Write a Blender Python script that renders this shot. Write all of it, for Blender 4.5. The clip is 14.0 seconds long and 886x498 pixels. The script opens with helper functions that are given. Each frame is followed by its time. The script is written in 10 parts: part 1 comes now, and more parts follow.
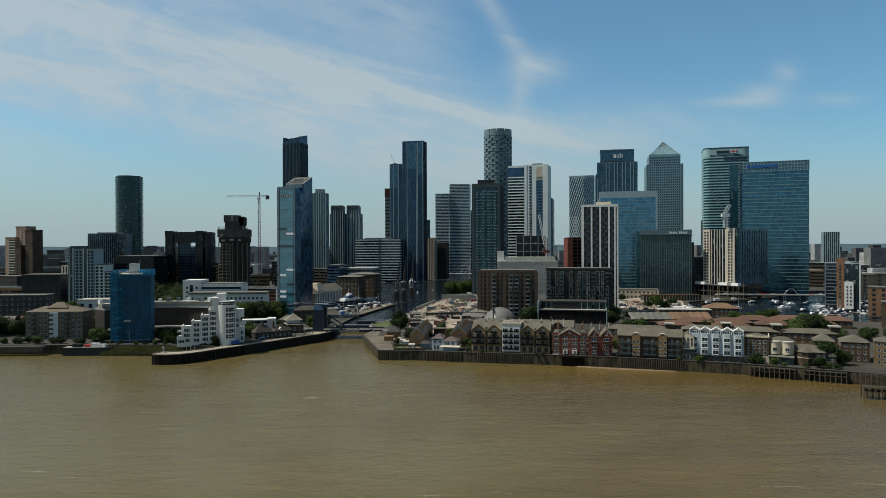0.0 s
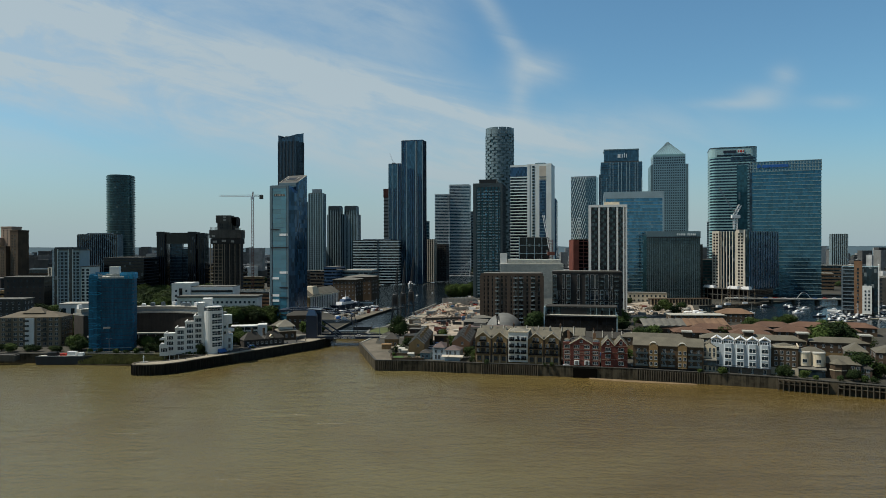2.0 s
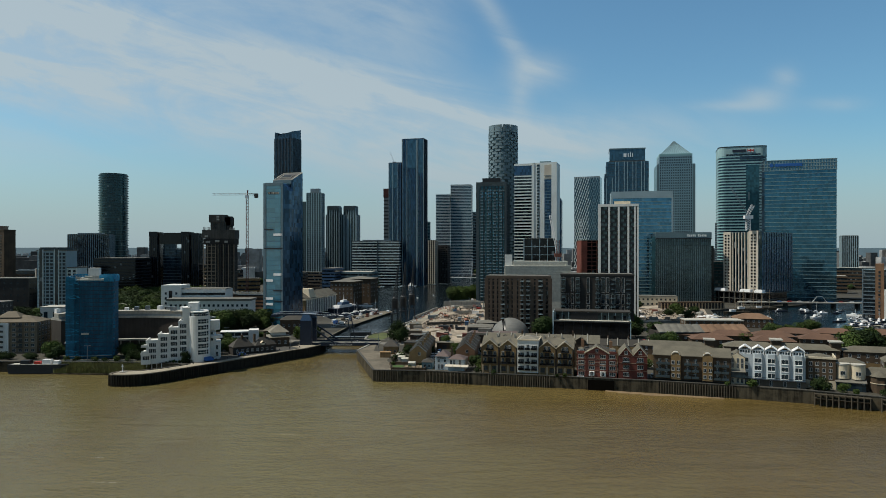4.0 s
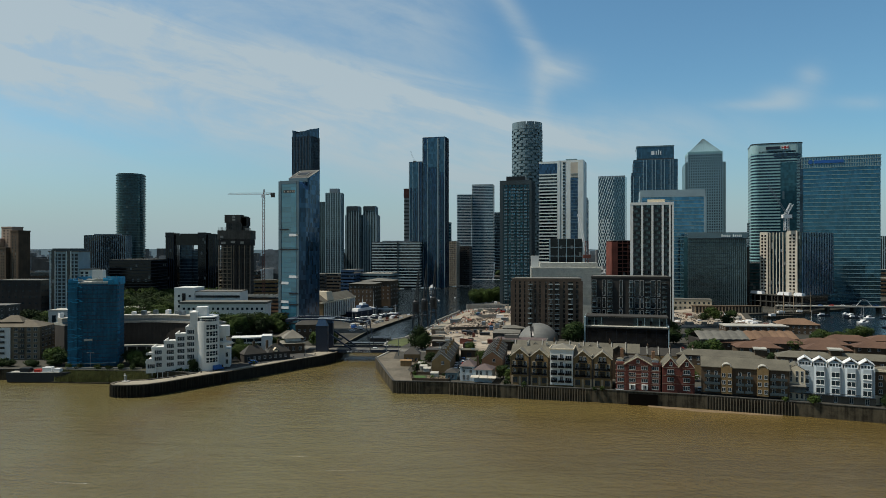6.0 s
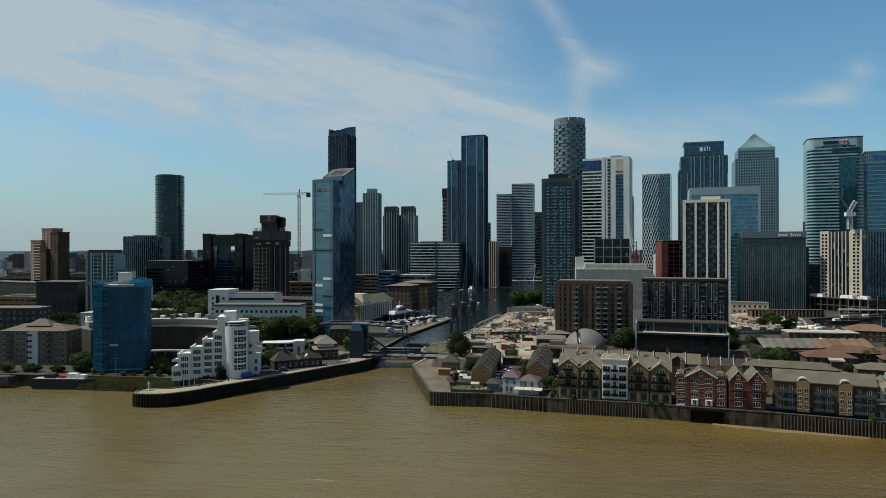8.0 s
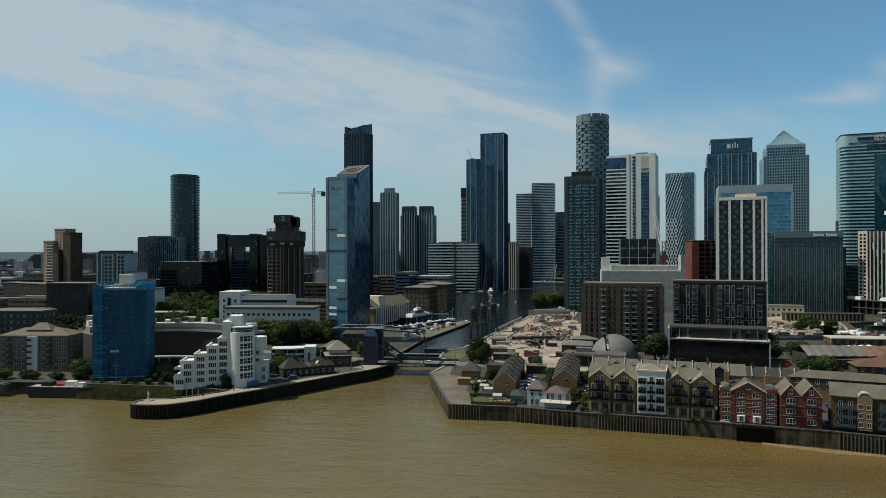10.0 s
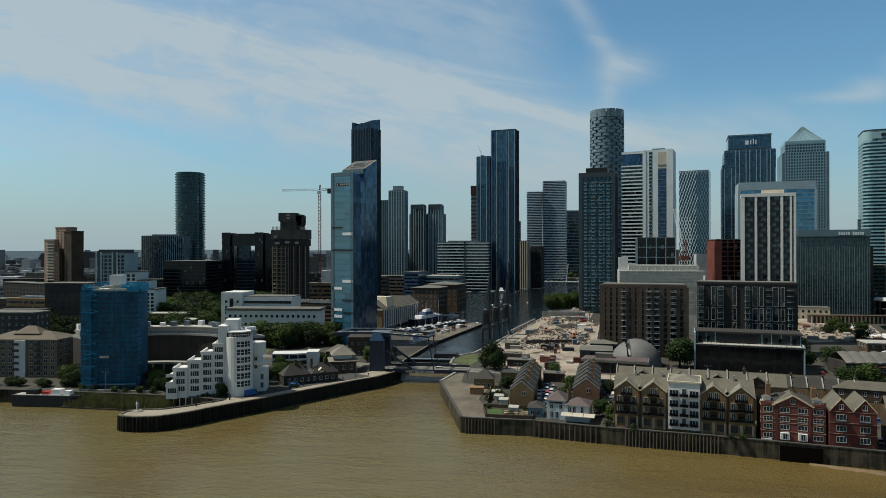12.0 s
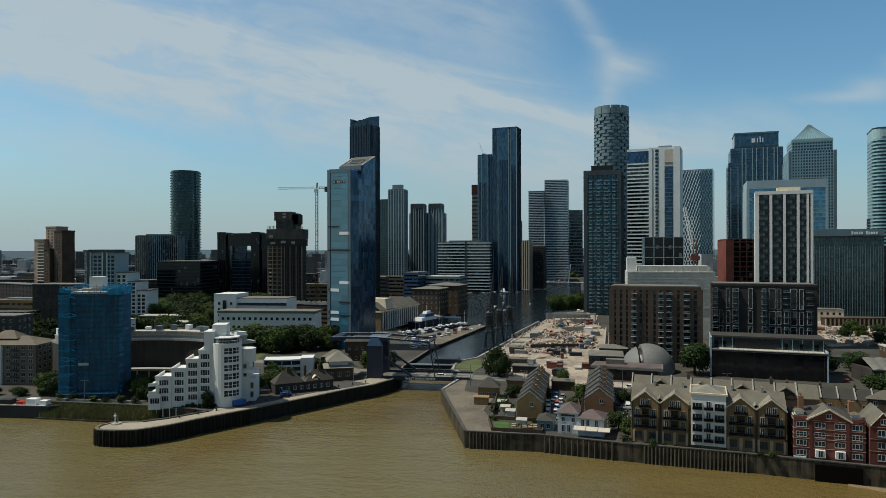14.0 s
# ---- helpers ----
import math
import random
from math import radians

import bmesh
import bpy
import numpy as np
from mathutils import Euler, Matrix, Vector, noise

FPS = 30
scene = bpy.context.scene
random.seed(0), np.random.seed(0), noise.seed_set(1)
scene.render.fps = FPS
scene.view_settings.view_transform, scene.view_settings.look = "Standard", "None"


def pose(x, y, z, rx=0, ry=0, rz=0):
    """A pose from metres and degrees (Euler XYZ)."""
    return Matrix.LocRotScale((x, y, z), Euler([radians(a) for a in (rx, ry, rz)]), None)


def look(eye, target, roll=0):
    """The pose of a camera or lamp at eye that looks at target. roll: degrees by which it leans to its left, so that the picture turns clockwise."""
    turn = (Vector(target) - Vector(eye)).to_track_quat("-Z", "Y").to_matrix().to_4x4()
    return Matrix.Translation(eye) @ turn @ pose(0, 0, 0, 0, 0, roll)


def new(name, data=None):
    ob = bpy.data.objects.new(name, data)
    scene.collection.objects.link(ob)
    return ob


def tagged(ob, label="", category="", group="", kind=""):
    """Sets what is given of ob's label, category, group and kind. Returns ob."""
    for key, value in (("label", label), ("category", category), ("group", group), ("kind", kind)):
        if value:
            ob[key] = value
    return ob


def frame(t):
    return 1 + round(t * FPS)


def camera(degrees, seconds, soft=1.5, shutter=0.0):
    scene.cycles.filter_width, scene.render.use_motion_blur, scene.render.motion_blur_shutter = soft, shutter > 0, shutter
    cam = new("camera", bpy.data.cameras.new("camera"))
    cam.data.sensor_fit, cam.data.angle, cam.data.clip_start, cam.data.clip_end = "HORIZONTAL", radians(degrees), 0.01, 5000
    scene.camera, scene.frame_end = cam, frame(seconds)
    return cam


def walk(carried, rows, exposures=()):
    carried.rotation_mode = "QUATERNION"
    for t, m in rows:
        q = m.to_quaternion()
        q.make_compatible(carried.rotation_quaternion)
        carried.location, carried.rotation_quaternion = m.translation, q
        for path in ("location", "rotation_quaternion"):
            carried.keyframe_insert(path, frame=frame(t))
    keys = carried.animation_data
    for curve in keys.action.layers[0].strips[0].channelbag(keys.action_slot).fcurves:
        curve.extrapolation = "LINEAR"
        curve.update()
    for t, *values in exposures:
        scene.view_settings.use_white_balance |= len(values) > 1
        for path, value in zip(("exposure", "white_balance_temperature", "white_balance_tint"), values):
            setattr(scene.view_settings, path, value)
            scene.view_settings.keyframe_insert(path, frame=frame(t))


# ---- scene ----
cam = camera(66.0, 14.0, 0.75)
PATH = [
    (0, (0.022, 3.715, 57.199), (0.009, 5.715, 57.189), -0.2),
    (0.5, (-0.019, 9.581, 57.217), (-0.032, 11.581, 57.207), -0.2),
    (1, (-0.504, 16.218, 57.581), (-0.516, 18.218, 57.573), -0.1),
    (1.5, (-1.225, 22.667, 57.653), (-1.235, 24.667, 57.646), -0.1),
    (2, (-1.573, 29.246, 57.584), (-1.583, 31.246, 57.578), -0.1),
    (2.5, (-2.082, 35.788, 57.491), (-2.092, 37.788, 57.486), -0.1),
    (3, (-2.492, 42.108, 57.582), (-2.5, 44.108, 57.578), -0.0),
    (5.5, (-4.997, 74.217, 57.095), (-5.04, 76.216, 57.095), -0.0),
    (6, (-5.68, 80.06, 57.226), (-5.75, 82.059, 57.227), -0.0),
    (6.5, (-5.903, 85.623, 57.241), (-6.004, 87.62, 57.242), -0.0),
    (7, (-6.149, 91.227, 57.277), (-6.28, 93.223, 57.278), -0.0),
    (7.5, (-6.778, 96.72, 57.188), (-6.937, 98.713, 57.191), -0.0),
    (8, (-7.392, 102.02, 57.333), (-7.575, 104.012, 57.336), -0.1),
    (10.5, (-10.476, 128.115, 57.224), (-10.721, 130.1, 57.229), -0.1),
    (11, (-11.276, 133.269, 57.096), (-11.529, 135.253, 57.1), -0.1),
    (11.5, (-12.026, 138.216, 57.211), (-12.286, 140.199, 57.214), -0.1),
    (12, (-13.076, 143.055, 57.42), (-13.339, 145.037, 57.422), -0.1),
    (12.5, (-13.881, 147.78, 57.475), (-14.147, 149.762, 57.476), -0.1),
    (13, (-14.662, 151.936, 57.594), (-14.926, 153.918, 57.594), -0.1),
    (13.5, (-15.358, 156.512, 57.444), (-15.622, 158.494, 57.444), -0.1),
    (14, (-16.173, 160.433, 57.428), (-16.436, 162.416, 57.43), -0.1),
]
walk(cam, [(t, look(eye, target, roll)) for t, eye, target, roll in PATH],
     [(0, -0.30, 6550, 7), (14, -0.30, 6550, 7)])

# ---------------------------------------------------------------- light
SUN_TURN, SUN_HEIGHT = -93.0, 57.0          # degrees clockwise from +y, degrees up
world = bpy.data.worlds.new("world")
scene.world = world
world.use_nodes = True
wt = world.node_tree
wt.nodes.clear()


class Nodes:
    """Short hand for building node trees."""

    def __init__(self, tree):
        self.tree = tree

    def add(self, kind, **props):
        n = self.tree.nodes.new(kind)
        if "operation" in props:
            n.operation = props["operation"]
        if "use_clamp" in props:
            n.use_clamp = props["use_clamp"]
        if "interpolation_type" in props:
            n.interpolation_type = props["interpolation_type"]
        if "data_type" in props:
            n.data_type = props["data_type"]
        if "noise_dimensions" in props:
            n.noise_dimensions = props["noise_dimensions"]
        return n

    def link(self, a, b):
        self.tree.links.new(a, b)

    def put(self, socket, value):
        if hasattr(value, "is_linked"):
            self.link(value, socket)
        else:
            socket.default_value = value

    def math(self, op, a, b=0.0, c=None, clamp=False):
        n = self.add("ShaderNodeMath", operation=op, use_clamp=clamp)
        self.put(n.inputs[0], a)
        self.put(n.inputs[1], b)
        if c is not None:
            self.put(n.inputs[2], c)
        return n.outputs[0]

    def vec(self, x, y, z):
        n = self.add("ShaderNodeCombineXYZ")
        for i, v in enumerate((x, y, z)):
            self.put(n.inputs[i], v)
        return n.outputs[0]

    def noise(self, where, scale, detail=4.0, rough=0.55, distort=0.0):
        n = self.add("ShaderNodeTexNoise")
        if where is not None:
            self.link(where, n.inputs["Vector"])
        n.inputs["Scale"].default_value = scale
        n.inputs["Detail"].default_value = detail
        n.inputs["Roughness"].default_value = rough
        n.inputs["Distortion"].default_value = distort
        return n.outputs["Fac"]

    def smooth(self, x, lo, hi, a=0.0, b=1.0):
        n = self.add("ShaderNodeMapRange", interpolation_type="SMOOTHSTEP")
        self.put(n.inputs[0], x)
        for i, v in enumerate((lo, hi, a, b)):
            n.inputs[i + 1].default_value = v
        return n.outputs[0]

    def mix(self, fac, a, b):
        n = self.add("ShaderNodeMix", data_type="RGBA")
        self.put(n.inputs[0], fac)
        self.put(n.inputs[6], a)
        self.put(n.inputs[7], b)
        return n.outputs[2]


W = Nodes(wt)
sky = W.add("ShaderNodeTexSky")
sky.sky_type, sky.sun_disc = "NISHITA", False
sky.sun_elevation, sky.sun_rotation = radians(SUN_HEIGHT), radians(SUN_TURN % 360)
sky.altitude, sky.air_density, sky.dust_density, sky.ozone_density = 50.0, 1.0, 1.2, 1.6
way = W.add("ShaderNodeSeparateXYZ")
W.link(W.add("ShaderNodeTexCoord").outputs["Generated"], way.inputs[0])
ahead = W.math("MAXIMUM", W.math("ABSOLUTE", way.outputs[1]), 0.05)
u = W.math("DIVIDE", way.outputs[0], ahead)
v = W.math("DIVIDE", way.outputs[2], ahead)
# cirrus: a broad soft sheet that falls gently to the right, drawn out along its length
along = W.math("ADD", u, W.math("MULTIPLY", v, -0.264))
across = W.math("ADD", v, W.math("MULTIPLY", u, 0.264))
streak = W.noise(W.vec(W.math("MULTIPLY", along, 2.2), W.math("MULTIPLY", across, 15.0), 3.1), 1.0, 9.0, 0.62, 0.8)
puff = W.noise(W.vec(W.math("MULTIPLY", along, 7.0), W.math("MULTIPLY", across, 14.0), 7.7), 1.0, 9.0, 0.62, 0.9)
fan = W.noise(W.vec(W.math("MULTIPLY", W.math("ADD", u, W.math("MULTIPLY", v, 0.9)), 7.0), W.math("MULTIPLY", W.math("SUBTRACT", v, W.math("MULTIPLY", u, 0.5)), 3.0), 1.3), 1.0, 6.0, 0.6, 0.6)


def band(line, middle, width):
    """A soft band round line = middle."""
    off = W.math("DIVIDE", W.math("SUBTRACT", line, middle), width)
    return W.math("POWER", 2.718, W.math("MULTIPLY", W.math("MULTIPLY", off, off), -1.0))


def blob(cu, cv, ru, rv):
    """A soft oval patch of sky."""
    return W.math("MULTIPLY", band(u, cu, ru), band(v, cv, rv))


def total(*terms):
    out = terms[0]
    for t in terms[1:]:
        out = W.math("ADD", out, t)
    return out


def times(a, k):
    return W.math("MULTIPLY", a, k)


body = times(W.smooth(across, 0.015, 0.115), W.smooth(across, 0.255, 0.19))
body = times(body, W.smooth(u, 0.40, 0.02))
crest = times(times(band(across, 0.196, 0.020), W.smooth(u, 0.10, -0.2)), 0.40)
upper = times(times(W.smooth(across, 0.17, 0.24), W.smooth(u, 0.07, -0.08)), times(W.smooth(u, -0.75, -0.30, 0.3, 1.0), 0.50))
steep = W.math("ADD", times(u, 0.843), times(v, 0.537))
wisp = times(times(band(steep, 0.2405, 0.015), W.smooth(v, 0.24, 0.30)), 0.48)
clump = total(times(blob(0.132, 0.258, 0.040, 0.022), 0.62), times(blob(0.108, 0.215, 0.016, 0.035), 0.45), times(blob(0.02, 0.20, 0.09, 0.05), 0.25))
tuft = total(times(blob(0.495, 0.249, 0.020, 0.016), 0.62), times(blob(0.462, 0.219, 0.034, 0.016), 0.50), times(blob(0.41, 0.208, 0.05, 0.008), 0.40), times(blob(0.57, 0.212, 0.04, 0.010), 0.35))
low = times(blob(0.24, 0.165, 0.17, 0.040), 0.55)
side = times(W.smooth(u, -0.28, -0.70, 0.0, 0.42), W.smooth(v, 0.04, 0.16))
cover = total(times(body, 1.0), side, crest, upper, wisp, clump, tuft, low)
grain = total(times(streak, 0.55), times(puff, 0.30), times(fan, 0.15))
thick = times(cover, W.smooth(grain, 0.38, 0.61, 0.46, 1.20))
thick = W.math("MULTIPLY", thick, W.smooth(v, 0.0, 0.10), clamp=True)
ahead_only = W.smooth(way.outputs[1], -0.05, 0.2)
thick = W.math("MULTIPLY", thick, ahead_only)      # the sky behind is clear
SKY_STRENGTH = 0.112
blue = W.add("ShaderNodeMix", data_type="RGBA")
blue.blend_type = "MULTIPLY"
blue.inputs[0].default_value = 1.0
W.link(sky.outputs[0], blue.inputs[6])
blue.inputs[7].default_value = (0.84, 1.22, 1.30, 1.0)
rear = W.mix(W.smooth(way.outputs[1], 0.15, -0.35, 0.0, 0.45), blue.outputs[2], (0.75, 0.95, 1.2, 1.0))      # unseen sky behind is darkened to cut the fill light
cloud = W.mix(W.math("MULTIPLY", thick, 0.88), rear, (4.95, 5.8, 6.35, 1.0))
overhead = W.mix(W.smooth(way.outputs[2], 0.45, 0.75, 0.0, 0.65), cloud, (1.5, 1.6, 1.65, 1.0))      # unseen sky overhead is dulled to cut the fill light
haze = W.mix(W.math("MULTIPLY", W.smooth(v, 0.20, 0.0, 0.0, 0.85), W.smooth(way.outputs[1], -0.3, 0.2, 0.35, 1.0)), overhead, (3.95, 4.95, 5.5, 1.0))
back = W.add("ShaderNodeBackground")
W.link(haze, back.inputs[0])
back.inputs[1].default_value = SKY_STRENGTH
W.link(back.outputs[0], W.add("ShaderNodeOutputWorld").inputs[0])

sun = new("sun", bpy.data.lights.new("sun", "SUN"))
sun.data.energy, sun.data.angle, sun.data.color = 5.0, radians(0.5), (1.0, 0.94, 0.83)
sun_way = Vector((math.sin(radians(SUN_TURN)) * math.cos(radians(SUN_HEIGHT)), math.cos(radians(SUN_TURN)) * math.cos(radians(SUN_HEIGHT)), math.sin(radians(SUN_HEIGHT))))
sun.matrix_world = look(sun_way * 800, (0, 0, 0))

# ---------------------------------------------------------------- materials


def coat(name, colour, rough=0.75, spread=0.25, big=0.05, small=1.2, metal=0.0, bump=0.0, per_piece=0.0, streaks=0.0, ior=1.45, island=0.0):
    """A painted, stone or ground surface: colour varied by large stains, fine grain and, per_piece, from piece to piece."""
    m = bpy.data.materials.new(name)
    m.use_nodes = True
    N = Nodes(m.node_tree)
    b = m.node_tree.nodes["Principled BSDF"]
    where = N.add("ShaderNodeTexCoord").outputs["Object"]
    n1 = N.noise(where, big, 5.0, 0.6)
    n2 = N.noise(where, small, 4.0, 0.65)
    f = N.math("ADD", N.math("MULTIPLY", n1, 0.6), N.math("MULTIPLY", n2, 0.4))
    if streaks:
        sep = N.add("ShaderNodeSeparateXYZ")
        N.link(where, sep.inputs[0])
        n3 = N.noise(N.vec(sep.outputs[0], sep.outputs[1], N.math("MULTIPLY", sep.outputs[2], 0.06)), 0.9, 4.0, 0.6)
        f = N.math("ADD", f, N.math("MULTIPLY", N.math("SUBTRACT", n3, 0.5), streaks))
    lo = tuple(c * (1 - spread) for c in colour) + (1.0,)
    hi = tuple(min(c * (1 + spread), 0.95) for c in colour) + (1.0,)
    c = N.mix(N.smooth(f, 0.3, 0.7), lo, hi)
    if per_piece:
        r = N.add("ShaderNodeObjectInfo").outputs["Random"]
        hsv = N.add("ShaderNodeHueSaturation")
        N.link(c, hsv.inputs["Color"])
        N.link(N.math("ADD", N.math("MULTIPLY", r, per_piece), 1 - per_piece / 2), hsv.inputs["Value"])
        c = hsv.outputs[0]
    if island:
        r = N.add("ShaderNodeNewGeometry").outputs["Random Per Island"]
        hsv = N.add("ShaderNodeHueSaturation")
        N.link(c, hsv.inputs["Color"])
        N.link(N.math("ADD", N.math("MULTIPLY", N.math("POWER", r, 2.2), island), 1 - island * 0.33), hsv.inputs["Value"])
        N.link(N.math("ADD", N.math("MULTIPLY", N.math("FRACT", N.math("MULTIPLY", r, 7.3)), 0.8), 0.6), hsv.inputs["Saturation"])
        c = hsv.outputs[0]
    N.link(c, b.inputs["Base Color"])
    N.link(N.math("ADD", N.math("MULTIPLY", n2, 0.3), rough - 0.15, clamp=True), b.inputs["Roughness"])
    b.inputs["Metallic"].default_value = metal
    b.inputs["IOR"].default_value = ior
    if bump:
        k = N.add("ShaderNodeBump")
        k.inputs["Strength"].default_value = 0.6
        k.inputs["Distance"].default_value = bump
        N.link(f, k.inputs["Height"])
        N.link(k.outputs[0], b.inputs["Normal"])
    return m


def glazing(name, colour, floor=3.6, bay=1.5, rough=0.07, blinds=0.12, ior=1.9, wobble=0.012, spread=0.5, metal=0.0):
    """Curtain glass: each pane tilts a little and has its own depth of tint, some with pale blinds behind."""
    m = bpy.data.materials.new(name)
    m.use_nodes = True
    N = Nodes(m.node_tree)
    b = m.node_tree.nodes["Principled BSDF"]
    sep = N.add("ShaderNodeSeparateXYZ")
    N.link(N.add("ShaderNodeTexCoord").outputs["Object"], sep.inputs[0])
    run = N.math("ADD", sep.outputs[0], sep.outputs[1])
    cell = N.vec(N.math("FLOOR", N.math("DIVIDE", run, bay)), N.math("FLOOR", N.math("DIVIDE", sep.outputs[2], floor)), 0.0)
    wn = N.add("ShaderNodeTexWhiteNoise", noise_dimensions="3D")
    N.link(cell, wn.inputs["Vector"])
    lo = tuple(c * (1 - spread) for c in colour) + (1.0,)
    hi = tuple(c * (1 + spread) for c in colour) + (1.0,)
    c = N.mix(wn.outputs["Value"], lo, hi)
    if blinds:
        c = N.mix(N.math("MULTIPLY", N.math("GREATER_THAN", wn.outputs["Value"], 1 - blinds), 0.4), c, (0.35, 0.37, 0.37, 1))
    N.link(c, b.inputs["Base Color"])
    big = N.noise(N.vec(sep.outputs[0], sep.outputs[1], sep.outputs[2]), 0.04, 3.0, 0.5)
    N.link(N.math("ADD", rough, N.math("MULTIPLY", big, 0.08)), b.inputs["Roughness"])
    b.inputs["IOR"].default_value = ior
    b.inputs["Metallic"].default_value = metal
    geo = N.add("ShaderNodeNewGeometry")
    tilt = N.add("ShaderNodeVectorMath", operation="SCALE")
    shift = N.add("ShaderNodeVectorMath", operation="SUBTRACT")
    N.link(wn.outputs["Color"], shift.inputs[0])
    shift.inputs[1].default_value = (0.5, 0.5, 0.5)
    N.link(shift.outputs[0], tilt.inputs[0])
    tilt.inputs["Scale"].default_value = wobble * 2
    total = N.add("ShaderNodeVectorMath", operation="ADD")
    N.link(geo.outputs["Normal"], total.inputs[0])
    N.link(tilt.outputs[0], total.inputs[1])
    unit = N.add("ShaderNodeVectorMath", operation="NORMALIZE")
    N.link(total.outputs[0], unit.inputs[0])
    N.link(unit.outputs[0], b.inputs["Normal"])
    return m


def water(name, colour, wave, rough, ior=1.33, spread=0.25, silt_sheen=None):
    m = bpy.data.materials.new(name)
    m.use_nodes = True
    N = Nodes(m.node_tree)
    b = m.node_tree.nodes["Principled BSDF"]
    where = N.add("ShaderNodeTexCoord").outputs["Object"]
    sep = N.add("ShaderNodeSeparateXYZ")
    N.link(where, sep.inputs[0])
    drawn = N.vec(N.math("MULTIPLY", sep.outputs[0], 0.35), sep.outputs[1], 0.0)
    n0 = N.noise(drawn, 0.012, 5.0, 0.6, 1.2)
    n1 = N.noise(drawn, 0.07, 4.0, 0.6, 0.8)
    lo = tuple(c * (1 - spread) for c in colour) + (1.0,)
    hi = tuple(c * (1 + spread) for c in colour) + (1.0,)
    tone = N.mix(N.smooth(N.math("ADD", N.math("MULTIPLY", n0, 0.7), N.math("MULTIPLY", n1, 0.3)), 0.35, 0.65), lo, hi)
    if silt_sheen:
        pale_share = N.math("SUBTRACT", N.noise(where, 0.006, 4.0, 0.55, 0.8), N.math("MULTIPLY", sep.outputs[0], 0.0011))
        tone = N.mix(N.smooth(pale_share, 0.38, 0.66), tone, (*silt_sheen, 1.0))      # turbid patches, with the bright cloud's reflection painted in toward the south side
    N.link(tone, b.inputs["Base Color"])
    ripple = N.math("ADD", N.math("ADD", N.math("MULTIPLY", N.noise(drawn, 0.5, 4.0, 0.6, 0.4), 0.22), N.math("MULTIPLY", N.noise(drawn, 0.16, 3.0, 0.55, 0.5), 0.9)), N.math("ADD", N.math("MULTIPLY", N.noise(where, 0.6, 4.0, 0.6), 0.6), N.math("MULTIPLY", N.noise(where, 2.6, 3.0, 0.6), 0.2)))
    k = N.add("ShaderNodeBump")
    k.inputs["Strength"].default_value = 1.0
    k.inputs["Distance"].default_value = wave
    N.link(ripple, k.inputs["Height"])
    N.link(k.outputs[0], b.inputs["Normal"])
    N.link(N.math("ADD", rough, N.math("MULTIPLY", N.math("SUBTRACT", n1, 0.5), 0.15)), b.inputs["Roughness"])
    b.inputs["IOR"].default_value = ior
    return m


RIVER = water("river_water", (0.120, 0.083, 0.026), 0.55, 0.12, ior=1.42, spread=0.18, silt_sheen=(0.142, 0.117, 0.048))
DOCK = water("dock_water", (0.008, 0.013, 0.016), 0.10, 0.14, ior=1.2)
ROADWAY = coat("worn_grey_roadway", (0.17, 0.16, 0.14), 0.9, 0.25, 0.05, 0.6)
ASPHALT = coat("asphalt", (0.055, 0.053, 0.05), 0.9, 0.45, 0.02, 0.4)
PAVING = coat("paving", (0.30, 0.265, 0.205), 0.85, 0.25, 0.06, 0.7, bump=0.03)
CONCRETE = coat("concrete", (0.30, 0.29, 0.26), 0.85, 0.25, 0.08, 0.9, streaks=0.3)
CONCRETE_DARK = coat("dark_concrete", (0.06, 0.057, 0.05), 0.85, 0.35, 0.1, 0.8, streaks=0.4)
QUAY = coat("quay_wall_stone", (0.058, 0.049, 0.034), 0.85, 0.6, 0.15, 0.9, bump=0.12, streaks=0.8, ior=1.2)
TIMBER = coat("wet_timber", (0.066, 0.056, 0.042), 0.8, 0.45, 0.3, 2.0, per_piece=0.5, streaks=0.6, ior=1.2)
SAND = coat("foreshore_sand", (0.18, 0.125, 0.07), 0.95, 0.25, 0.2, 1.5)
EARTH = coat("bare_earth", (0.31, 0.26, 0.205), 0.95, 0.45, 0.05, 0.4, bump=0.25)
GRASS = coat("grass", (0.075, 0.09, 0.03), 0.9, 0.4, 0.1, 1.5)
YARD = coat("yard_ground", (0.05, 0.046, 0.036), 0.9, 0.5, 0.035, 0.4)
YELLOW_BRICK = coat("yellow_stock_brick", (0.20, 0.132, 0.060), 0.85, 0.3, 0.12, 2.5, streaks=0.3)
RED_BRICK = coat("red_brick", (0.165, 0.052, 0.040), 0.85, 0.3, 0.12, 2.5, streaks=0.3)
BROWN_BRICK = coat("brown_brick", (0.075, 0.05, 0.03), 0.85, 0.35, 0.12, 2.5, streaks=0.3)
ORANGE_BRICK = coat("orange_brick", (0.19, 0.105, 0.058), 0.85, 0.3, 0.12, 2.5)
DARK_BRICK = coat("dark_brick", (0.034, 0.03, 0.027), 0.85, 0.35, 0.12, 2.5, streaks=0.2)
WHITE_RENDER = coat("white_render", (0.66, 0.66, 0.635), 0.8, 0.08, 0.15, 1.5, streaks=0.25)
CREAM_RENDER = coat("cream_render", (0.58, 0.50, 0.37), 0.8, 0.12, 0.15, 1.5, streaks=0.25)
TAN_PANEL = coat("tan_panel", (0.40, 0.30, 0.20), 0.8, 0.18, 0.1, 1.0, streaks=0.2)
SLATE = coat("slate_roof", (0.122, 0.110, 0.082), 0.7, 0.3, 0.15, 1.6, per_piece=0.2, streaks=0.0)
SLATE_DARK = coat("dark_slate", (0.042, 0.038, 0.032), 0.7, 0.3, 0.15, 1.6)
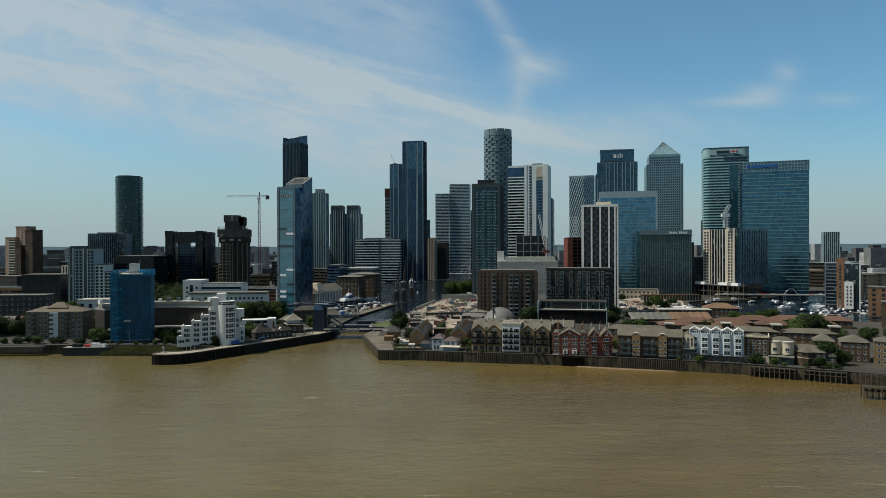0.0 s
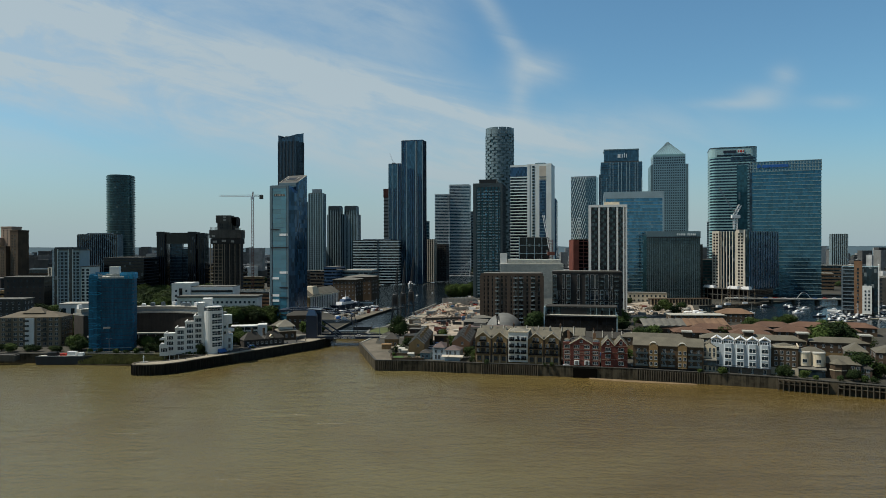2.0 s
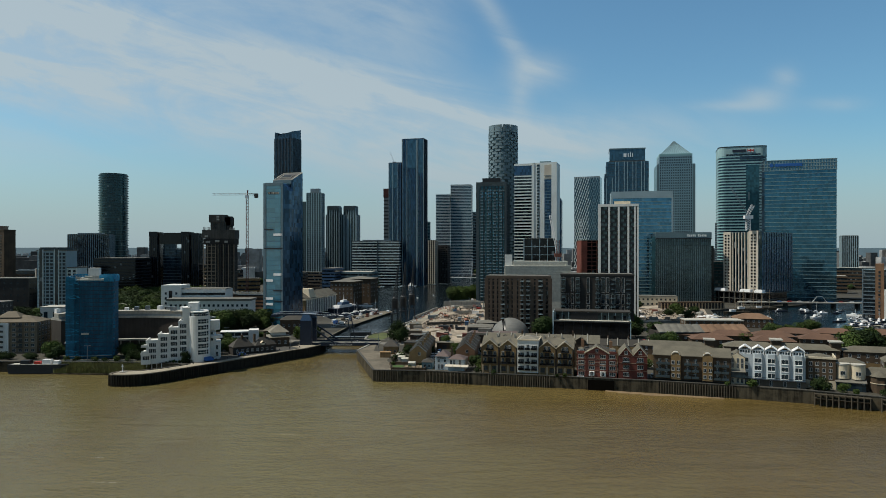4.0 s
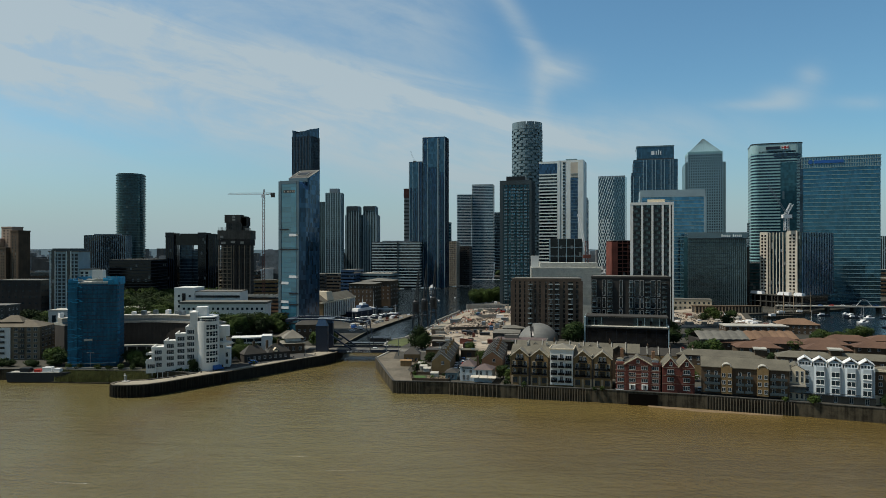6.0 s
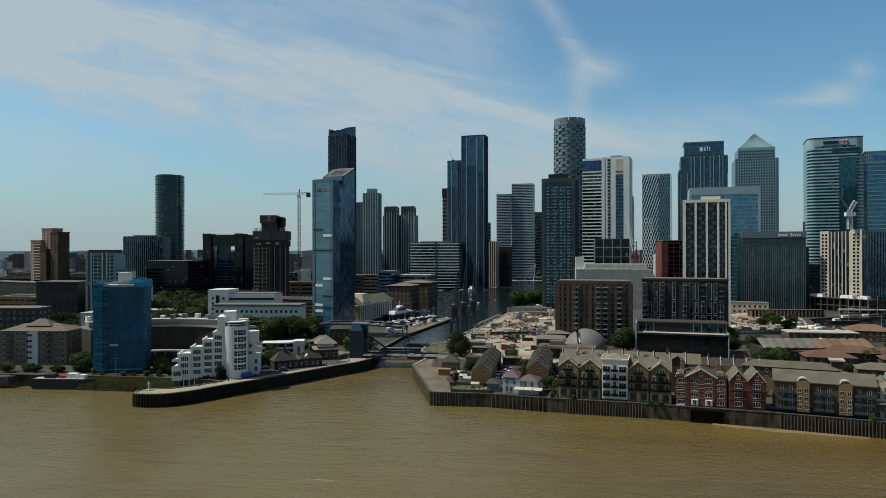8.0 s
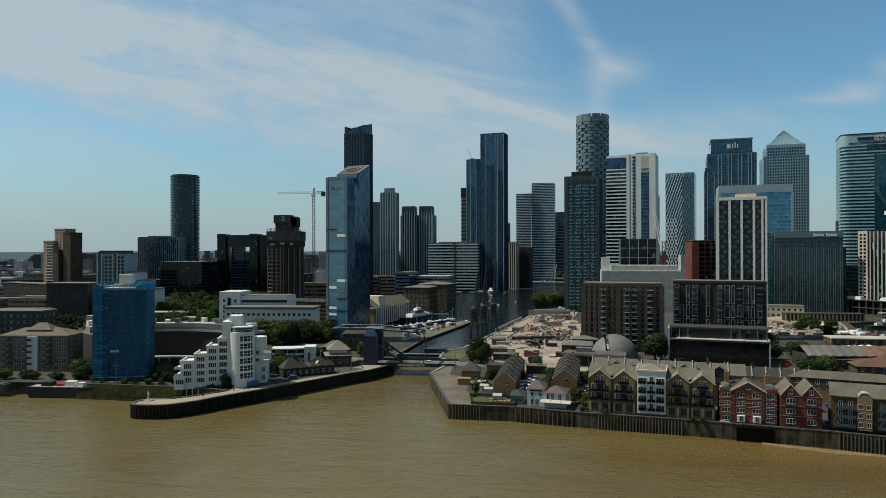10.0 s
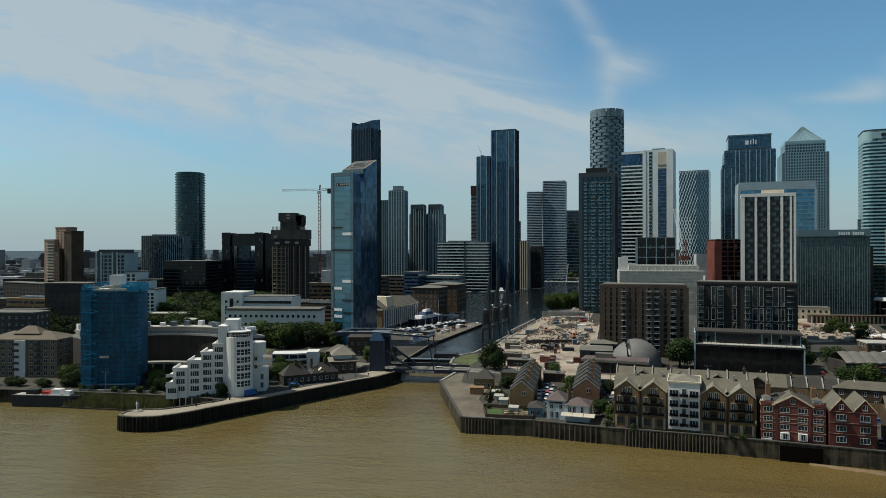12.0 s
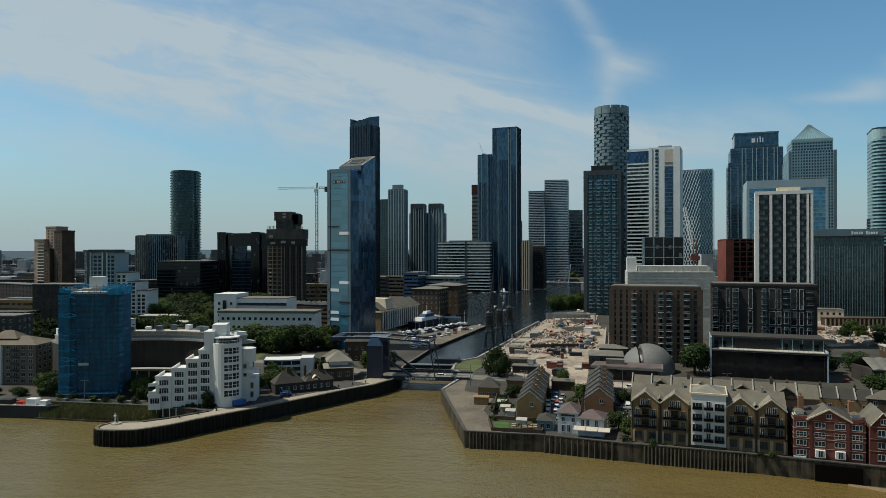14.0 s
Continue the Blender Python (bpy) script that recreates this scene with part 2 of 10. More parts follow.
TILE = coat("terracotta_tiles", (0.125, 0.069, 0.045), 0.85, 0.3, 0.1, 1.2, per_piece=0.25)
TILE_TAN = coat("weathered_clay_tiles", (0.18, 0.108, 0.066), 0.85, 0.3, 0.1, 1.2)
LEAD = coat("flat_roof_felt", (0.145, 0.138, 0.12), 0.8, 0.3, 0.08, 0.8)
PALE_ROOF = coat("pale_roof", (0.42, 0.40, 0.35), 0.8, 0.25, 0.08, 0.8)
WHITE_METAL = coat("white_metal", (0.78, 0.78, 0.78), 0.45, 0.06, 0.2, 1.5)
GREY_METAL = coat("grey_metal", (0.20, 0.235, 0.26), 0.45, 0.2, 0.2, 1.5, metal=0.6)
DARK_METAL = coat("dark_metal", (0.022, 0.026, 0.032), 0.5, 0.3, 0.2, 1.5, metal=0.3)
NAVY = coat("navy_paint", (0.014, 0.022, 0.042), 0.5, 0.2, 0.2, 1.5)
RED_LIT_SHEET = coat("lit_brick_red_sheeting", (0.15, 0.042, 0.028), 0.75, 0.3, 0.15, 1.0, bump=0.1, streaks=0.4)
RUST = coat("red_primer_steel", (0.12, 0.036, 0.024), 0.7, 0.3, 0.2, 1.5)
# near-black: painted shade of the boat opening, also the dark balcony screens
SHADE_BLACK = coat("opening_shade_and_screen_black", (0.006, 0.005, 0.004), 0.9, 0.3, ior=1.1)
BLACK_PANEL = coat("black_cladding", (0.012, 0.012, 0.013), 0.35, 0.3, 0.1, 1.0)
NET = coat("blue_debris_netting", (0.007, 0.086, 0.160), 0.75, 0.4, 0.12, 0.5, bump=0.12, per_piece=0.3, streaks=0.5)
# same netting with the sunlight on its edges put into the colour
NET_SUNLIT = coat("sunlit_blue_netting_edge", (0.015, 0.2, 0.36), 0.75, 0.35, 0.2, 1.0, per_piece=0.4)
WHITE_SHEET = coat("white_sheeting", (0.42, 0.42, 0.38), 0.7, 0.2, 0.3, 1.0, bump=0.15, per_piece=0.2)
FRAME_WHITE = coat("white_window_frame", (0.42, 0.42, 0.41), 0.5, 0.05)
FRAME_DARK = coat("dark_window_frame", (0.03, 0.03, 0.033), 0.5, 0.2)
GREEN_PAINT = coat("green_paint", (0.03, 0.10, 0.05), 0.5, 0.2)
BLUE_PAINT = coat("blue_paint", (0.02, 0.10, 0.33), 0.4, 0.15)
RED_PAINT = coat("red_paint", (0.42, 0.03, 0.02), 0.4, 0.15)
ORANGE_PAINT = coat("orange_barrier_plastic", (0.42, 0.19, 0.13), 0.6, 0.2, per_piece=0.4)
BLUE_CLADDING = coat("blue_cladding", (0.035, 0.08, 0.16), 0.5, 0.25)
TYRE = coat("tyre_rubber", (0.02, 0.02, 0.02), 0.8, 0.2)
BARK = coat("bark", (0.06, 0.045, 0.03), 0.9, 0.3)
LEAF = coat("leaves", (0.048, 0.074, 0.018), 0.8, 0.5, 0.35, 3.0, per_piece=0.6, ior=1.25)
LEAF_DARK = coat("dark_leaves", (0.022, 0.038, 0.011), 0.8, 0.5, 0.35, 3.0, per_piece=0.6, ior=1.25)
REED = coat("reeds", (0.15, 0.15, 0.05), 0.85, 0.45, 0.3, 2.0)
# blue of the air's haze is mixed into the hill colour
HILL = coat("haze_blue_hills", (0.055, 0.092, 0.118), 0.95, 0.2, 0.002, 0.01)
TOWN = coat("distant_town", (0.21, 0.215, 0.215), 0.9, 0.5, 0.01, 0.12, island=2.2)
G_BLUE = glazing("blue_curtain_glass", (0.042, 0.15, 0.215), 3.45, 8.0, blinds=0.0, ior=2.1, spread=0.22)
G_INK = glazing("ink_blue_glass", (0.030, 0.055, 0.082), 3.3, 1.9, blinds=0.0, ior=1.5, spread=0.5, metal=0.5)
G_BOTTLE = glazing("bottle_green_glass", (0.014, 0.048, 0.058), 3.4, 2.6, blinds=0.02, ior=1.55, spread=0.4, metal=0.3)
G_NAVY = glazing("navy_curtain_glass", (0.034, 0.080, 0.145), 3.3, 1.8, blinds=0.0, spread=0.5, ior=1.55, metal=0.5)
G_TEAL = glazing("teal_curtain_glass", (0.035, 0.10, 0.125), 3.6, 2.5, blinds=0.02, spread=0.3, ior=1.6, metal=0.6)
G_GREEN = glazing("pale_green_glass", (0.085, 0.165, 0.17), 3.9, 2.5, blinds=0.02, spread=0.3, ior=1.6, metal=0.6)
G_SLATE = glazing("slate_blue_curtain_glass", (0.056, 0.118, 0.165), 3.7, 2.2, blinds=0.0, spread=0.35, ior=1.55, metal=0.6)
G_BROAD = glazing("teal_blue_curtain_glass", (0.062, 0.165, 0.235), 4.1, 2.5, blinds=0.0, spread=0.2, ior=1.6, metal=0.8)
PALE_BLUE = coat("pale_blue_white_render", (0.42, 0.47, 0.50), 0.8, 0.1, 0.15, 1.5, streaks=0.25)
CRANE_GREY = coat("weathered_crane_steel", (0.035, 0.038, 0.04), 0.6, 0.3, 0.2, 1.5)
G_DARK = glazing("dark_glass", (0.007, 0.018, 0.026), 3.2, 1.8, blinds=0.06, ior=1.65)
G_BLACK = glazing("black_glass", (0.006, 0.007, 0.009), 3.2, 2.0, blinds=0.02, ior=1.45)
G_SKY = glazing("sky_blue_glass", (0.10, 0.24, 0.36), 4.0, 2.5, blinds=0.02, spread=0.25, ior=1.6, metal=0.8)
G_PANE = glazing("window_glass", (0.016, 0.03, 0.04), 2.8, 1.1, blinds=0.1, ior=1.5)
DOME_METAL = coat("dull_dome_metal", (0.15, 0.15, 0.142), 0.65, 0.15, 0.2, 1.5)
GREY_BRICK = coat("grey_brown_brick", (0.10, 0.082, 0.063), 0.85, 0.3, 0.12, 2.5, streaks=0.2)
RUBBLE = coat("rubble", (0.20, 0.165, 0.135), 0.95, 0.5, 0.3, 1.5, island=1.8)
COOL_PALE = coat("cool_pale_cladding", (0.29, 0.385, 0.425), 0.6, 0.12, 0.08, 0.9, streaks=0.15)
COOL_MID = coat("cool_grey_cladding", (0.105, 0.17, 0.195), 0.6, 0.15, 0.08, 0.9, streaks=0.15)
STEEL = coat("pale_green_steel", (0.19, 0.27, 0.285), 0.55, 0.15, 0.08, 0.9, streaks=0.1)
GREY_TAN = coat("grey_tan_brick", (0.175, 0.138, 0.092), 0.85, 0.3, 0.12, 2.5, streaks=0.3)
COOL_WHITE = coat("white_spandrel_panel", (0.64, 0.69, 0.68), 0.6, 0.08, 0.08, 0.9, streaks=0.15)
SLATE_BLUE = coat("blue_grey_brick", (0.038, 0.058, 0.067), 0.7, 0.25, 0.1, 1.2)
FIN_STONE = coat("pale_stone_fin", (0.50, 0.45, 0.375), 0.8, 0.1, 0.1, 1.0, streaks=0.2)
WARM_LIT_CONCRETE = coat("warm_lit_raw_concrete", (0.30, 0.235, 0.17), 0.85, 0.25, 0.15, 0.9, streaks=0.3)
BLUE_STEEL = coat("pale_blue_steel", (0.20, 0.33, 0.38), 0.5, 0.15, 0.08, 0.9, streaks=0.1)
PALE_BAND = coat("pale_green_white_band", (0.23, 0.40, 0.42), 0.5, 0.12, 0.08, 0.9, streaks=0.1)
CROWN_GREEN = coat("pale_green_crown_panel", (0.29, 0.44, 0.46), 0.5, 0.1, 0.08, 0.9, streaks=0.1)
QUAY_PAVING = coat("worn_quay_paving", (0.135, 0.115, 0.085), 0.85, 0.45, 0.1, 0.7, bump=0.04)
BOTTLE_RAIL = coat("green_glass_balcony_edge", (0.040, 0.098, 0.108), 0.45, 0.25, 0.1, 1.0)
INK_RIB = coat("charcoal_rib", (0.026, 0.036, 0.046), 0.5, 0.25, 0.1, 1.0)
GLASS_FRAME = coat("grey_blue_glass_frame", (0.10, 0.150, 0.180), 0.35, 0.15, 0.1, 1.0)
SCALLOP = coat("pale_grey_scalloped_metal", (0.155, 0.22, 0.25), 0.5, 0.18, 0.1, 1.0)
ROOF_DECK = coat("grey_roof_deck", (0.085, 0.083, 0.082), 0.8, 0.25, 0.1, 1.0)
TAN_TIMBER = coat("weathered_tan_timber", (0.27, 0.165, 0.075), 0.8, 0.3, 0.15, 2.0, streaks=0.3)
LAWN = coat("garden_lawn", (0.05, 0.10, 0.022), 0.9, 0.35, 0.2, 1.5)
BLOCK_BRICK = coat("dark_brown_brick", (0.078, 0.055, 0.040), 0.85, 0.35, 0.12, 2.5, streaks=0.3)
TOWER_TAN = coat("pinkish_tan_concrete", (0.33, 0.235, 0.175), 0.8, 0.15, 0.1, 1.0, streaks=0.25)
ROOF_BROWN = coat("weathered_brown_roof", (0.128, 0.105, 0.073), 0.8, 0.25, 0.12, 1.4)
CRESCENT = coat("dark_brown_cladding", (0.042, 0.034, 0.028), 0.8, 0.3, 0.1, 1.0, streaks=0.5)
# darker copies of quay stone and timber: the pier's shaded side is in the colour
QUAY_SHADED = coat("shaded_quay_stone", (0.016, 0.015, 0.012), 0.75, 0.5, 0.15, 0.9, bump=0.1, streaks=0.8, ior=1.25)
SHADED_TIMBER = coat("shaded_pier_timber", (0.026, 0.023, 0.018), 0.8, 0.45, 0.3, 2.0, per_piece=0.6, streaks=0.6, ior=1.2)
DARK_RED = coat("dark_red_brick", (0.115, 0.030, 0.022), 0.85, 0.3, 0.12, 2.5, streaks=0.3)
MAUVE_SLATE = coat("mauve_grey_slate", (0.115, 0.085, 0.08), 0.75, 0.25, 0.15, 1.6)
G_SMOKE = glazing("smoke_grey_glass", (0.075, 0.105, 0.11), 3.8, 1.9, blinds=0.0, spread=0.35, ior=1.55, metal=0.6)
PALE_SLATE = coat("weathered_pale_slate", (0.20, 0.185, 0.15), 0.75, 0.25, 0.15, 1.8)
HEDGE_SOIL = coat("planted_soil", (0.05, 0.05, 0.025), 0.9, 0.4, 0.15, 1.2)

# ---------------------------------------------------------------- building tools


class Geo:
    """Collects vertices and faces of one mesh."""

    def __init__(self):
        self.v, self.f = [], []

    def poly(self, pts):
        k = len(self.v)
        self.v += [tuple(p) for p in pts]
        self.f.append(tuple(range(k, k + len(pts))))
        return self

    def box(self, x0, y0, z0, x1, y1, z1):
        k = len(self.v)
        self.v += [(x0, y0, z0), (x1, y0, z0), (x1, y1, z0), (x0, y1, z0), (x0, y0, z1), (x1, y0, z1), (x1, y1, z1), (x0, y1, z1)]
        self.f += [tuple(k + i for i in q) for q in ((3, 2, 1, 0), (4, 5, 6, 7), (0, 1, 5, 4), (1, 2, 6, 5), (2, 3, 7, 6), (3, 0, 4, 7))]
        return self

    def prism(self, pts, z0, z1, inset=0.0):
        """An upright block over a counter-clockwise outline; z1 may be a list of heights."""
        n, k = len(pts), len(self.v)
        tops = z1 if isinstance(z1, (list, tuple)) else [z1] * n
        cx, cy = sum(p[0] for p in pts) / n, sum(p[1] for p in pts) / n
        self.v += [(x, y, z0) for x, y in pts]
        self.v += [(x + (cx - x) * inset, y + (cy - y) * inset, t) for (x, y), t in zip(pts, tops)]
        self.f.append(tuple(range(k + n - 1, k - 1, -1)))
        self.f.append(tuple(range(k + n, k + 2 * n)))
        self.f += [(k + i, k + (i + 1) % n, k + n + (i + 1) % n, k + n + i) for i in range(n)]
        return self

    def cyl(self, cx, cy, z0, z1, r0, r1=None, n=16, a0=0.0, a1=360.0):
        r1 = r0 if r1 is None else r1
        k = len(self.v)
        angles = [radians(a0 + (a1 - a0) * i / n) for i in range(n)]
        self.v += [(cx + r0 * math.cos(a), cy + r0 * math.sin(a), z0) for a in angles]
        self.v += [(cx + r1 * math.cos(a), cy + r1 * math.sin(a), z1) for a in angles]
        self.f.append(tuple(range(k + n - 1, k - 1, -1)))
        self.f.append(tuple(range(k + n, k + 2 * n)))
        self.f += [(k + i, k + (i + 1) % n, k + n + (i + 1) % n, k + n + i) for i in range(n)]
        return self

    def beam(self, a, b, w, h=None):
        """A straight bar from a to b."""
        a, b, h = Vector(a), Vector(b), h or w
        way = (b - a).normalized()
        side = way.cross(Vector((0, 0, 1)))
        side = Vector((1, 0, 0)) if side.length < 1e-4 else side.normalized()
        up = side.cross(way)
        k = len(self.v)
        for p in (a, b):
            for s, t in ((-1, -1), (1, -1), (1, 1), (-1, 1)):
                self.v.append(tuple(p + side * s * w / 2 + up * t * h / 2))
        self.f += [tuple(k + i for i in q) for q in ((3, 2, 1, 0), (4, 5, 6, 7), (0, 1, 5, 4), (1, 2, 6, 5), (2, 3, 7, 6), (3, 0, 4, 7))]
        return self

    def gable(self, x0, y0, x1, y1, z, rise, along="x", over=0.3, thick=0.25):
        """A pitched roof of two thick slopes over a rectangle, with its gable ends filled."""
        if along == "x":
            m = (y0 + y1) / 2
            lo, hi = (x0 - over, x1 + over)
            a = [(lo, y0 - over, z), (hi, y0 - over, z), (hi, m, z + rise), (lo, m, z + rise)]
            b = [(lo, m, z + rise), (hi, m, z + rise), (hi, y1 + over, z), (lo, y1 + over, z)]
        else:
            m = (x0 + x1) / 2
            lo, hi = (y0 - over, y1 + over)
            a = [(x0 - over, hi, z), (x0 - over, lo, z), (m, lo, z + rise), (m, hi, z + rise)]
            b = [(m, hi, z + rise), (m, lo, z + rise), (x1 + over, lo, z), (x1 + over, hi, z)]
        for q in (a, b):
            k = len(self.v)
            self.v += q + [(x, y, zz + thick) for x, y, zz in q]
            self.f += [tuple(k + i for i in t) for t in ((3, 2, 1, 0), (4, 5, 6, 7), (0, 1, 5, 4), (1, 2, 6, 5), (2, 3, 7, 6), (3, 0, 4, 7))]
        return self

    def hip(self, x0, y0, x1, y1, z, rise, over=0.4):
        x0, y0, x1, y1 = x0 - over, y0 - over, x1 + over, y1 + over
        w, d = x1 - x0, y1 - y0
        i = min(w, d) / 2
        if w >= d:
            r = [(x0 + i, (y0 + y1) / 2, z + rise), (x1 - i, (y0 + y1) / 2, z + rise)]
            fs = ((0, 1, 5, 4), (1, 2, 5), (2, 3, 4, 5), (3, 0, 4), (3, 2, 1, 0))
        else:
            r = [((x0 + x1) / 2, y0 + i, z + rise), ((x0 + x1) / 2, y1 - i, z + rise)]
            fs = ((0, 1, 4), (1, 2, 5, 4), (2, 3, 5), (3, 0, 4, 5), (3, 2, 1, 0))
        k = len(self.v)
        self.v += [(x0, y0, z), (x1, y0, z), (x1, y1, z), (x0, y1, z)] + r
        self.f += [tuple(k + q for q in t) for t in fs]
        return self

    def mesh(self, name, material, smooth=False):
        me = bpy.data.meshes.new(name)
        me.from_pydata(self.v, [], self.f)
        me.materials.append(material)
        if smooth:
            me.shade_smooth()
        me.update()
        return me


def thing(name, label, category, x=0.0, y=0.0, z=0.0, yaw=0.0, group="", kind=""):
    """An Empty at the base of a thing, which parents its parts."""
    ob = new(name)
    ob.empty_display_size = 0.5
    ob.matrix_world = pose(x, y, z, 0, 0, yaw)
    return tagged(ob, label, category, group, kind)


def part(name, geo, material, parent, label="", at=None, smooth=False):
    """One mesh object under a thing or a part. geo: a Geo, or a mesh that alike pieces share."""
    me = geo.mesh(name, material, smooth) if isinstance(geo, Geo) else geo
    ob = new(name, me)
    ob.parent = parent
    if at is not None:
        ob.matrix_basis = at
    if label:
        ob["label"] = label
    return ob


def solid(name, geo, material, label="", category="", x=0.0, y=0.0, z=0.0, yaw=0.0, group="", kind="", smooth=False):
    """A thing, or a piece of the setting, of one mesh."""
    ob = new(name, geo.mesh(name, material, smooth))
    ob.matrix_world = pose(x, y, z, 0, 0, yaw)
    return tagged(ob, label, category, group, kind)


def shift(x, y, z, turn=0.0):
    return pose(x, y, z, 0, 0, turn)


FAR = 690.0          # past this line floors and ribs are too small to pick apart


def fused(name, geo, material, root):
    """Fine repeated pieces of a far facade, in one part."""
    ob = part(name, geo, material, root)
    ob["kind"] = "stuff"
    return ob


def rows_of_floors(root, w, d, z0, z1, floor, band_h, out, material, first=0.0, name="floor_band"):
    n = int((z1 - z0 - first) / floor + 0.01)
    zs = [z0 + first + i * floor for i in range(n + 1)]
    zs = [z for z in zs if z + band_h <= z1 + 0.6]
    if root.location.y > FAR:
        g = Geo()
        for z in zs:
            g.box(-w / 2 - out, -out, z, w / 2 + out, d + out, z + band_h)
        fused("floor_banding", g, material, root)
        return
    me = Geo().box(-w / 2 - out, -out, 0, w / 2 + out, d + out, band_h).mesh(name, material)
    for z in zs:
        part(name, me, None, root, at=shift(0, 0, z))


def upright_piers(root, w, d, z0, z1, bay, pw, out, material, faces="flr", name="pier"):
    h = z1 - z0
    n, m = max(1, round(w / bay)), max(1, round(d / bay))
    if root.location.y > FAR:
        g = Geo()
        for i in range(n + 1) if "f" in faces else ():
            x = -w / 2 + w * i / n
            g.box(x - pw / 2, -out, z0, x + pw / 2, 0.15, z1)
        for i in range(1, m + 1):
            y = d * i / m
            if "r" in faces:
                g.box(w / 2 - 0.15, y - pw / 2, z0, w / 2 + out, y + pw / 2, z1)
            if "l" in faces:
                g.box(-w / 2 - out, y - pw / 2, z0, -w / 2 + 0.15, y + pw / 2, z1)
        fused("pier_ribbing", g, material, root)
        return
    me = Geo().box(-pw / 2, -out, 0, pw / 2, 0.15, h).mesh(name, material)
    if "f" in faces:
        for i in range(n + 1):
            part(name, me, None, root, at=shift(-w / 2 + w * i / n, 0, z0))
    if "r" in faces:
        for i in range(1, m + 1):
            part(name, me, None, root, at=shift(w / 2, d * i / m, z0, 90))
    if "l" in faces:
        for i in range(1, m + 1):
            part(name, me, None, root, at=shift(-w / 2, d * i / m, z0, -90))


def pane_cells(root, name, material, x0, x1, y, z0, z1, bay, floor, ww, wh, skip=0.0, seed=1, lift=0.9):
    """Small windows of a far facade, a little proud of it, in one part; skip: the share that is left out."""
    rg, g = random.Random(seed), Geo()
    n, m = max(1, round((x1 - x0) / bay)), max(1, int((z1 - z0) / floor))
    for i in range(n):
        for k in range(m):
            if rg.random() >= skip:
                x, z = x0 + (x1 - x0) * (i + 0.5) / n, z0 + k * floor + lift
                g.box(x - ww / 2, y - 0.12, z, x + ww / 2, y + 0.1, z + wh)
    return fused(name, g, material, root)


def tower(name, label, category, x, y, yaw, w, d, h, glass, floor=3.5, band=None, band_h=1.0, band_out=0.25, pier=None, bay=3.0,
          pier_w=0.5, pier_out=0.35, faces="flr", roof=None, plant=0.0, z0=0.0, parapet=0.0, group=""):
    """A block of glass with floor bands and piers standing proud of it. x, y: the middle of its front face."""
    root = thing(name, label, category, x, y, 0, yaw, group)
    part("wall", Geo().box(-w / 2, 0, z0, w / 2, d, h), glass, root)
    if band:
        rows_of_floors(root, w, d, z0, h, floor, band_h, band_out, band, first=floor - band_h)
    if pier:
        upright_piers(root, w, d, z0, h, bay, pier_w, pier_out, pier, faces)
    if parapet:
        part("parapet", Geo().box(-w / 2 - 0.4, -0.4, h - parapet, w / 2 + 0.4, d + 0.4, h + 0.5), band or pier or CONCRETE, root)
    part("roof", Geo().box(-w / 2 + 0.6, 0.6, h + 0.02, w / 2 - 0.6, d - 0.6, h + 0.55), roof or LEAD, root)
    if plant:
        part("plant_room", Geo().box(-w * 0.3, d * 0.25, h + 0.5, w * 0.3, d * 0.75, h + plant), GREY_METAL, root)
    return root


def round_tower(name, label, category, x, y, r, h, glass, band, floor=3.4, band_h=1.0, out=0.4, n=40):
    root = thing(name, label, category, x, y, 0)
    part("wall", Geo().cyl(0, 0, 0, h, r, n=n), glass, root)
    g = Geo()
    for i in range(1, int(h / floor) + 1):
        g.cyl(0, 0, i * floor - band_h, i * floor, r + out, n=n)
    fused("floor_banding", g, band, root)
    part("roof", Geo().cyl(0, 0, h, h + 0.5, r - 0.8, n=n), LEAD, root)
    return root


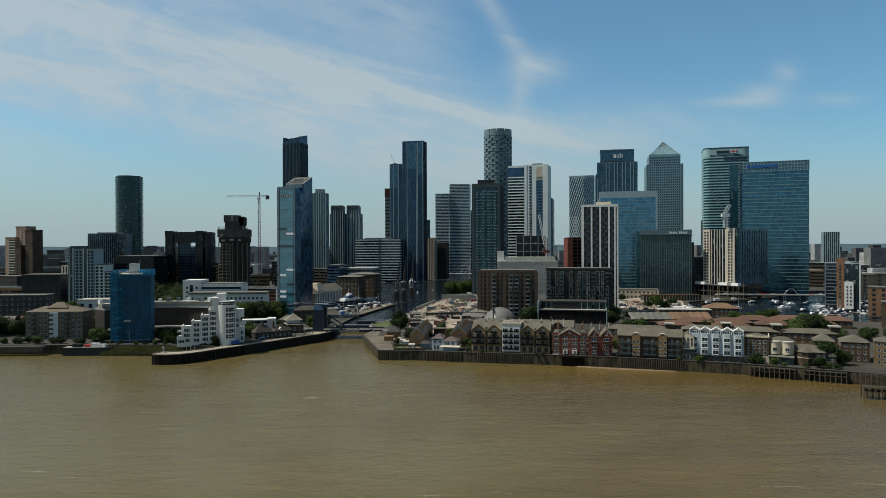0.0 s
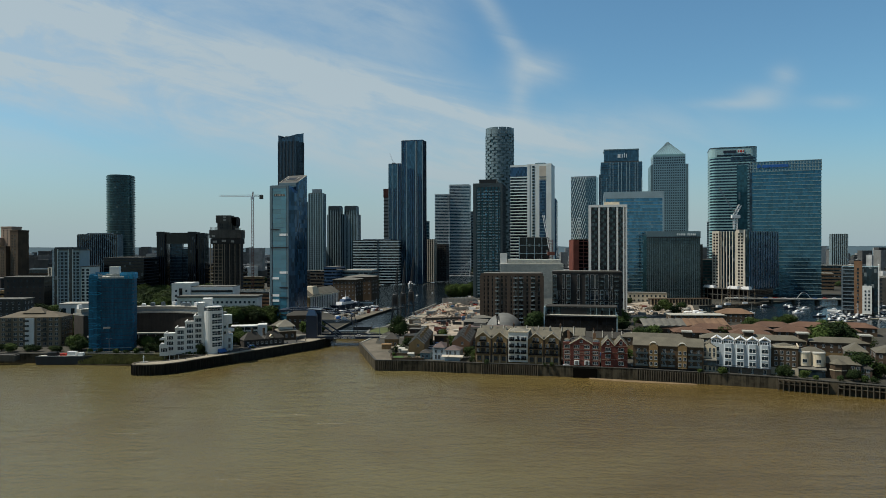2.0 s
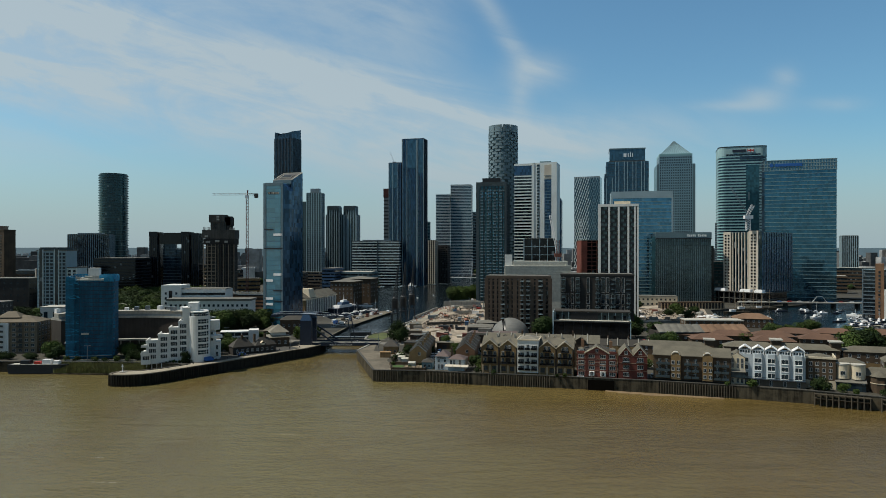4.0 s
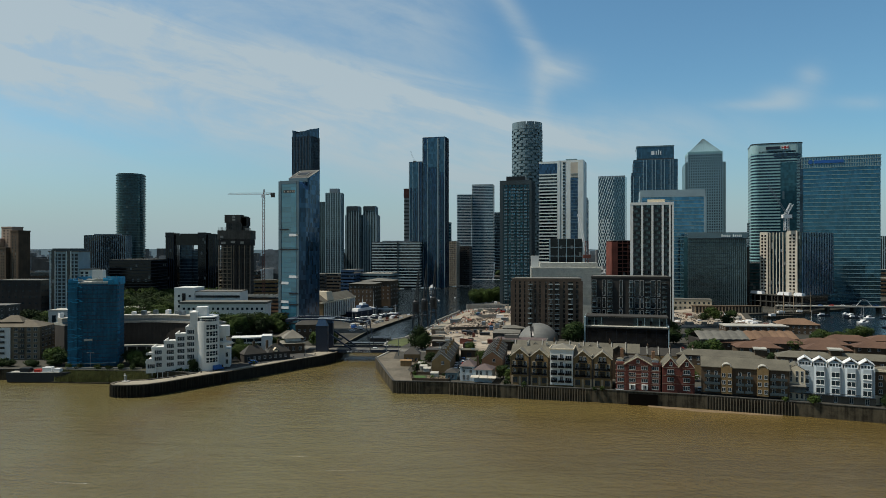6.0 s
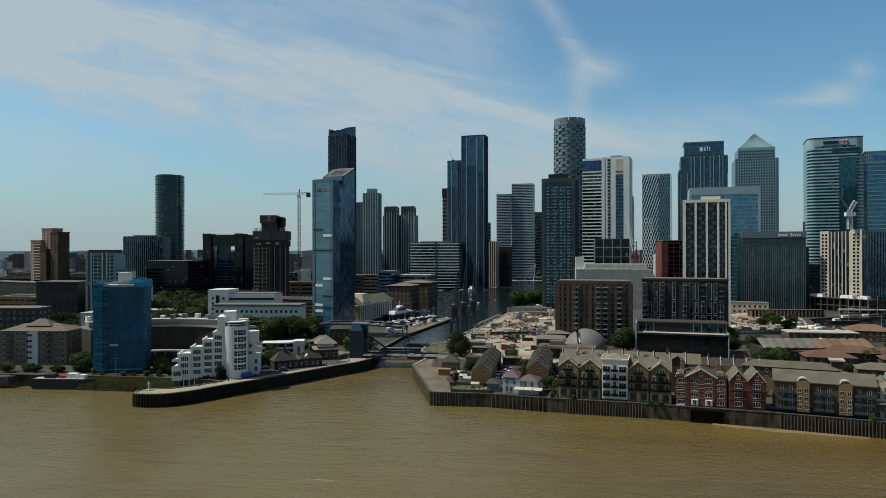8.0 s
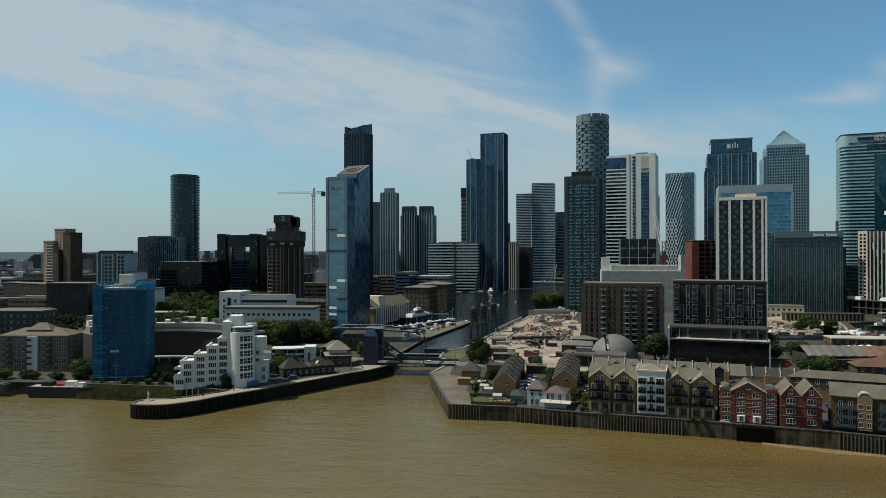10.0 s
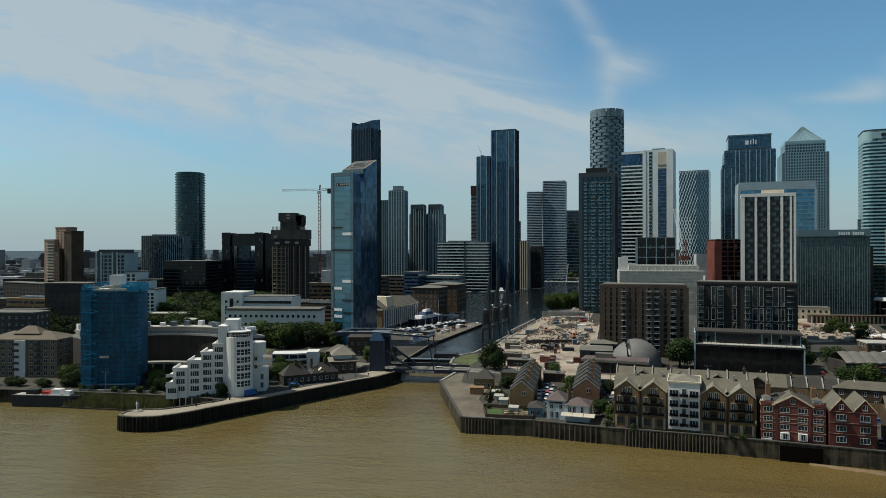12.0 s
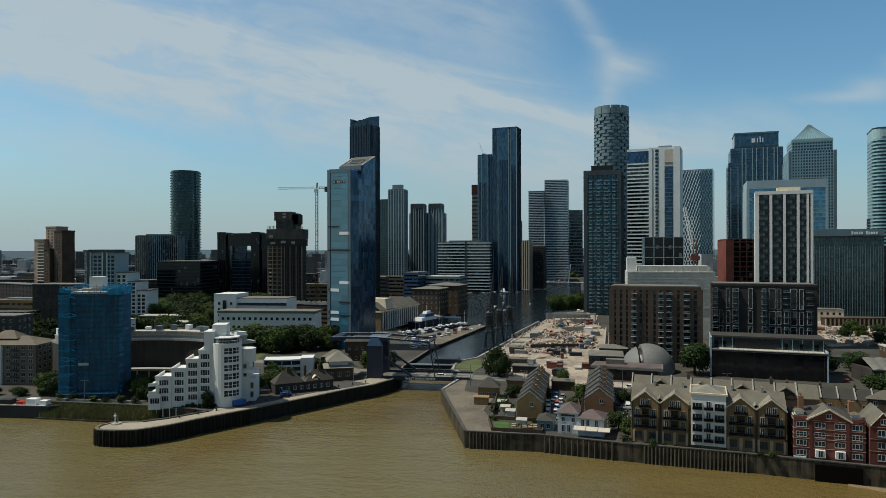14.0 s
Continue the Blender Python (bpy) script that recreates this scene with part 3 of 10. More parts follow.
def window_mesh(w, h, frame_mat, bars=1, plain=False):
    """A frame with its bars and sill in one piece, and the pane behind it. plain: the pane is part of the frame's mesh."""
    t = 0.1
    xs = [-w / 2, -w / 2 + t]
    for i in range(bars):
        x = -w / 2 + w * (i + 1) / (bars + 1)
        xs += [x - 0.05, x + 0.05]
    xs += [w / 2 - t, w / 2]
    zs = [-0.14, 0.0, t, h - t, h]
    verts, faces, slots, index = [], [], [], {}

    def at(x, y, z):
        key = (round(x, 4), round(y, 4), round(z, 4))
        if key not in index:
            index[key] = len(verts)
            verts.append(key)
        return index[key]

    def quad(slot, *pts):
        faces.append(tuple(at(*p) for p in pts))
        slots.append(slot)

    for i in range(len(xs) - 1):
        for j in range(len(zs) - 1):
            x0, x1, z0, z1 = xs[i], xs[i + 1], zs[j], zs[j + 1]
            hole = j == 2 and i % 2 == 1
            y = -0.07
            if not hole:
                quad(0, (x0, y, z0), (x1, y, z0), (x1, y, z1), (x0, y, z1))
            else:
                quad(0, (x0, y, z0), (x0, y, z1), (x0, 0.04, z1), (x0, 0.04, z0))
                quad(0, (x1, y, z1), (x1, y, z0), (x1, 0.04, z0), (x1, 0.04, z1))
                quad(0, (x0, y, z1), (x1, y, z1), (x1, 0.04, z1), (x0, 0.04, z1))
                quad(0, (x1, y, z0), (x0, y, z0), (x0, 0.04, z0), (x1, 0.04, z0))
                if plain:
                    quad(1, (x0, 0.0, z0), (x1, 0.0, z0), (x1, 0.0, z1), (x0, 0.0, z1))
    z0, z1, x0, x1 = zs[0], zs[-1], xs[0], xs[-1]
    quad(0, (x0, -0.07, z1), (x1, -0.07, z1), (x1, 0.06, z1), (x0, 0.06, z1))
    quad(0, (x1, -0.07, z0), (x0, -0.07, z0), (x0, 0.06, z0), (x1, 0.06, z0))
    me = bpy.data.meshes.new("window")
    me.from_pydata(verts, [], faces)
    me.materials.append(frame_mat)
    me.materials.append(G_PANE)
    me.polygons.foreach_set("material_index", slots)
    me.update()
    return me, Geo().box(xs[1], -0.01, t, xs[-2], 0.05, h - t).mesh("pane", G_PANE)


class Windows:
    """Sets alike windows into the walls of a thing."""

    def __init__(self, w, h, frame_mat=None, bars=1, plain=False):
        self.meshes = window_mesh(w, h, frame_mat or FRAME_WHITE, bars, plain)
        self.plain = plain

    def set(self, root, x, y, z, turn=0.0):
        ob = part("window", self.meshes[0], None, root, at=shift(x, y, z, turn))
        if not self.plain:
            part("pane", self.meshes[1], None, ob)
        return ob

    def grid(self, root, xs, y, zs, turn=0.0):
        for z in zs:
            for x in xs:
                self.set(root, x, y, z, turn)


def spread(a, b, n):
    return [a + (b - a) * (i + 0.5) / n for i in range(n)]

# ---------------------------------------------------------------- ground, water, quays
WATER_Z, DOCK_Z = -5.0, -1.2
# outline of the land, from the south bank round the dock inlet to the north bank
SOUTH_BANK = [(-270, 398), (-199, 397), (-176, 396), (-160, 395.2), (-150, 394.6), (-136, 392), (-130.8, 389.6), (-133.4, 386.4), (-139.4, 378.6), (-145.5, 373.2)]
PIER = [(-154.2, 371.6), (-156.6, 367.5), (-156.2, 364.2), (-154, 361.9), (-148.5, 361.6), (-142.3, 363), (-138.2, 366.6), (-134.3, 370.8), (-129.4, 378.8), (-124.2, 386),
        (-117.2, 395.2), (-111.3, 404.2), (-99.6, 421.6), (-91.5, 434.5), (-84, 443.5), (-78.5, 456), (-77.5, 470)]
LOCK_SOUTH = [(-80, 490), (-75, 555), (-51, 676), (-60, 681), (-97, 606), (-136, 700), (-132, 800), (-106, 900), (-100, 1047), (-125, 1300), (-125, 1520)]
LOCK_NORTH = [(70, 1520), (66, 1373), (31, 846), (1, 757), (-9, 707), (-30, 601), (-46, 522), (-55, 509), (-55, 486), (-47, 472), (-53.5, 438)]
NORTH_BANK = [(-37.5, 374.5), (-12.7, 373), (10, 367), (42.5, 361), (56, 357.5), (86, 350), (120, 338.5), (142, 330), (180, 309), (215, 288)]
BASIN = [(238, 565), (275, 520), (318, 505), (405, 560), (455, 690), (470, 800), (455, 850), (352, 745), (300, 722), (242, 690), (226, 640)]
outline = [(-4800, 398)] + SOUTH_BANK + PIER + LOCK_SOUTH + LOCK_NORTH + NORTH_BANK + [(700, 60), (4800, -900), (4800, 4900), (-4800, 4900)]


def flat(outer, z, holes=()):
    """Triangles of a flat polygon with holes, as a Geo."""
    from mathutils import geometry
    loops = [[Vector((x, y, 0)) for x, y in outer]] + [[Vector((x, y, 0)) for x, y in h] for h in holes]
    g = Geo()
    g.v = [(p.x, p.y, z) for loop in loops for p in loop]
    for a, b, c in geometry.tessellate_polygon(loops):
        p, q, r = (Vector(g.v[i]) for i in (a, b, c))
        g.f.append((a, b, c) if (q - p).cross(r - p).z > 0 else (c, b, a))
    return g


land = flat(outline, 0.0, [BASIN])
for loop in (outline, BASIN):
    for (x0, y0), (x1, y1) in zip(loop, loop[1:] + loop[:1]):
        land.poly([(x0, y0, -9), (x1, y1, -9), (x1, y1, 0), (x0, y0, 0)])
solid("ground", land, YARD, "mixed asphalt and bare yard ground of a riverside district", "ground", kind="structure")
solid("water", Geo().poly([(-4800, -4800, WATER_Z), (4800, -4800, WATER_Z), (4800, 497, WATER_Z), (-4800, 497, WATER_Z)]), RIVER,
      "muddy brown tidal river with small ripples", "water", kind="structure")
solid("water", Geo().poly([(-220, 497, DOCK_Z), (600, 497, DOCK_Z), (600, 1530, DOCK_Z), (-220, 1530, DOCK_Z)]), DOCK,
      "dark still water of the enclosed dock", "water", kind="structure")


foam = Geo()
foam_rng = random.Random(6)
for k in range(26):
    x, y = foam_rng.uniform(-120, 150), foam_rng.uniform(120, 330)
    if y > 300 - max(0.0, x) * 0.25:
        continue
    n, bend = foam_rng.randint(5, 14), foam_rng.uniform(-0.15, 0.15)
    for q in range(n):
        x += foam_rng.uniform(0.5, 1.4)
        y += bend + foam_rng.uniform(-0.12, 0.12)
        w, d = foam_rng.uniform(0.2, 0.6), foam_rng.uniform(0.05, 0.16)
        foam.poly([(x - w, y, WATER_Z + 0.03), (x, y - d, WATER_Z + 0.03), (x + w, y + d * 0.4, WATER_Z + 0.03), (x, y + d, WATER_Z + 0.03)])
solid("foam_flecks", foam, PALE_ROOF, "broken lines of pale foam on the river", "foam", kind="stuff")


def bank_wall(name, pts, top=0.45, thick=0.7, material=None, label="", coping=None):
    """A river wall that follows the bank, with a coping along its top."""
    root = thing(name, label, "river wall", kind="structure")
    for (x0, y0), (x1, y1) in zip(pts, pts[1:]):
        length = math.hypot(x1 - x0, y1 - y0)
        turn = math.degrees(math.atan2(y1 - y0, x1 - x0))
        part("wall_panel", Geo().box(-0.05, -thick / 2, -8, length + 0.05, thick / 2, top - 0.3), material or QUAY, root, at=shift(x0, y0, 0, turn))
        part("coping", Geo().box(-0.1, -thick / 2 - 0.15, top - 0.3, length + 0.1, thick / 2 + 0.2, top), coping or CONCRETE, root, at=shift(x0, y0, 0, turn))
    return root


bank_wall("river_wall_south", [(-420, 398)] + SOUTH_BANK, label="dark stained concrete river wall", coping=CONCRETE_DARK)
bank_wall("pier_wall", [SOUTH_BANK[-1]] + PIER + LOCK_SOUTH[:3], 0.35, label="stone wall of a curved entrance pier with its shade painted in", coping=QUAY_PAVING, material=QUAY_SHADED)
bank_wall("lock_wall", LOCK_NORTH[3:], 0.3, label="stone wall along the lock entrance", material=CONCRETE_DARK)
bank_wall("river_wall_north", [LOCK_NORTH[-1]] + NORTH_BANK, 0.5, label="dark stone and timber river wall", coping=CONCRETE_DARK)


def along(pts, step):
    """Places and directions every step metres along a line."""
    out, carry = [], 0.0
    for (x0, y0), (x1, y1) in zip(pts, pts[1:]):
        length = math.hypot(x1 - x0, y1 - y0)
        s = carry
        while s < length:
            out.append((x0 + (x1 - x0) * s / length, y0 + (y1 - y0) * s / length, math.degrees(math.atan2(y1 - y0, x1 - x0))))
            s += step
        carry = s - length
    return out


pile_mesh = Geo().cyl(0, 0, -8, 0.0, 0.28, 0.22, 8).mesh("pile", TIMBER)
pier_pile = Geo().cyl(0, 0, -8, 0.0, 0.28, 0.22, 8).mesh("pile", SHADED_TIMBER)


def piling(name, pts, step, label, out=0.75, top=0.0, mesh=None):
    root = thing(name, label, "piling", kind="structure")
    for x, y, turn in along(pts, step):
        a = radians(turn)
        part("pile", mesh or pile_mesh, None, root, at=pose(x + math.sin(a) * out, y - math.cos(a) * out, top + random.uniform(-0.25, 0.1)))
    return root


piling("pier_piling", PIER[1:11], 1.25, "row of timber fender piles along a pier, shade painted in", mesh=pier_pile)
piling("quay_piling", [(-12.7, 373), (8, 367.6)], 1.7, "row of heavy timber piles against a river wall")
piling("warehouse_piling", [(16, 366), (43, 360.9)], 1.05, "close row of timber piles below a warehouse")
piling("flats_piling", [(88, 349.5), (117, 339.6)], 1.05, "close row of timber piles below brick flats")
piling("corner_piling", [(-36, 374.5), (-26, 374)], 1.1, "row of old timber piles at a quay corner")


def overlay(name, pts, z, material, label, category, kind="structure"):
    g = flat(pts, z)
    for (x0, y0), (x1, y1) in zip(pts, pts[1:] + pts[:1]):
        low = min(0.0, z - 2.5)
        g.poly([(x0, y0, low), (x1, y1, low), (x1, y1, z), (x0, y0, z)])
    return solid(name, g, material, label, category, kind=kind)


overlay("pavement_pier", [(-155.6, 367.3), (-155.3, 364.6), (-153.6, 362.8), (-148.5, 362.5), (-142.7, 363.9), (-139, 367.2), (-135.1, 371.4), (-130.2, 379.3), (-125, 386.6), (-118, 395.8), (-112.1, 404.8),
                          (-100.4, 422.1), (-92.3, 435.2), (-85, 444.4), (-79.8, 456), (-86, 462), (-97, 446), (-113, 424), (-124, 409), (-131.5, 397), (-129.6, 390.4), (-132.6, 386.4), (-138.7, 378.2), (-145, 372.8), (-153.8, 370.8)],
        0.12, PAVING, "worn pale paving on top of a pier", "pavement")
overlay("pavement_quay", [(-52.6, 438), (-37, 375.3), (-26, 375), (-31, 393), (-34, 404), (-31, 428), (-44, 436), (-45.5, 468)], 0.1, QUAY_PAVING, "worn sandy quay paving", "pavement")
overlay("pavement_dock", [(-74.4, 556), (-51.5, 674), (-59.5, 679), (-95, 606), (-90, 560)], 0.12, QUAY_PAVING, "worn brown paving of a dock quay", "pavement")
overlay("forecourt", [(-133, 397), (-124.5, 393.5), (-104, 424.5), (-92, 437.5), (-86, 446), (-98, 452), (-113, 428), (-122, 414), (-127, 407)], 0.16, ASPHALT, "dark asphalt forecourt beside white flats", "forecourt")
overlay("planted_strip", [(-199, 398.6), (-160, 396.4), (-150, 395.8), (-156, 402), (-176, 412), (-199, 410)], 0.08, HEDGE_SOIL, "dark planted strip behind the river wall", "planting")
overlay("road_bridge_south", [(-79, 463), (-79, 474), (-150, 500), (-260, 520), (-260, 512), (-150, 491)], 0.06, ROADWAY, "grey asphalt road", "road")
overlay("road_bridge_north", [(-47, 462), (-46, 473), (60, 455), (230, 420), (230, 412), (60, 446)], 0.06, ROADWAY, "grey asphalt road", "road")
overlay("earth_site", [(-27, 600), (-8, 706), (2, 756), (32, 840), (40, 770), (30, 700), (40, 600), (24, 530), (10, 500), (8, 464), (26, 462), (27, 449), (-24, 452), (-26, 482), (-40, 500), (-38, 530)], 0.1, EARTH,
        "churned pale earth of a building site", "earth")
overlay("paving_north_dock", [(-41.5, 512), (-29, 601), (-8, 707), (-3, 704), (-20, 600), (-36, 512)], 0.18, PAVING, "pale dockside paving", "pavement")
overlay("earth_site_north", [(150, 585), (212, 610), (222, 645), (238, 695), (245, 740), (235, 760), (150, 700)], 0.1, EARTH, "pale earth of a cleared building site", "earth")
overlay("grass_lock", [(-54, 506), (-46, 518), (-39, 506), (-44, 480), (-53.6, 487.6)], 0.12, GRASS, "rough grass beside the lock", "grass")
overlay("grass_south", [(-330, 560), (-160, 500), (-165, 560), (-240, 600), (-330, 640)], 0.07, GRASS, "rough park grass under trees", "grass")
beach = Geo()
for k in range(48):
    f0, f1 = k / 48, (k + 1) / 48
    row = []
    for f in (f0, f1):
        x = 66 + 46 * f
        y = 353.2 - 14.6 * f
        wide = 0.15 + max(0.0, math.sin(math.pi * f ** 0.7)) * (1.9 + 1.1 * noise.noise(Vector((f * 14, 0.4, 0))))
        row.append([(x, y, -4.6), (x - 0.3 * wide, y - wide * 0.5, -4.8), (x - 0.5 * wide, y - wide, -5.03)])
    for a in range(2):
        beach.poly([row[0][a], row[0][a + 1], row[1][a + 1], row[1][a]])
solid("sand_beach", beach, SAND, "narrow strip of wet foreshore sand", "sand", kind="structure")
overlay("reed_bank", [(-199, 396.5), (-160, 394.6), (-150.5, 394), (-151.5, 389.5), (-162, 389), (-199, 391)], -4.4, QUAY, "muddy ledge below a river wall", "ground")

solid("low_wall", Geo().box(-197, 399.4, 0, -160.5, 399.9, 0.85), CONCRETE, "low pale wall along the riverside path", "wall", kind="structure")
# distance: hills on the horizon and the town before them
hills = Geo()
steps = 90
for i in range(steps):
    a0, a1 = (-1.05 + 2.1 * k / steps for k in (i, i + 1))
    hs = []
    for a in (a0, a1):
        hs.append(58 + 15 * noise.noise(Vector((a * 5, 1.3, 0))) + 6 * noise.noise(Vector((a * 23, 4.1, 0))) + 2.5 * noise.noise(Vector((a * 90, 2.2, 0))))
    p0, p1 = ((4750 * math.sin(a), 4750 * math.cos(a)) for a in (a0, a1))
    q0, q1 = ((4550 * math.sin(a), 4550 * math.cos(a)) for a in (a0, a1))
    hills.poly([(*q0, 0.5), (*q1, 0.5), (*p1, hs[1]), (*p0, hs[0])])
    hills.poly([(*p1, 0), (*p0, 0), (*p0, hs[0]), (*p1, hs[1])])
solid("backdrop", hills, HILL, "wooded hills on the horizon with blue haze painted in", "hills", kind="structure")
far = Geo()
rng = random.Random(5)
for i in range(9500):
    a = rng.uniform(-0.95, 0.95)
    r = 1180 + 3300 * rng.random() ** 1.4
    x, y = r * math.sin(a), r * math.cos(a)
    if -140 < x < 100 and y < 1560:
        continue
    w, d, h = rng.uniform(8, 36), rng.uniform(8, 24), rng.choice((6, 8, 9, 11, 13, 16, 20)) * rng.uniform(0.8, 1.2)
    if rng.random() < 0.05:
        w, d, h = rng.uniform(14, 24), 18, rng.uniform(26, 60)
    far.box(x - w / 2, y - d / 2, 0, x + w / 2, y + d / 2, h)
solid("distant_buildings", far, TOWN, "low grey and brown buildings of the distant town", "buildings", kind="stuff")

# ---------------------------------------------------------------- towers of the far shore


def lettering(root, text, x, y, z, size, material, name="sign"):
    cu = bpy.data.curves.new(name, "FONT")
    cu.body, cu.size, cu.extrude, cu.align_x = text, size, 0.15, "CENTER"
    tmp = new(name, cu)
    me = bpy.data.meshes.new_from_object(tmp.evaluated_get(bpy.context.evaluated_depsgraph_get()))
    bpy.data.objects.remove(tmp)
    me.materials.clear()
    me.materials.append(material)
    ob = new(name, me)
    ob.parent = root
    ob.matrix_basis = pose(x, y, z, 90, 0, 0)
    return ob


GRID = -12.0
# the glass tower by the dock entrance: two leaning, faceted halves
glass_tower = thing("glass_tower", "slim blue faceted glass apartment tower with a sloping roof", "tower", -126.5, 544.5, 0, -20)
part("front_slab", Geo().prism([(-9.9, 0), (6.4, 0), (6.4, 9), (-9.9, 9)], 0, 104), G_BLUE, glass_tower)
part("facet", Geo().prism([(6.42, 0.0), (9.0, 4.6), (9.0, 9.1), (6.42, 9.1)], 0, [103.6, 98.5, 98.5, 103.6]), G_NAVY, glass_tower, "dark slanting glass facet")
part("side_slab", Geo().prism([(-8, 9.2), (7.4, 9.2), (8.4, 10.4), (8.4, 23), (-8, 23)], 0, [106.8, 106.8, 107.4, 113.2, 113.2]), G_NAVY, glass_tower, "dark glass rear half")
for nm, x0, z0, x1, z1 in (("edge_frame", -10.0, 0, -7.9, 104.2), ("edge_frame", 4.9, 0, 6.5, 104.2), ("top_frame", -7.9, 102.4, 4.9, 104.2)):
    part(nm, Geo().box(x0, -0.16, z0, x1, 0.05, z1), GLASS_FRAME, glass_tower)
part("front_roof", Geo().prism([(-9.4, 0.6), (6.2, 0.6), (6.2, 8.8), (-9.4, 8.8)], 104.0, 104.6), GREY_METAL, glass_tower)
part("parapet", Geo().box(-8.0, 9.0, 104.0, 7.5, 9.3, 107.1), GLASS_FRAME, glass_tower)
part("roof", Geo().prism([(-7.4, 9.9), (7.6, 9.9), (7.9, 22.4), (-7.4, 22.4)], 105.5, [107.2, 107.2, 113.4, 113.4]), ROOF_DECK, glass_tower)
for a_, b_ in (((-7.8, 9.5, 107.1), (7.8, 9.5, 107.1)), ((-7.8, 22.8, 113.7), (8.2, 22.8, 113.7)), ((-7.8, 9.5, 107.1), (-7.8, 22.8, 113.7)), ((7.9, 9.5, 107.1), (8.2, 22.8, 113.7))):
    part("roof_rim", Geo().beam(a_, b_, 0.5, 0.5), PALE_ROOF, glass_tower)
# a black block stands in for the shaded hollow of the roof opening
part("roof_opening", Geo().prism([(-4.2, 13.4), (3.6, 13.4), (3.6, 18.4), (-4.2, 18.4)], 106, [109.4, 109.4, 111.9, 111.9]), BLACK_PANEL, glass_tower)
for a_, b_ in (((-4.6, 13.2, 109.3), (4.4, 13.2, 109.3)), ((3.9, 13.2, 109.3), (4.4, 18.6, 112.0)), ((-4.6, 13.2, 109.3), (-4.6, 18.6, 112.0))):
    part("opening_rim", Geo().beam(a_, b_, 0.35, 0.4), PALE_ROOF, glass_tower)
line_mesh = Geo().box(-9.65, -0.04, 0, 6.4, 0.06, 0.09).mesh("floor_line", BLUE_CLADDING)
for k in range(1, 30):
    part("floor_line", line_mesh, None, glass_tower, at=shift(0, 0, k * 3.45))
for px in (-7.85, 4.85):
    part("mullion", Geo().box(px - 0.12, -0.2, 0, px + 0.12, 0.1, 104), NAVY, glass_tower)
part("open_floor", Geo().box(-6.0, -0.12, 96.2, 3.2, 0.03, 97.9), BLACK_PANEL, glass_tower)
for px in (-5.4, -3.0, -1.8, -0.4, 1.2, 2.4):
    part("blind", Geo().box(px, -0.15, 96.5, px + 0.7, 0.03, 97.6), PALE_ROOF, glass_tower)
dark_line = Geo().box(0, -0.25, 0, 7.6, 0.02, 0.9).mesh("open_floor", DARK_METAL)
# white strips on the front paint in sun flashes off the panes
sun_glint = Geo().box(0, -0.16, 0, 7.4, 0.02, 1.7).mesh("blind", WHITE_METAL)
for px, pz in ((-9.2, 70.5), (-9.2, 56.8), (-1.4, 56.8), (-1.4, 26.5), (-1.4, 18.9), (-9.2, 12.6), (-1.4, 6.2)):
    part("open_floor", dark_line, None, glass_tower, at=shift(px, 0, pz))
for px, pz in ((-1.4, 66.2), (-1.4, 37.6), (-9.2, 33.2), (-9.2, 20.2), (-9.2, 16.2), (-9.2, 2.4), (-9.2, -3.0)):
    if pz > 0:
        part("blind", sun_glint, None, glass_tower, at=shift(px, 0, pz))

# dark tower with a notched crown behind it
notched = tower("notched_tower", "very tall charcoal blue glass tower with a notched crown", "tower", -185.5, 815, -20, 23, 18, 180, G_INK, 3.3, INK_RIB, 0.35, 0.08, pier=INK_RIB, bay=1.9, pier_w=0.45, pier_out=0.4)
part("crown", Geo().prism([(-11.4, 0.1), (-7.4, 0.1), (-7.4, 17.8), (-11.4, 17.8)], 180, [187.2, 186.2, 186.2, 187.2]), G_INK, notched)
part("crown", Geo().prism([(-7.2, 0.3), (11.4, 0.1), (11.4, 17.8), (-7.2, 17.6)], 180, [183.2, 187.0, 191.0, 186.0]), G_INK, notched)
part("roof_plant", Geo().box(-6, 6, 182, -1, 13, 186.6), INK_RIB, notched)

# south group
round_tower("round_tower", "tall round tower of teal glass with ribbed floors", "tower", -459, 986, 17.8, 158, G_BOTTLE, BOTTLE_RAIL, 3.4, 0.85, 1.0)
tower("finned_block", "broad dark glass block with pale vertical fins", "building", -443, 890, 8, 48, 20, 74, G_DARK, 3.4, None, pier=COOL_PALE, bay=2.4, pier_w=0.4, pier_out=0.5, plant=2)
tower("dark_annex", "low dark office block", "building", -367, 800, 0, 46, 40, 46, G_BLACK, 3.5, DARK_METAL, 0.9, 0.1, group="dark office blocks")
portal = thing("dark_portal_block", "black glass office of tall piers under a high bridge", "building", -326, 860, 0, 2, "dark office blocks")
for x0, x1, y0, z1 in ((-28.5, -19.5, 0, 76.5), (9.0, 18.0, 0, 76.5), (20.5, 28.5, 1.5, 75)):
    tw = part("pier", Geo().box(x0, y0, 0, x1, 18, z1), G_BLACK, portal)
    part("pier_cap", Geo().box(x0 - 0.4, y0 - 0.4, z1 - 5, x1 + 0.4, y0 + 0.6, z1 + 0.3), BLACK_PANEL, tw)
    ribs = Geo()
    for q in range(5):
        xx = x0 + (x1 - x0) * q / 4
        ribs.box(xx - 0.15, y0 - 0.3, 0, xx + 0.15, y0 + 0.1, z1 - 5)
    fused("ribbing", ribs, NAVY, tw)
part("bridge_storey", Geo().box(-17.5, 2, 62, 9.0, 16, 75.2), G_BLACK, portal)
part("bridge_storey", Geo().box(18.0, 3, 60, 20.5, 16, 74), G_BLACK, portal)
part("inner_wall", Geo().box(-17.0, 12, 0, -2, 17, 62), G_INK, portal)
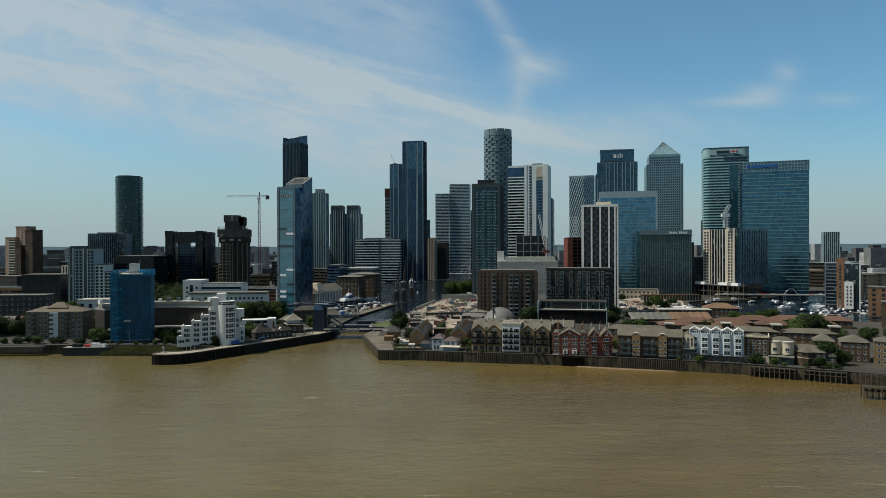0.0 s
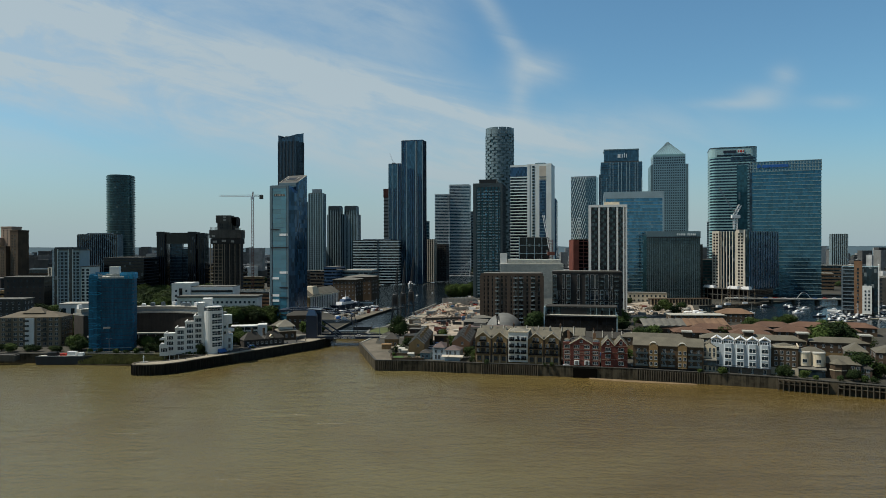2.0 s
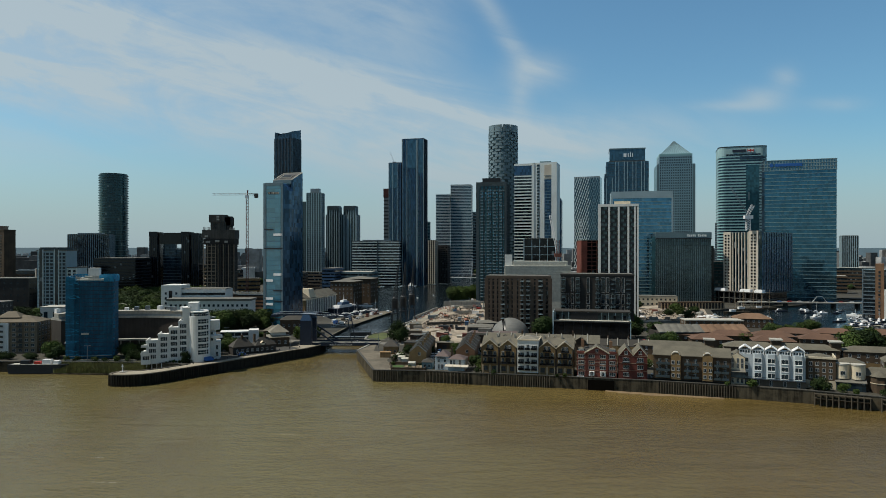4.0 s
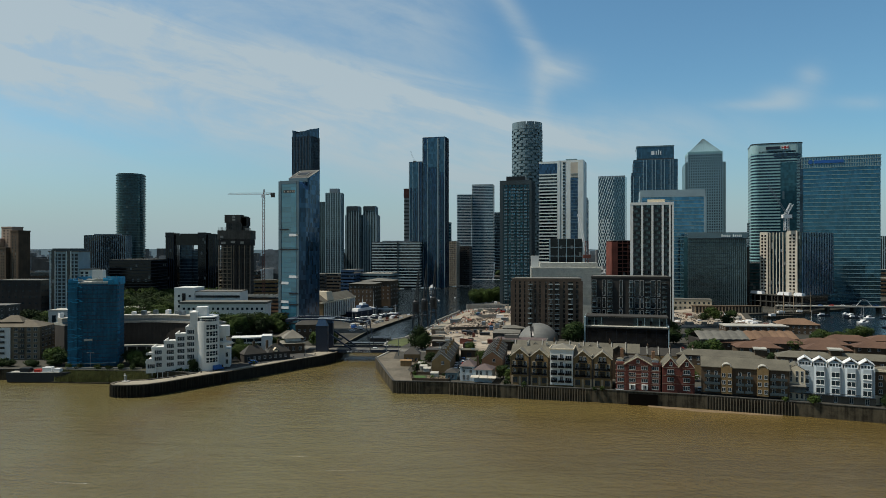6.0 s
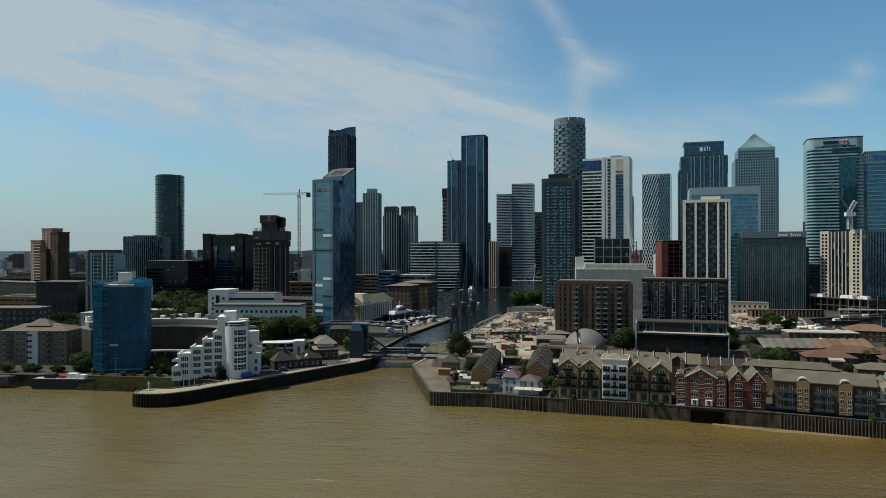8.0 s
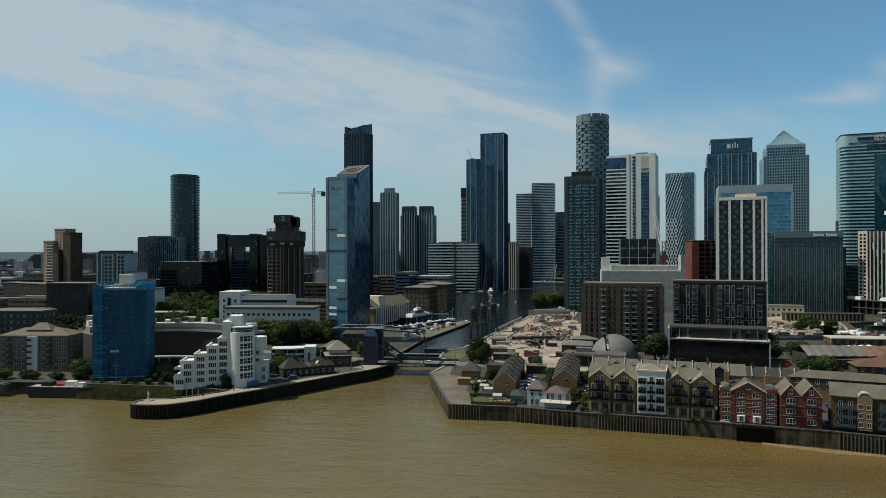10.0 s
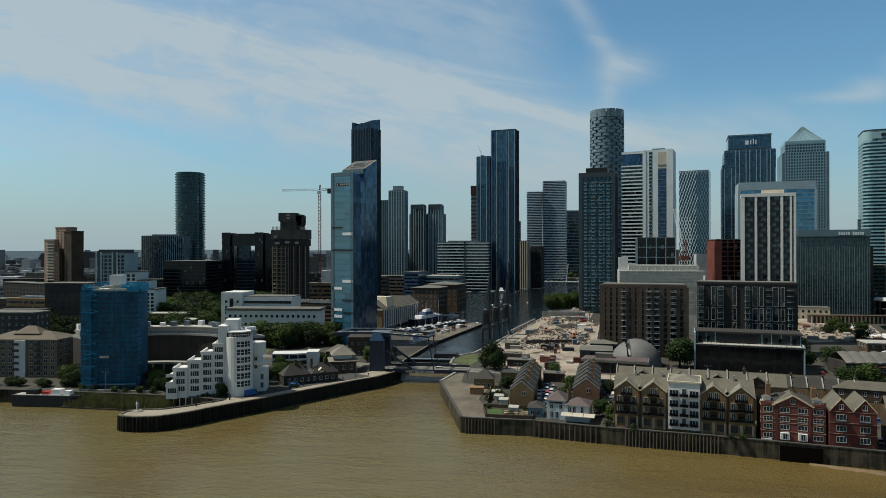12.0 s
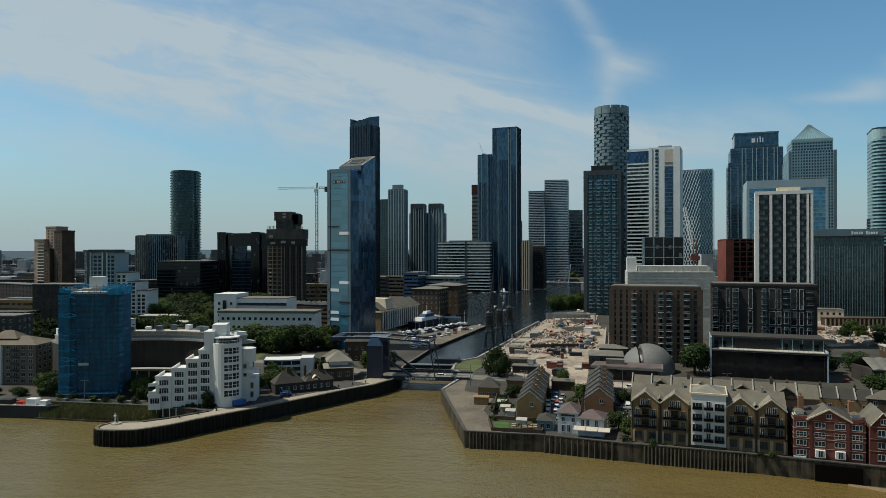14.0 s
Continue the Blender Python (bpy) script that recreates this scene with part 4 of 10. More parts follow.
part("inner_wall", Geo().box(-2.0, 14, 0, 20.5, 17, 56), G_INK, portal)
lines = Geo()
for q in range(15):
    lines.box(-17, 11.8, 4 + q * 3.8, -2, 12.1, 4.5 + q * 3.8).box(-2, 13.8, 4 + q * 3.8, 20, 14.1, 4.5 + q * 3.8)
fused("floor_banding", lines, COOL_MID, portal)
part("roof", Geo().box(-17.5, 2.4, 75.2, 9, 15.6, 75.6), LEAD, portal)
skeleton = thing("concrete_frame_tower", "unfinished tower with bare dark concrete floors", "building", -221.5, 706, 0, 0)
part("core", Geo().box(-9, 4, 0, 10, 13, 88), CONCRETE_DARK, skeleton)
part("rear_wall", Geo().box(-14, 5, 0, 14, 13.6, 74), DARK_BRICK, skeleton)
part("upper_screen", Geo().box(-15.6, -0.5, 66.5, 15.6, 14.4, 74.8), CONCRETE_DARK, skeleton, "climbing formwork screen")
part("upper_screen", Geo().box(-14.6, 0.0, 60.8, 15.2, 14.0, 66.3), DARK_BRICK, skeleton)
for x0, x1, z0 in ((-12, -8, 62.2), (-3, 1, 63), (6, 9, 62.5), (-13, -10, 67.8)):
    part("formwork_panel", Geo().box(x0, -0.7, z0, x1, -0.3, z0 + 2.0), CONCRETE, skeleton)
# left slabs carry warm sunlight in their colour, right slabs stay dark
slab = Geo().box(-15, 0, 0, -2.6, 13, 0.55).mesh("floor_slab", WARM_LIT_CONCRETE)
dark_slab = Geo().box(-2.4, 0.8, 0, 15, 13, 0.5).mesh("floor_slab", CONCRETE_DARK)
for k in range(18):
    part("floor_slab", slab, None, skeleton, at=shift(0, 0, k * 3.45))
    part("floor_slab", dark_slab, None, skeleton, at=shift(0, 0, k * 3.45))
    part("edge_rail", Geo().box(-15, -0.1, k * 3.45 + 1.5, -2.6, 0.0, k * 3.45 + 1.62), WARM_LIT_CONCRETE, skeleton)
column = Geo().box(-0.3, 0.1, 0, 0.3, 0.8, 61).mesh("column", WARM_LIT_CONCRETE)
hoist = Geo().box(-0.28, -0.5, 0, 0.28, 0.6, 61).mesh("hoist_mast", CONCRETE_DARK)
for k in range(4):
    part("column", column, None, skeleton, at=shift(-14.6 + k * 3.9, 0, 0))
for k, xx in enumerate((-0.6, 1.6, 4.4, 6.4, 9.6, 11.6, 14.6)):
    part("hoist_mast", hoist if k % 2 else column, None, skeleton, at=shift(xx, 0.4, 0))
part("inner_wall", Geo().box(-2.3, 1.4, 0, 14.5, 4.9, 61), DARK_BRICK, skeleton)
part("lower_core_box", Geo().box(-8.2, 2, 74.8, 6.2, 13, 82), CONCRETE_DARK, skeleton)
part("upper_core_box", Geo().box(-9.6, 1.4, 82, 5.2, 13, 89.4), CONCRETE_DARK, skeleton)
part("side_core_box", Geo().box(5.3, 4, 79, 11, 13, 87), DARK_BRICK, skeleton)
for xx, zz in ((-5.6, 76.2), (-3.6, 76.2), (-5.6, 79), (-3.6, 79), (-2.2, 84), (-2.2, 86.6)):
    part("opening", Geo().box(xx, 1.2 if zz > 82 else 1.8, zz, xx + (2.6 if zz > 82 else 1.2), 2.2, zz + 1.7), CONCRETE if zz > 82 else BLACK_PANEL, skeleton)
for k in range(6):
    part("edge_post", Geo().box(-14.8 + k * 1.2, 0.2, 74.8, -14.4 + k * 1.2, 0.6, 77.6), CONCRETE, skeleton)
    part("edge_post", Geo().box(10.2 + k * 1.0, 0.2, 74.8, 10.5 + k * 1.0, 0.6, 77.0), CONCRETE, skeleton)
brown = thing("brown_tower", "tan and brown stepped apartment tower of the nineteen seventies", "tower", -467, 749, 0, -18)
for nm, x0, x1, y0, y1, h, mt in (("balcony_block", -24, -9, 0, 12, 67, TOWER_TAN), ("tall_block", -13, 2, 4, 16, 79, TOWER_TAN), ("rear_block", 3.5, 14.5, 1, 14, 75, BROWN_BRICK), ("link_block", 2, 3.5, 7, 14, 70, DARK_BRICK), ("low_block", -7, 1, -2, 6, 58, BROWN_BRICK)):
    blk = part(nm, Geo().box(x0, y0, 0, x1, y1, h), mt, brown)
    part("parapet", Geo().box(x0 - 0.3, y0 - 0.3, h, x1 + 0.3, y1 + 0.3, h + 1.2), mt, blk)
    g, trims = Geo(), Geo()
    for k in range(1, int(h / 2.9)):
        if nm == "balcony_block":
            g.box(x0 + 5, y0 - 0.2, k * 2.9, x1 - 0.6, y0 + 0.1, k * 2.9 + 1.5)
            trims.box(x0 + 4.6, y0 - 0.7, k * 2.9 - 0.7, x1 - 0.2, y0, k * 2.9)
        elif nm != "link_block":
            for q in (0.2, 0.55):
                xx = x0 + (x1 - x0) * q
                g.box(xx, y0 - 0.1, k * 2.9, xx + 1.5, y0 + 0.1, k * 2.9 + 1.3)
    if g.v:
        fused("window_banding", g, G_DARK, blk)
    if trims.v:
        fused("balcony_banding", trims, CREAM_RENDER, blk)

# middle distance behind the dock
tower("slim_tower", "slim grey apartment tower with a stepped top", "tower", -207, 1100, -8, 23, 16, 142, G_SMOKE, 3.2, COOL_MID, 0.9, 0.15, pier=COOL_PALE, bay=3.8, pier_w=1.1, pier_out=0.4, plant=7, group="grey dock towers")
tower("slim_tower", "grey apartment tower beside a taller one", "tower", -227, 1125, -8, 18, 22, 130, G_SMOKE, 3.2, SLATE_BLUE, 1.0, 0.1, pier=COOL_MID, bay=3.0, pier_w=0.8, pier_out=0.4, group="grey dock towers")
for cx, h in ((-189, 125), (-162, 125)):
    tt = tower("twin_tower", "grey ribbed apartment tower with a dark top", "tower", cx, 1170, -8, 20, 14, h, G_SMOKE, 3.2, SLATE_BLUE, 1.0, 0.1, pier=COOL_PALE, bay=4.0, pier_w=1.2, pier_out=0.4, parapet=0, plant=0, group="grey dock towers")
    part("dark_cap", Geo().box(-9.6, -0.7, h - 5.5, 9.6, 13.5, h + 1.5), SLATE_BLUE, tt)
tower("link_block", "grey apartment block between two towers", "building", -176, 1172, -8, 52, 20, 112, G_SMOKE, 3.2, SLATE_BLUE, 1.0, 0.1, pier=COOL_PALE, bay=5.1, pier_w=1.2)
office = tower("banded_office", "long grey office with white horizontal bands", "building", -110.5, 1085, -4, 71, 20, 68, G_DARK, 4.2, COOL_WHITE, 1.5, 0.5, plant=2)
part("stair_tower", Geo().box(2, -0.8, 0, 4, 2, 69), SLATE_BLUE, office)
tall_navy = tower("navy_tower", "tall navy glass tower with bright vertical stripes", "tower", -55, 1100, -14, 35, 18, 225, G_NAVY, 3.3, None, pier=NAVY, bay=3.6, pier_w=0.6, pier_out=0.6, group="navy towers")
low_navy = tower("navy_tower", "lower navy glass tower beside its taller twin", "tower", -83, 1106, -14, 20, 12, 189, G_NAVY, 3.3, None, pier=NAVY, bay=3.6, pier_w=0.6, pier_out=0.6, group="navy towers")
# lighter glass panels paint the reflected sky onto the top storeys
part("upper_glass", Geo().box(-9.0, -0.75, 180, 5.2, 2, 224), G_SLATE, tall_navy, "blue glass top storeys with sky reflection painted in lighter")
part("upper_glass", Geo().box(8.8, -0.75, 172, 17.4, 2, 224), G_SLATE, tall_navy, "blue glass top storeys with sky reflection painted in lighter")
part("upper_glass", Geo().box(-8.5, -0.75, 150, 4.2, 2, 188), G_SLATE, low_navy, "blue glass top storeys with sky reflection painted in lighter")
pane_cells(tall_navy, "window_panes", G_SLATE, -17, -3, -0.5, 6, 222, 1.8, 3.3, 1.3, 2.2, 0.45, 4)
pane_cells(tall_navy, "window_panes", G_TEAL, 1, 17, -0.5, 6, 222, 1.8, 3.3, 1.2, 1.8, 0.7, 5)
for px in (-17.2, -9.8, 5.5, 7.6, 16.4):
    part("bright_stripe", Geo().box(px, -1.0, 0, px + 0.7, 0.2, 223), COOL_PALE, tall_navy)
pane_cells(low_navy, "window_panes", G_SLATE, -9.5, 5, -0.5, 6, 187, 1.8, 3.3, 1.3, 2.2, 0.4, 6)
for px in (-9.8, -4.2, 4.6):
    part("bright_stripe", Geo().box(px, -1.0, 0, px + 0.6, 0.2, 188), COOL_PALE, low_navy)
scaff = tower("core_tower", "half-built tower with a red climbing frame", "tower", -112, 1300, 0, 12, 14, 158, CONCRETE, 6.6, CONCRETE_DARK, 2.6, 0.3)
part("climbing_frame", Geo().box(-6.8, -0.8, 150, 6.8, 15, 166), RUST, scaff)
tower("balcony_tower", "tower ringed with white balconies on every floor", "tower", -11, 1450, -6, 28, 26, 167, G_SLATE, 3.1, COOL_WHITE, 0.9, 1.2, group="balcony towers")
tower("balcony_tower", "taller tower ringed with white balconies", "tower", 26, 1450, -6, 42, 30, 187, G_SLATE, 3.1, COOL_WHITE, 0.9, 1.2, group="balcony towers")
tower("grey_tower", "plain grey tower behind the dock", "tower", 70, 1600, 0, 30, 26, 139, G_DARK, 6.6, COOL_MID, 1.6, 0.2)
tower("grey_tower", "plain blue grey tower behind the dock", "tower", -50, 1500, 0, 24, 22, 113, G_TEAL, 6.6, COOL_MID, 1.6, 0.2)
tower("stone_block", "brown stone apartment block at the dock", "building", -29, 1150, -14, 13, 20, 70, GREY_TAN, 3.2, G_DARK, 1.4, 0.08, pier=FIN_STONE, bay=3.2, pier_w=1.2)
tower("stone_block", "dark brick apartment block at the dock", "building", -12, 1170, -14, 20, 20, 62, G_DARK, 3.2, DARK_BRICK, 1.6, 0.3, DARK_BRICK, 3, 1.0)

# north group
grid = tower("balcony_grid_tower", "grey apartment tower with a grid of small balconies", "tower", 43.4, 768, -10, 31, 44, 126, G_TEAL, 3.15, SLATE_BLUE, 0.7, 0.35, SLATE_BLUE, 4.0, 1.2, 0.5, plant=0)
part("plant_room", Geo().box(-10, 4, 126, 9, 24, 131), BLACK_PANEL, grid)
part("edge_frame", Geo().box(-15.9, -0.9, 0, -12.9, 1, 126.4), SLATE_BLUE, grid)
part("edge_frame", Geo().box(13.4, -0.9, 0, 15.9, 1, 126.4), SLATE_BLUE, grid)
part("top_frame", Geo().box(-12.9, -0.9, 122.2, 13.4, 1, 126.4), SLATE_BLUE, grid)
bal = Geo()
rng = random.Random(12)
for k in range(2, 38):
    for j in range(4):
        x = -9.8 + j * 6.6
        bal.box(x - 1.7, -1.5, k * 3.15, x + 1.3, 0, k * 3.15 + 1.0)
        if rng.random() < 0.6:
            bal.box(x + 1.9, -1.2, k * 3.15 + 0.2, x + 3.4, 0, k * 3.15 + 0.9)
fused("balcony_banding", bal, SCALLOP, grid)
# light on these scattered panes is put in as brighter sky-blue glass
pane_cells(grid, "lit_panes", G_SKY, -12, 13, -0.3, 6, 122, 1.65, 3.15, 0.9, 1.8, 0.72, 9)
cyl_tower = round_tower("scalloped_tower", "very tall round tower clad in scalloped pale balconies", "tower", 68.4, 922, 17.3, 204, G_SMOKE, SCALLOP, 3.5, 0.5, 0.9)


def arc_panel(g, r0, r1, a0, a1, z0, z1, n=4):
    """A curved panel between two angles, in degrees."""
    pts = [(r1 * math.cos(radians(a0 + (a1 - a0) * i / n)), r1 * math.sin(radians(a0 + (a1 - a0) * i / n))) for i in range(n + 1)]
    pts += [(r0 * math.cos(radians(a1 - (a1 - a0) * i / n)), r0 * math.sin(radians(a1 - (a1 - a0) * i / n))) for i in range(n + 1)]
    g.prism(pts, z0, z1)


rng = random.Random(14)
panels, crown_panels = Geo(), Geo()
for k in range(1, 58):
    for j in range(11):
        a = j * 360 / 11 + (16.4 if k % 2 else 0) + rng.uniform(-3, 3)
        half = rng.uniform(9, 14)
        arc_panel(panels, 17.6, 18.7, a - half, a + half, k * 3.5, k * 3.5 + rng.uniform(2.1, 2.9))
for j in range(11):
    arc_panel(crown_panels, 17.4, 18.4, j * 32.7 + 1.2, j * 32.7 + 31.2, 203, 211.5)
fused("balcony_panelling", panels, SCALLOP, cyl_tower)
fused("crown_panelling", crown_panels, SCALLOP, cyl_tower)
part("crown_ring", Geo().cyl(0, 0, 204, 209, 16.6, n=40), COOL_PALE, cyl_tower)
part("roof_mast", Geo().beam((-6, 0, 209), (-4, 0, 214), 0.5), GREY_METAL, cyl_tower)
pale = thing("pale_tower", "pale stone tower with banded glass and a dark glass corner", "tower", 98.6, 840, 0, -16)
part("wall", Geo().box(-24, 0, 0, 2, 30, 152), G_DARK, pale)
part("stone_shaft", Geo().box(-4, -0.6, 0, 24, 30, 155.5), COOL_WHITE, pale, "pale stone shaft")
part("corner_glass", Geo().box(10.5, -1.0, 0, 18.5, 3, 136), G_NAVY, pale)
part("corner_panel", Geo().box(10.5, -0.8, 136, 18.5, 3, 153), FIN_STONE, pale)
part("stone_edge", Geo().box(18.6, -1.3, 0, 24.6, 30.2, 155.6), COOL_WHITE, pale)
part("stone_edge", Geo().box(-4.1, -1.1, 0, -1.0, 2, 155.6), COOL_WHITE, pale)
part("top_glass", Geo().box(-24.3, -0.5, 141.5, -4.2, 2, 152.6), G_NAVY, pale)
part("top_band", Geo().box(-24.6, -0.7, 152.6, -3.9, 30.4, 155.0), COOL_WHITE, pale)
bands, slots, lines = Geo(), Geo(), Geo()
for k in range(1, 40):
    bands.box(-24.6, -1.2, k * 3.6 - 0.6, -3.9, 30.4, k * 3.6 + 0.7)
    lines.box(10.4, -1.25, k * 3.6 - 0.2, 18.6, -0.9, k * 3.6 + 0.25)
for k in range(1, 43):
    slots.box(2.0, -0.9, k * 3.6, 4.8, -0.4, k * 3.6 + 2.3)
    slots.box(-23.4 + (k * 7) % 18, -0.15, k * 3.6 + 1.0, -21.0 + (k * 7) % 18, 0.1, k * 3.6 + 2.6)
fused("floor_banding", bands, COOL_WHITE, pale)
fused("window_slots", slots, G_DARK, pale)
fused("glass_banding", lines, COOL_MID, pale)
part("roof_plant", Geo().box(4, 8, 155.5, 16, 20, 158), COOL_MID, pale)
tower("dark_slab", "narrow dark glass tower behind a pale one", "tower", 134, 905, GRID, 10, 40, 119, G_NAVY, 10.5, DARK_METAL, 0.8, 0.1)
lattice = thing("lattice_tower", "tall glass tower with a white diagonal lattice", "tower", 316, 1610, 0, -20)
part("wall", Geo().box(-29, 0, 0, 29, 34, 219), G_SLATE, lattice)
strong, faint = Geo(), Geo()
for k in range(-12, 16):
    for s in (-1, 1):
        x0, z0 = (-29 if s > 0 else 29), k * 15.0
        za, zb = z0, z0 + 165.0
        lo, hi = max(0.0, -za / (zb - za)), min(1.0, (219 - za) / (zb - za))
        if hi <= lo:
            continue
        for q in range(12):          # the braces thin out across the face
            f0, f1 = lo + (hi - lo) * q / 12, lo + (hi - lo) * (q + 1) / 12
            xa, xb = x0 + s * 58 * f0, x0 + s * 58 * f1
            zm = za + (zb - za) * (f0 + f1) / 2
            heavy = (s > 0 and (xa + xb) / 2 < 6) or (s < 0 and (xa + xb) / 2 < -4 and zm < 120)
            (strong if heavy else faint).beam((xa, -0.8 if s > 0 else -0.6, za + (zb - za) * f0), (xb, -0.8 if s > 0 else -0.6, za + (zb - za) * f1), 1.0 if heavy else 0.5)
fused("brace_lattice", strong, COOL_WHITE, lattice)
fused("fine_lattice", faint, STEEL, lattice)
part("roof_rail", Geo().box(-29, -0.6, 217, 29, 0.6, 220.5), GREY_METAL, lattice)
crown_posts = Geo()
for k in range(9):
    crown_posts.box(-29 + k * 7.2, -0.9, 212, -28.2 + k * 7.2, 0.5, 221)
fused("crown_screen", crown_posts, COOL_PALE, lattice)
signed = tower("signed_tower", "tall blue grey glass tower with a pale name on its crown", "tower", 269, 1085, GRID, 62, 50, 188, G_SLATE, 3.7, INK_RIB, 0.7, 0.2)
part("crown", Geo().box(-26, 3, 188, 26, 46, 208.5), G_SLATE, signed)
part("crown_rim", Geo().box(-26.5, 2.6, 207.0, 26.5, 46.4, 208.8), COOL_MID, signed)
part("crown_band", Geo().box(-26.3, 2.7, 188, 26.3, 46.3, 190.2), INK_RIB, signed)
part("shoulder", Geo().box(-33.5, 3, 0, -31, 47, 170), G_INK, signed)
ribs = Geo()
for px in (-17, -12.5, -4.5, 0.0, 8.0, 12.5, 20.5, 24.5):
    ribs.box(px - 0.4, -0.8, 60, px + 0.4, 0.2, 188)
for px in (-30.6, -22, 30.2):
    ribs.box(px - 0.3, -0.6, 0, px + 0.3, 0.2, 164)
fused("rib_lines", ribs, COOL_PALE, signed)
for px, pw, ph in ((-3.4, 4.2, 5.4), (1.4, 1.3, 5.6), (4.6, 1.3, 7.2), (7.6, 1.3, 5.6)):
    part("sign_shape", Geo().box(px - pw / 2, 2.2, 195.4, px + pw / 2, 2.8, 195.4 + ph), WHITE_METAL, signed)
pyramid = thing("pyramid_tower", "tall steel tower with square windows and a pyramid roof", "tower", 380, 1198, 0, GRID)
part("wall", Geo().box(-30, 0, 0, 30, 58, 198), G_INK, pyramid)
part("upper_wall", Geo().box(-26, 3, 198, 26, 55, 213), G_INK, pyramid)
part("pyramid_roof", Geo().prism([(-25, 4), (25, 4), (25, 54), (-25, 54)], 216, 240.5, inset=0.985), BLUE_STEEL, pyramid)
part("roof_ledge", Geo().box(-26.4, 2.6, 212.6, 26.4, 55.4, 216), PALE_BAND, pyramid)
ridges = Geo()
for k in range(12):
    xx = -22 + k * 4
    ridges.beam((xx, 4.0, 216.2), (xx * 0.06, 28, 240.2), 0.5)
fused("roof_seams", ridges, COOL_MID, pyramid)
rows_of_floors(pyramid, 60, 58, 0, 198, 4.3, 1.7, 0.35, BLUE_STEEL)
upright_piers(pyramid, 60, 58, 0, 198, 3.6, 1.5, 0.4, BLUE_STEEL, "fl")
part("corner_notch", Geo().box(27.2, -0.5, 0, 30.6, 4, 198.4), COOL_MID, pyramid)
part("corner_notch", Geo().box(-30.6, -0.5, 0, -27.2, 4, 198.4), COOL_MID, pyramid)
upper_grid = Geo()
for k in range(4):
    upper_grid.box(-26.4, 2.6, 198 + k * 4.3, 26.4, 55.4, 199.7 + k * 4.3)
for k in range(15):
    upper_grid.box(-26.4 + k * 3.68, 2.6, 198, -25.1 + k * 3.68, 3.2, 213)
fused("upper_grid", upper_grid, BLUE_STEEL, pyramid)
bank = thing("rounded_tower", "tall pale green glass tower with rounded corners and horizontal bands", "tower", 419, 1030, 0, -17)
def rounded(w, d, r, n=6):
    pts = []
    for cx, cy, a0 in ((w / 2 - r, r, -90), (w / 2 - r, d - r, 0), (-w / 2 + r, d - r, 90), (-w / 2 + r, r, 180)):
        for i in range(n + 1):
            a = radians(a0 + 90 * i / n)
            pts.append((cx + r * math.cos(a), cy + r * math.sin(a)))
    return pts
part("wall", Geo().prism(rounded(64, 58, 9), 0, 192), G_INK, bank)
part("crown", Geo().prism(rounded(64.4, 58.4, 9), 189.5, 202.0), CROWN_GREEN, bank)
part("crown_edge", Geo().prism(rounded(65.2, 59.2, 9.4), 202.0, 203.2), INK_RIB, bank, at=shift(0, -0.4, 0))
part("louvre_band", Geo().box(-4, -0.9, 184.0, 26, 2, 188.6), G_INK, bank)
ring = Geo().prism(rounded(64.6, 58.6, 9.2), 0, 1.9).mesh("floor_band", PALE_BAND)
for k in range(1, 46):
    part("floor_band", ring, None, bank, at=shift(0, -0.3, k * 4.2 - 1.6))
part("bay_glass", Geo().box(4, -1.4, 0, 24, 2, 176), G_TEAL, bank)
mark = Geo()
for x0, flip in ((6.0, 1), (13.0, -1)):
    mark.poly([(x0 - 3.4 * flip, 0, -3.0), (x0, 0, 0), (x0 - 3.4 * flip, 0, 3.0)][::flip])
mark.poly([(6, 0, 0), (9.5, 0, -3), (13, 0, 0)]).poly([(6, 0, 0), (13, 0, 0), (9.5, 0, 3)])
part("red_mark", mark, RED_PAINT, bank, at=shift(4, -1.0, 196.5) @ Matrix.Diagonal((0.6, 1, 0.75, 1)))
part("mark_ground", Geo().box(5.5, -0.85, 194.0, 14, -0.3, 199.0), COOL_WHITE, bank)
part("name_bar", Geo().box(-14, -0.9, 194.6, 3.5, -0.2, 198.2), NAVY, bank)
broad = tower("broad_tower", "broad teal glass office tower with pale floor bands", "tower", 382, 803, -20, 72, 30, 150, G_BROAD, 4.1, STEEL, 0.6, 0.25, plant=0)
part("crown", Geo().box(-36.4, -0.4, 143, 36.4, 30.4, 154), G_BROAD, broad)
crown_bars = Geo()
for k in range(49):
    crown_bars.box(-36.2 + k * 1.5, -0.65, 143, -35.7 + k * 1.5, -0.3, 154)
fused("crown_screen", crown_bars, STEEL, broad)
for zz in (142.6, 146.4, 150.2, 153.8):
    part("crown_rail", Geo().box(-36.6, -0.8, zz, 36.6, 30.6, zz + 0.7), STEEL, broad)
part("name_bar", Geo().box(-24, -1.2, 147.4, 3, -0.6, 150.6), BLUE_PAINT, broad)
part("round_mark", Geo().cyl(0, 0, 0, 0.5, 2.2, n=14), BLUE_PAINT, broad, at=pose(-27.5, -0.7, 149.0, 90))
part("left_edge", Geo().box(-37.2, -0.6, 0, -34.5, 30.6, 153.5), G_INK, broad)
framed = tower("blue_banded_office", "sky blue glass office with a deep white top frame", "building", 223, 848, GRID, 66, 44, 116, G_SKY, 4.0, STEEL, 0.7, 0.25)
part("top_frame", Geo().box(-34.5, -0.8, 115.5, 34.5, 45, 123.5), COOL_PALE, framed)
part("side_frame", Geo().box(-35, -0.9, 40, -32.4, 45, 115.4), COOL_PALE, framed)
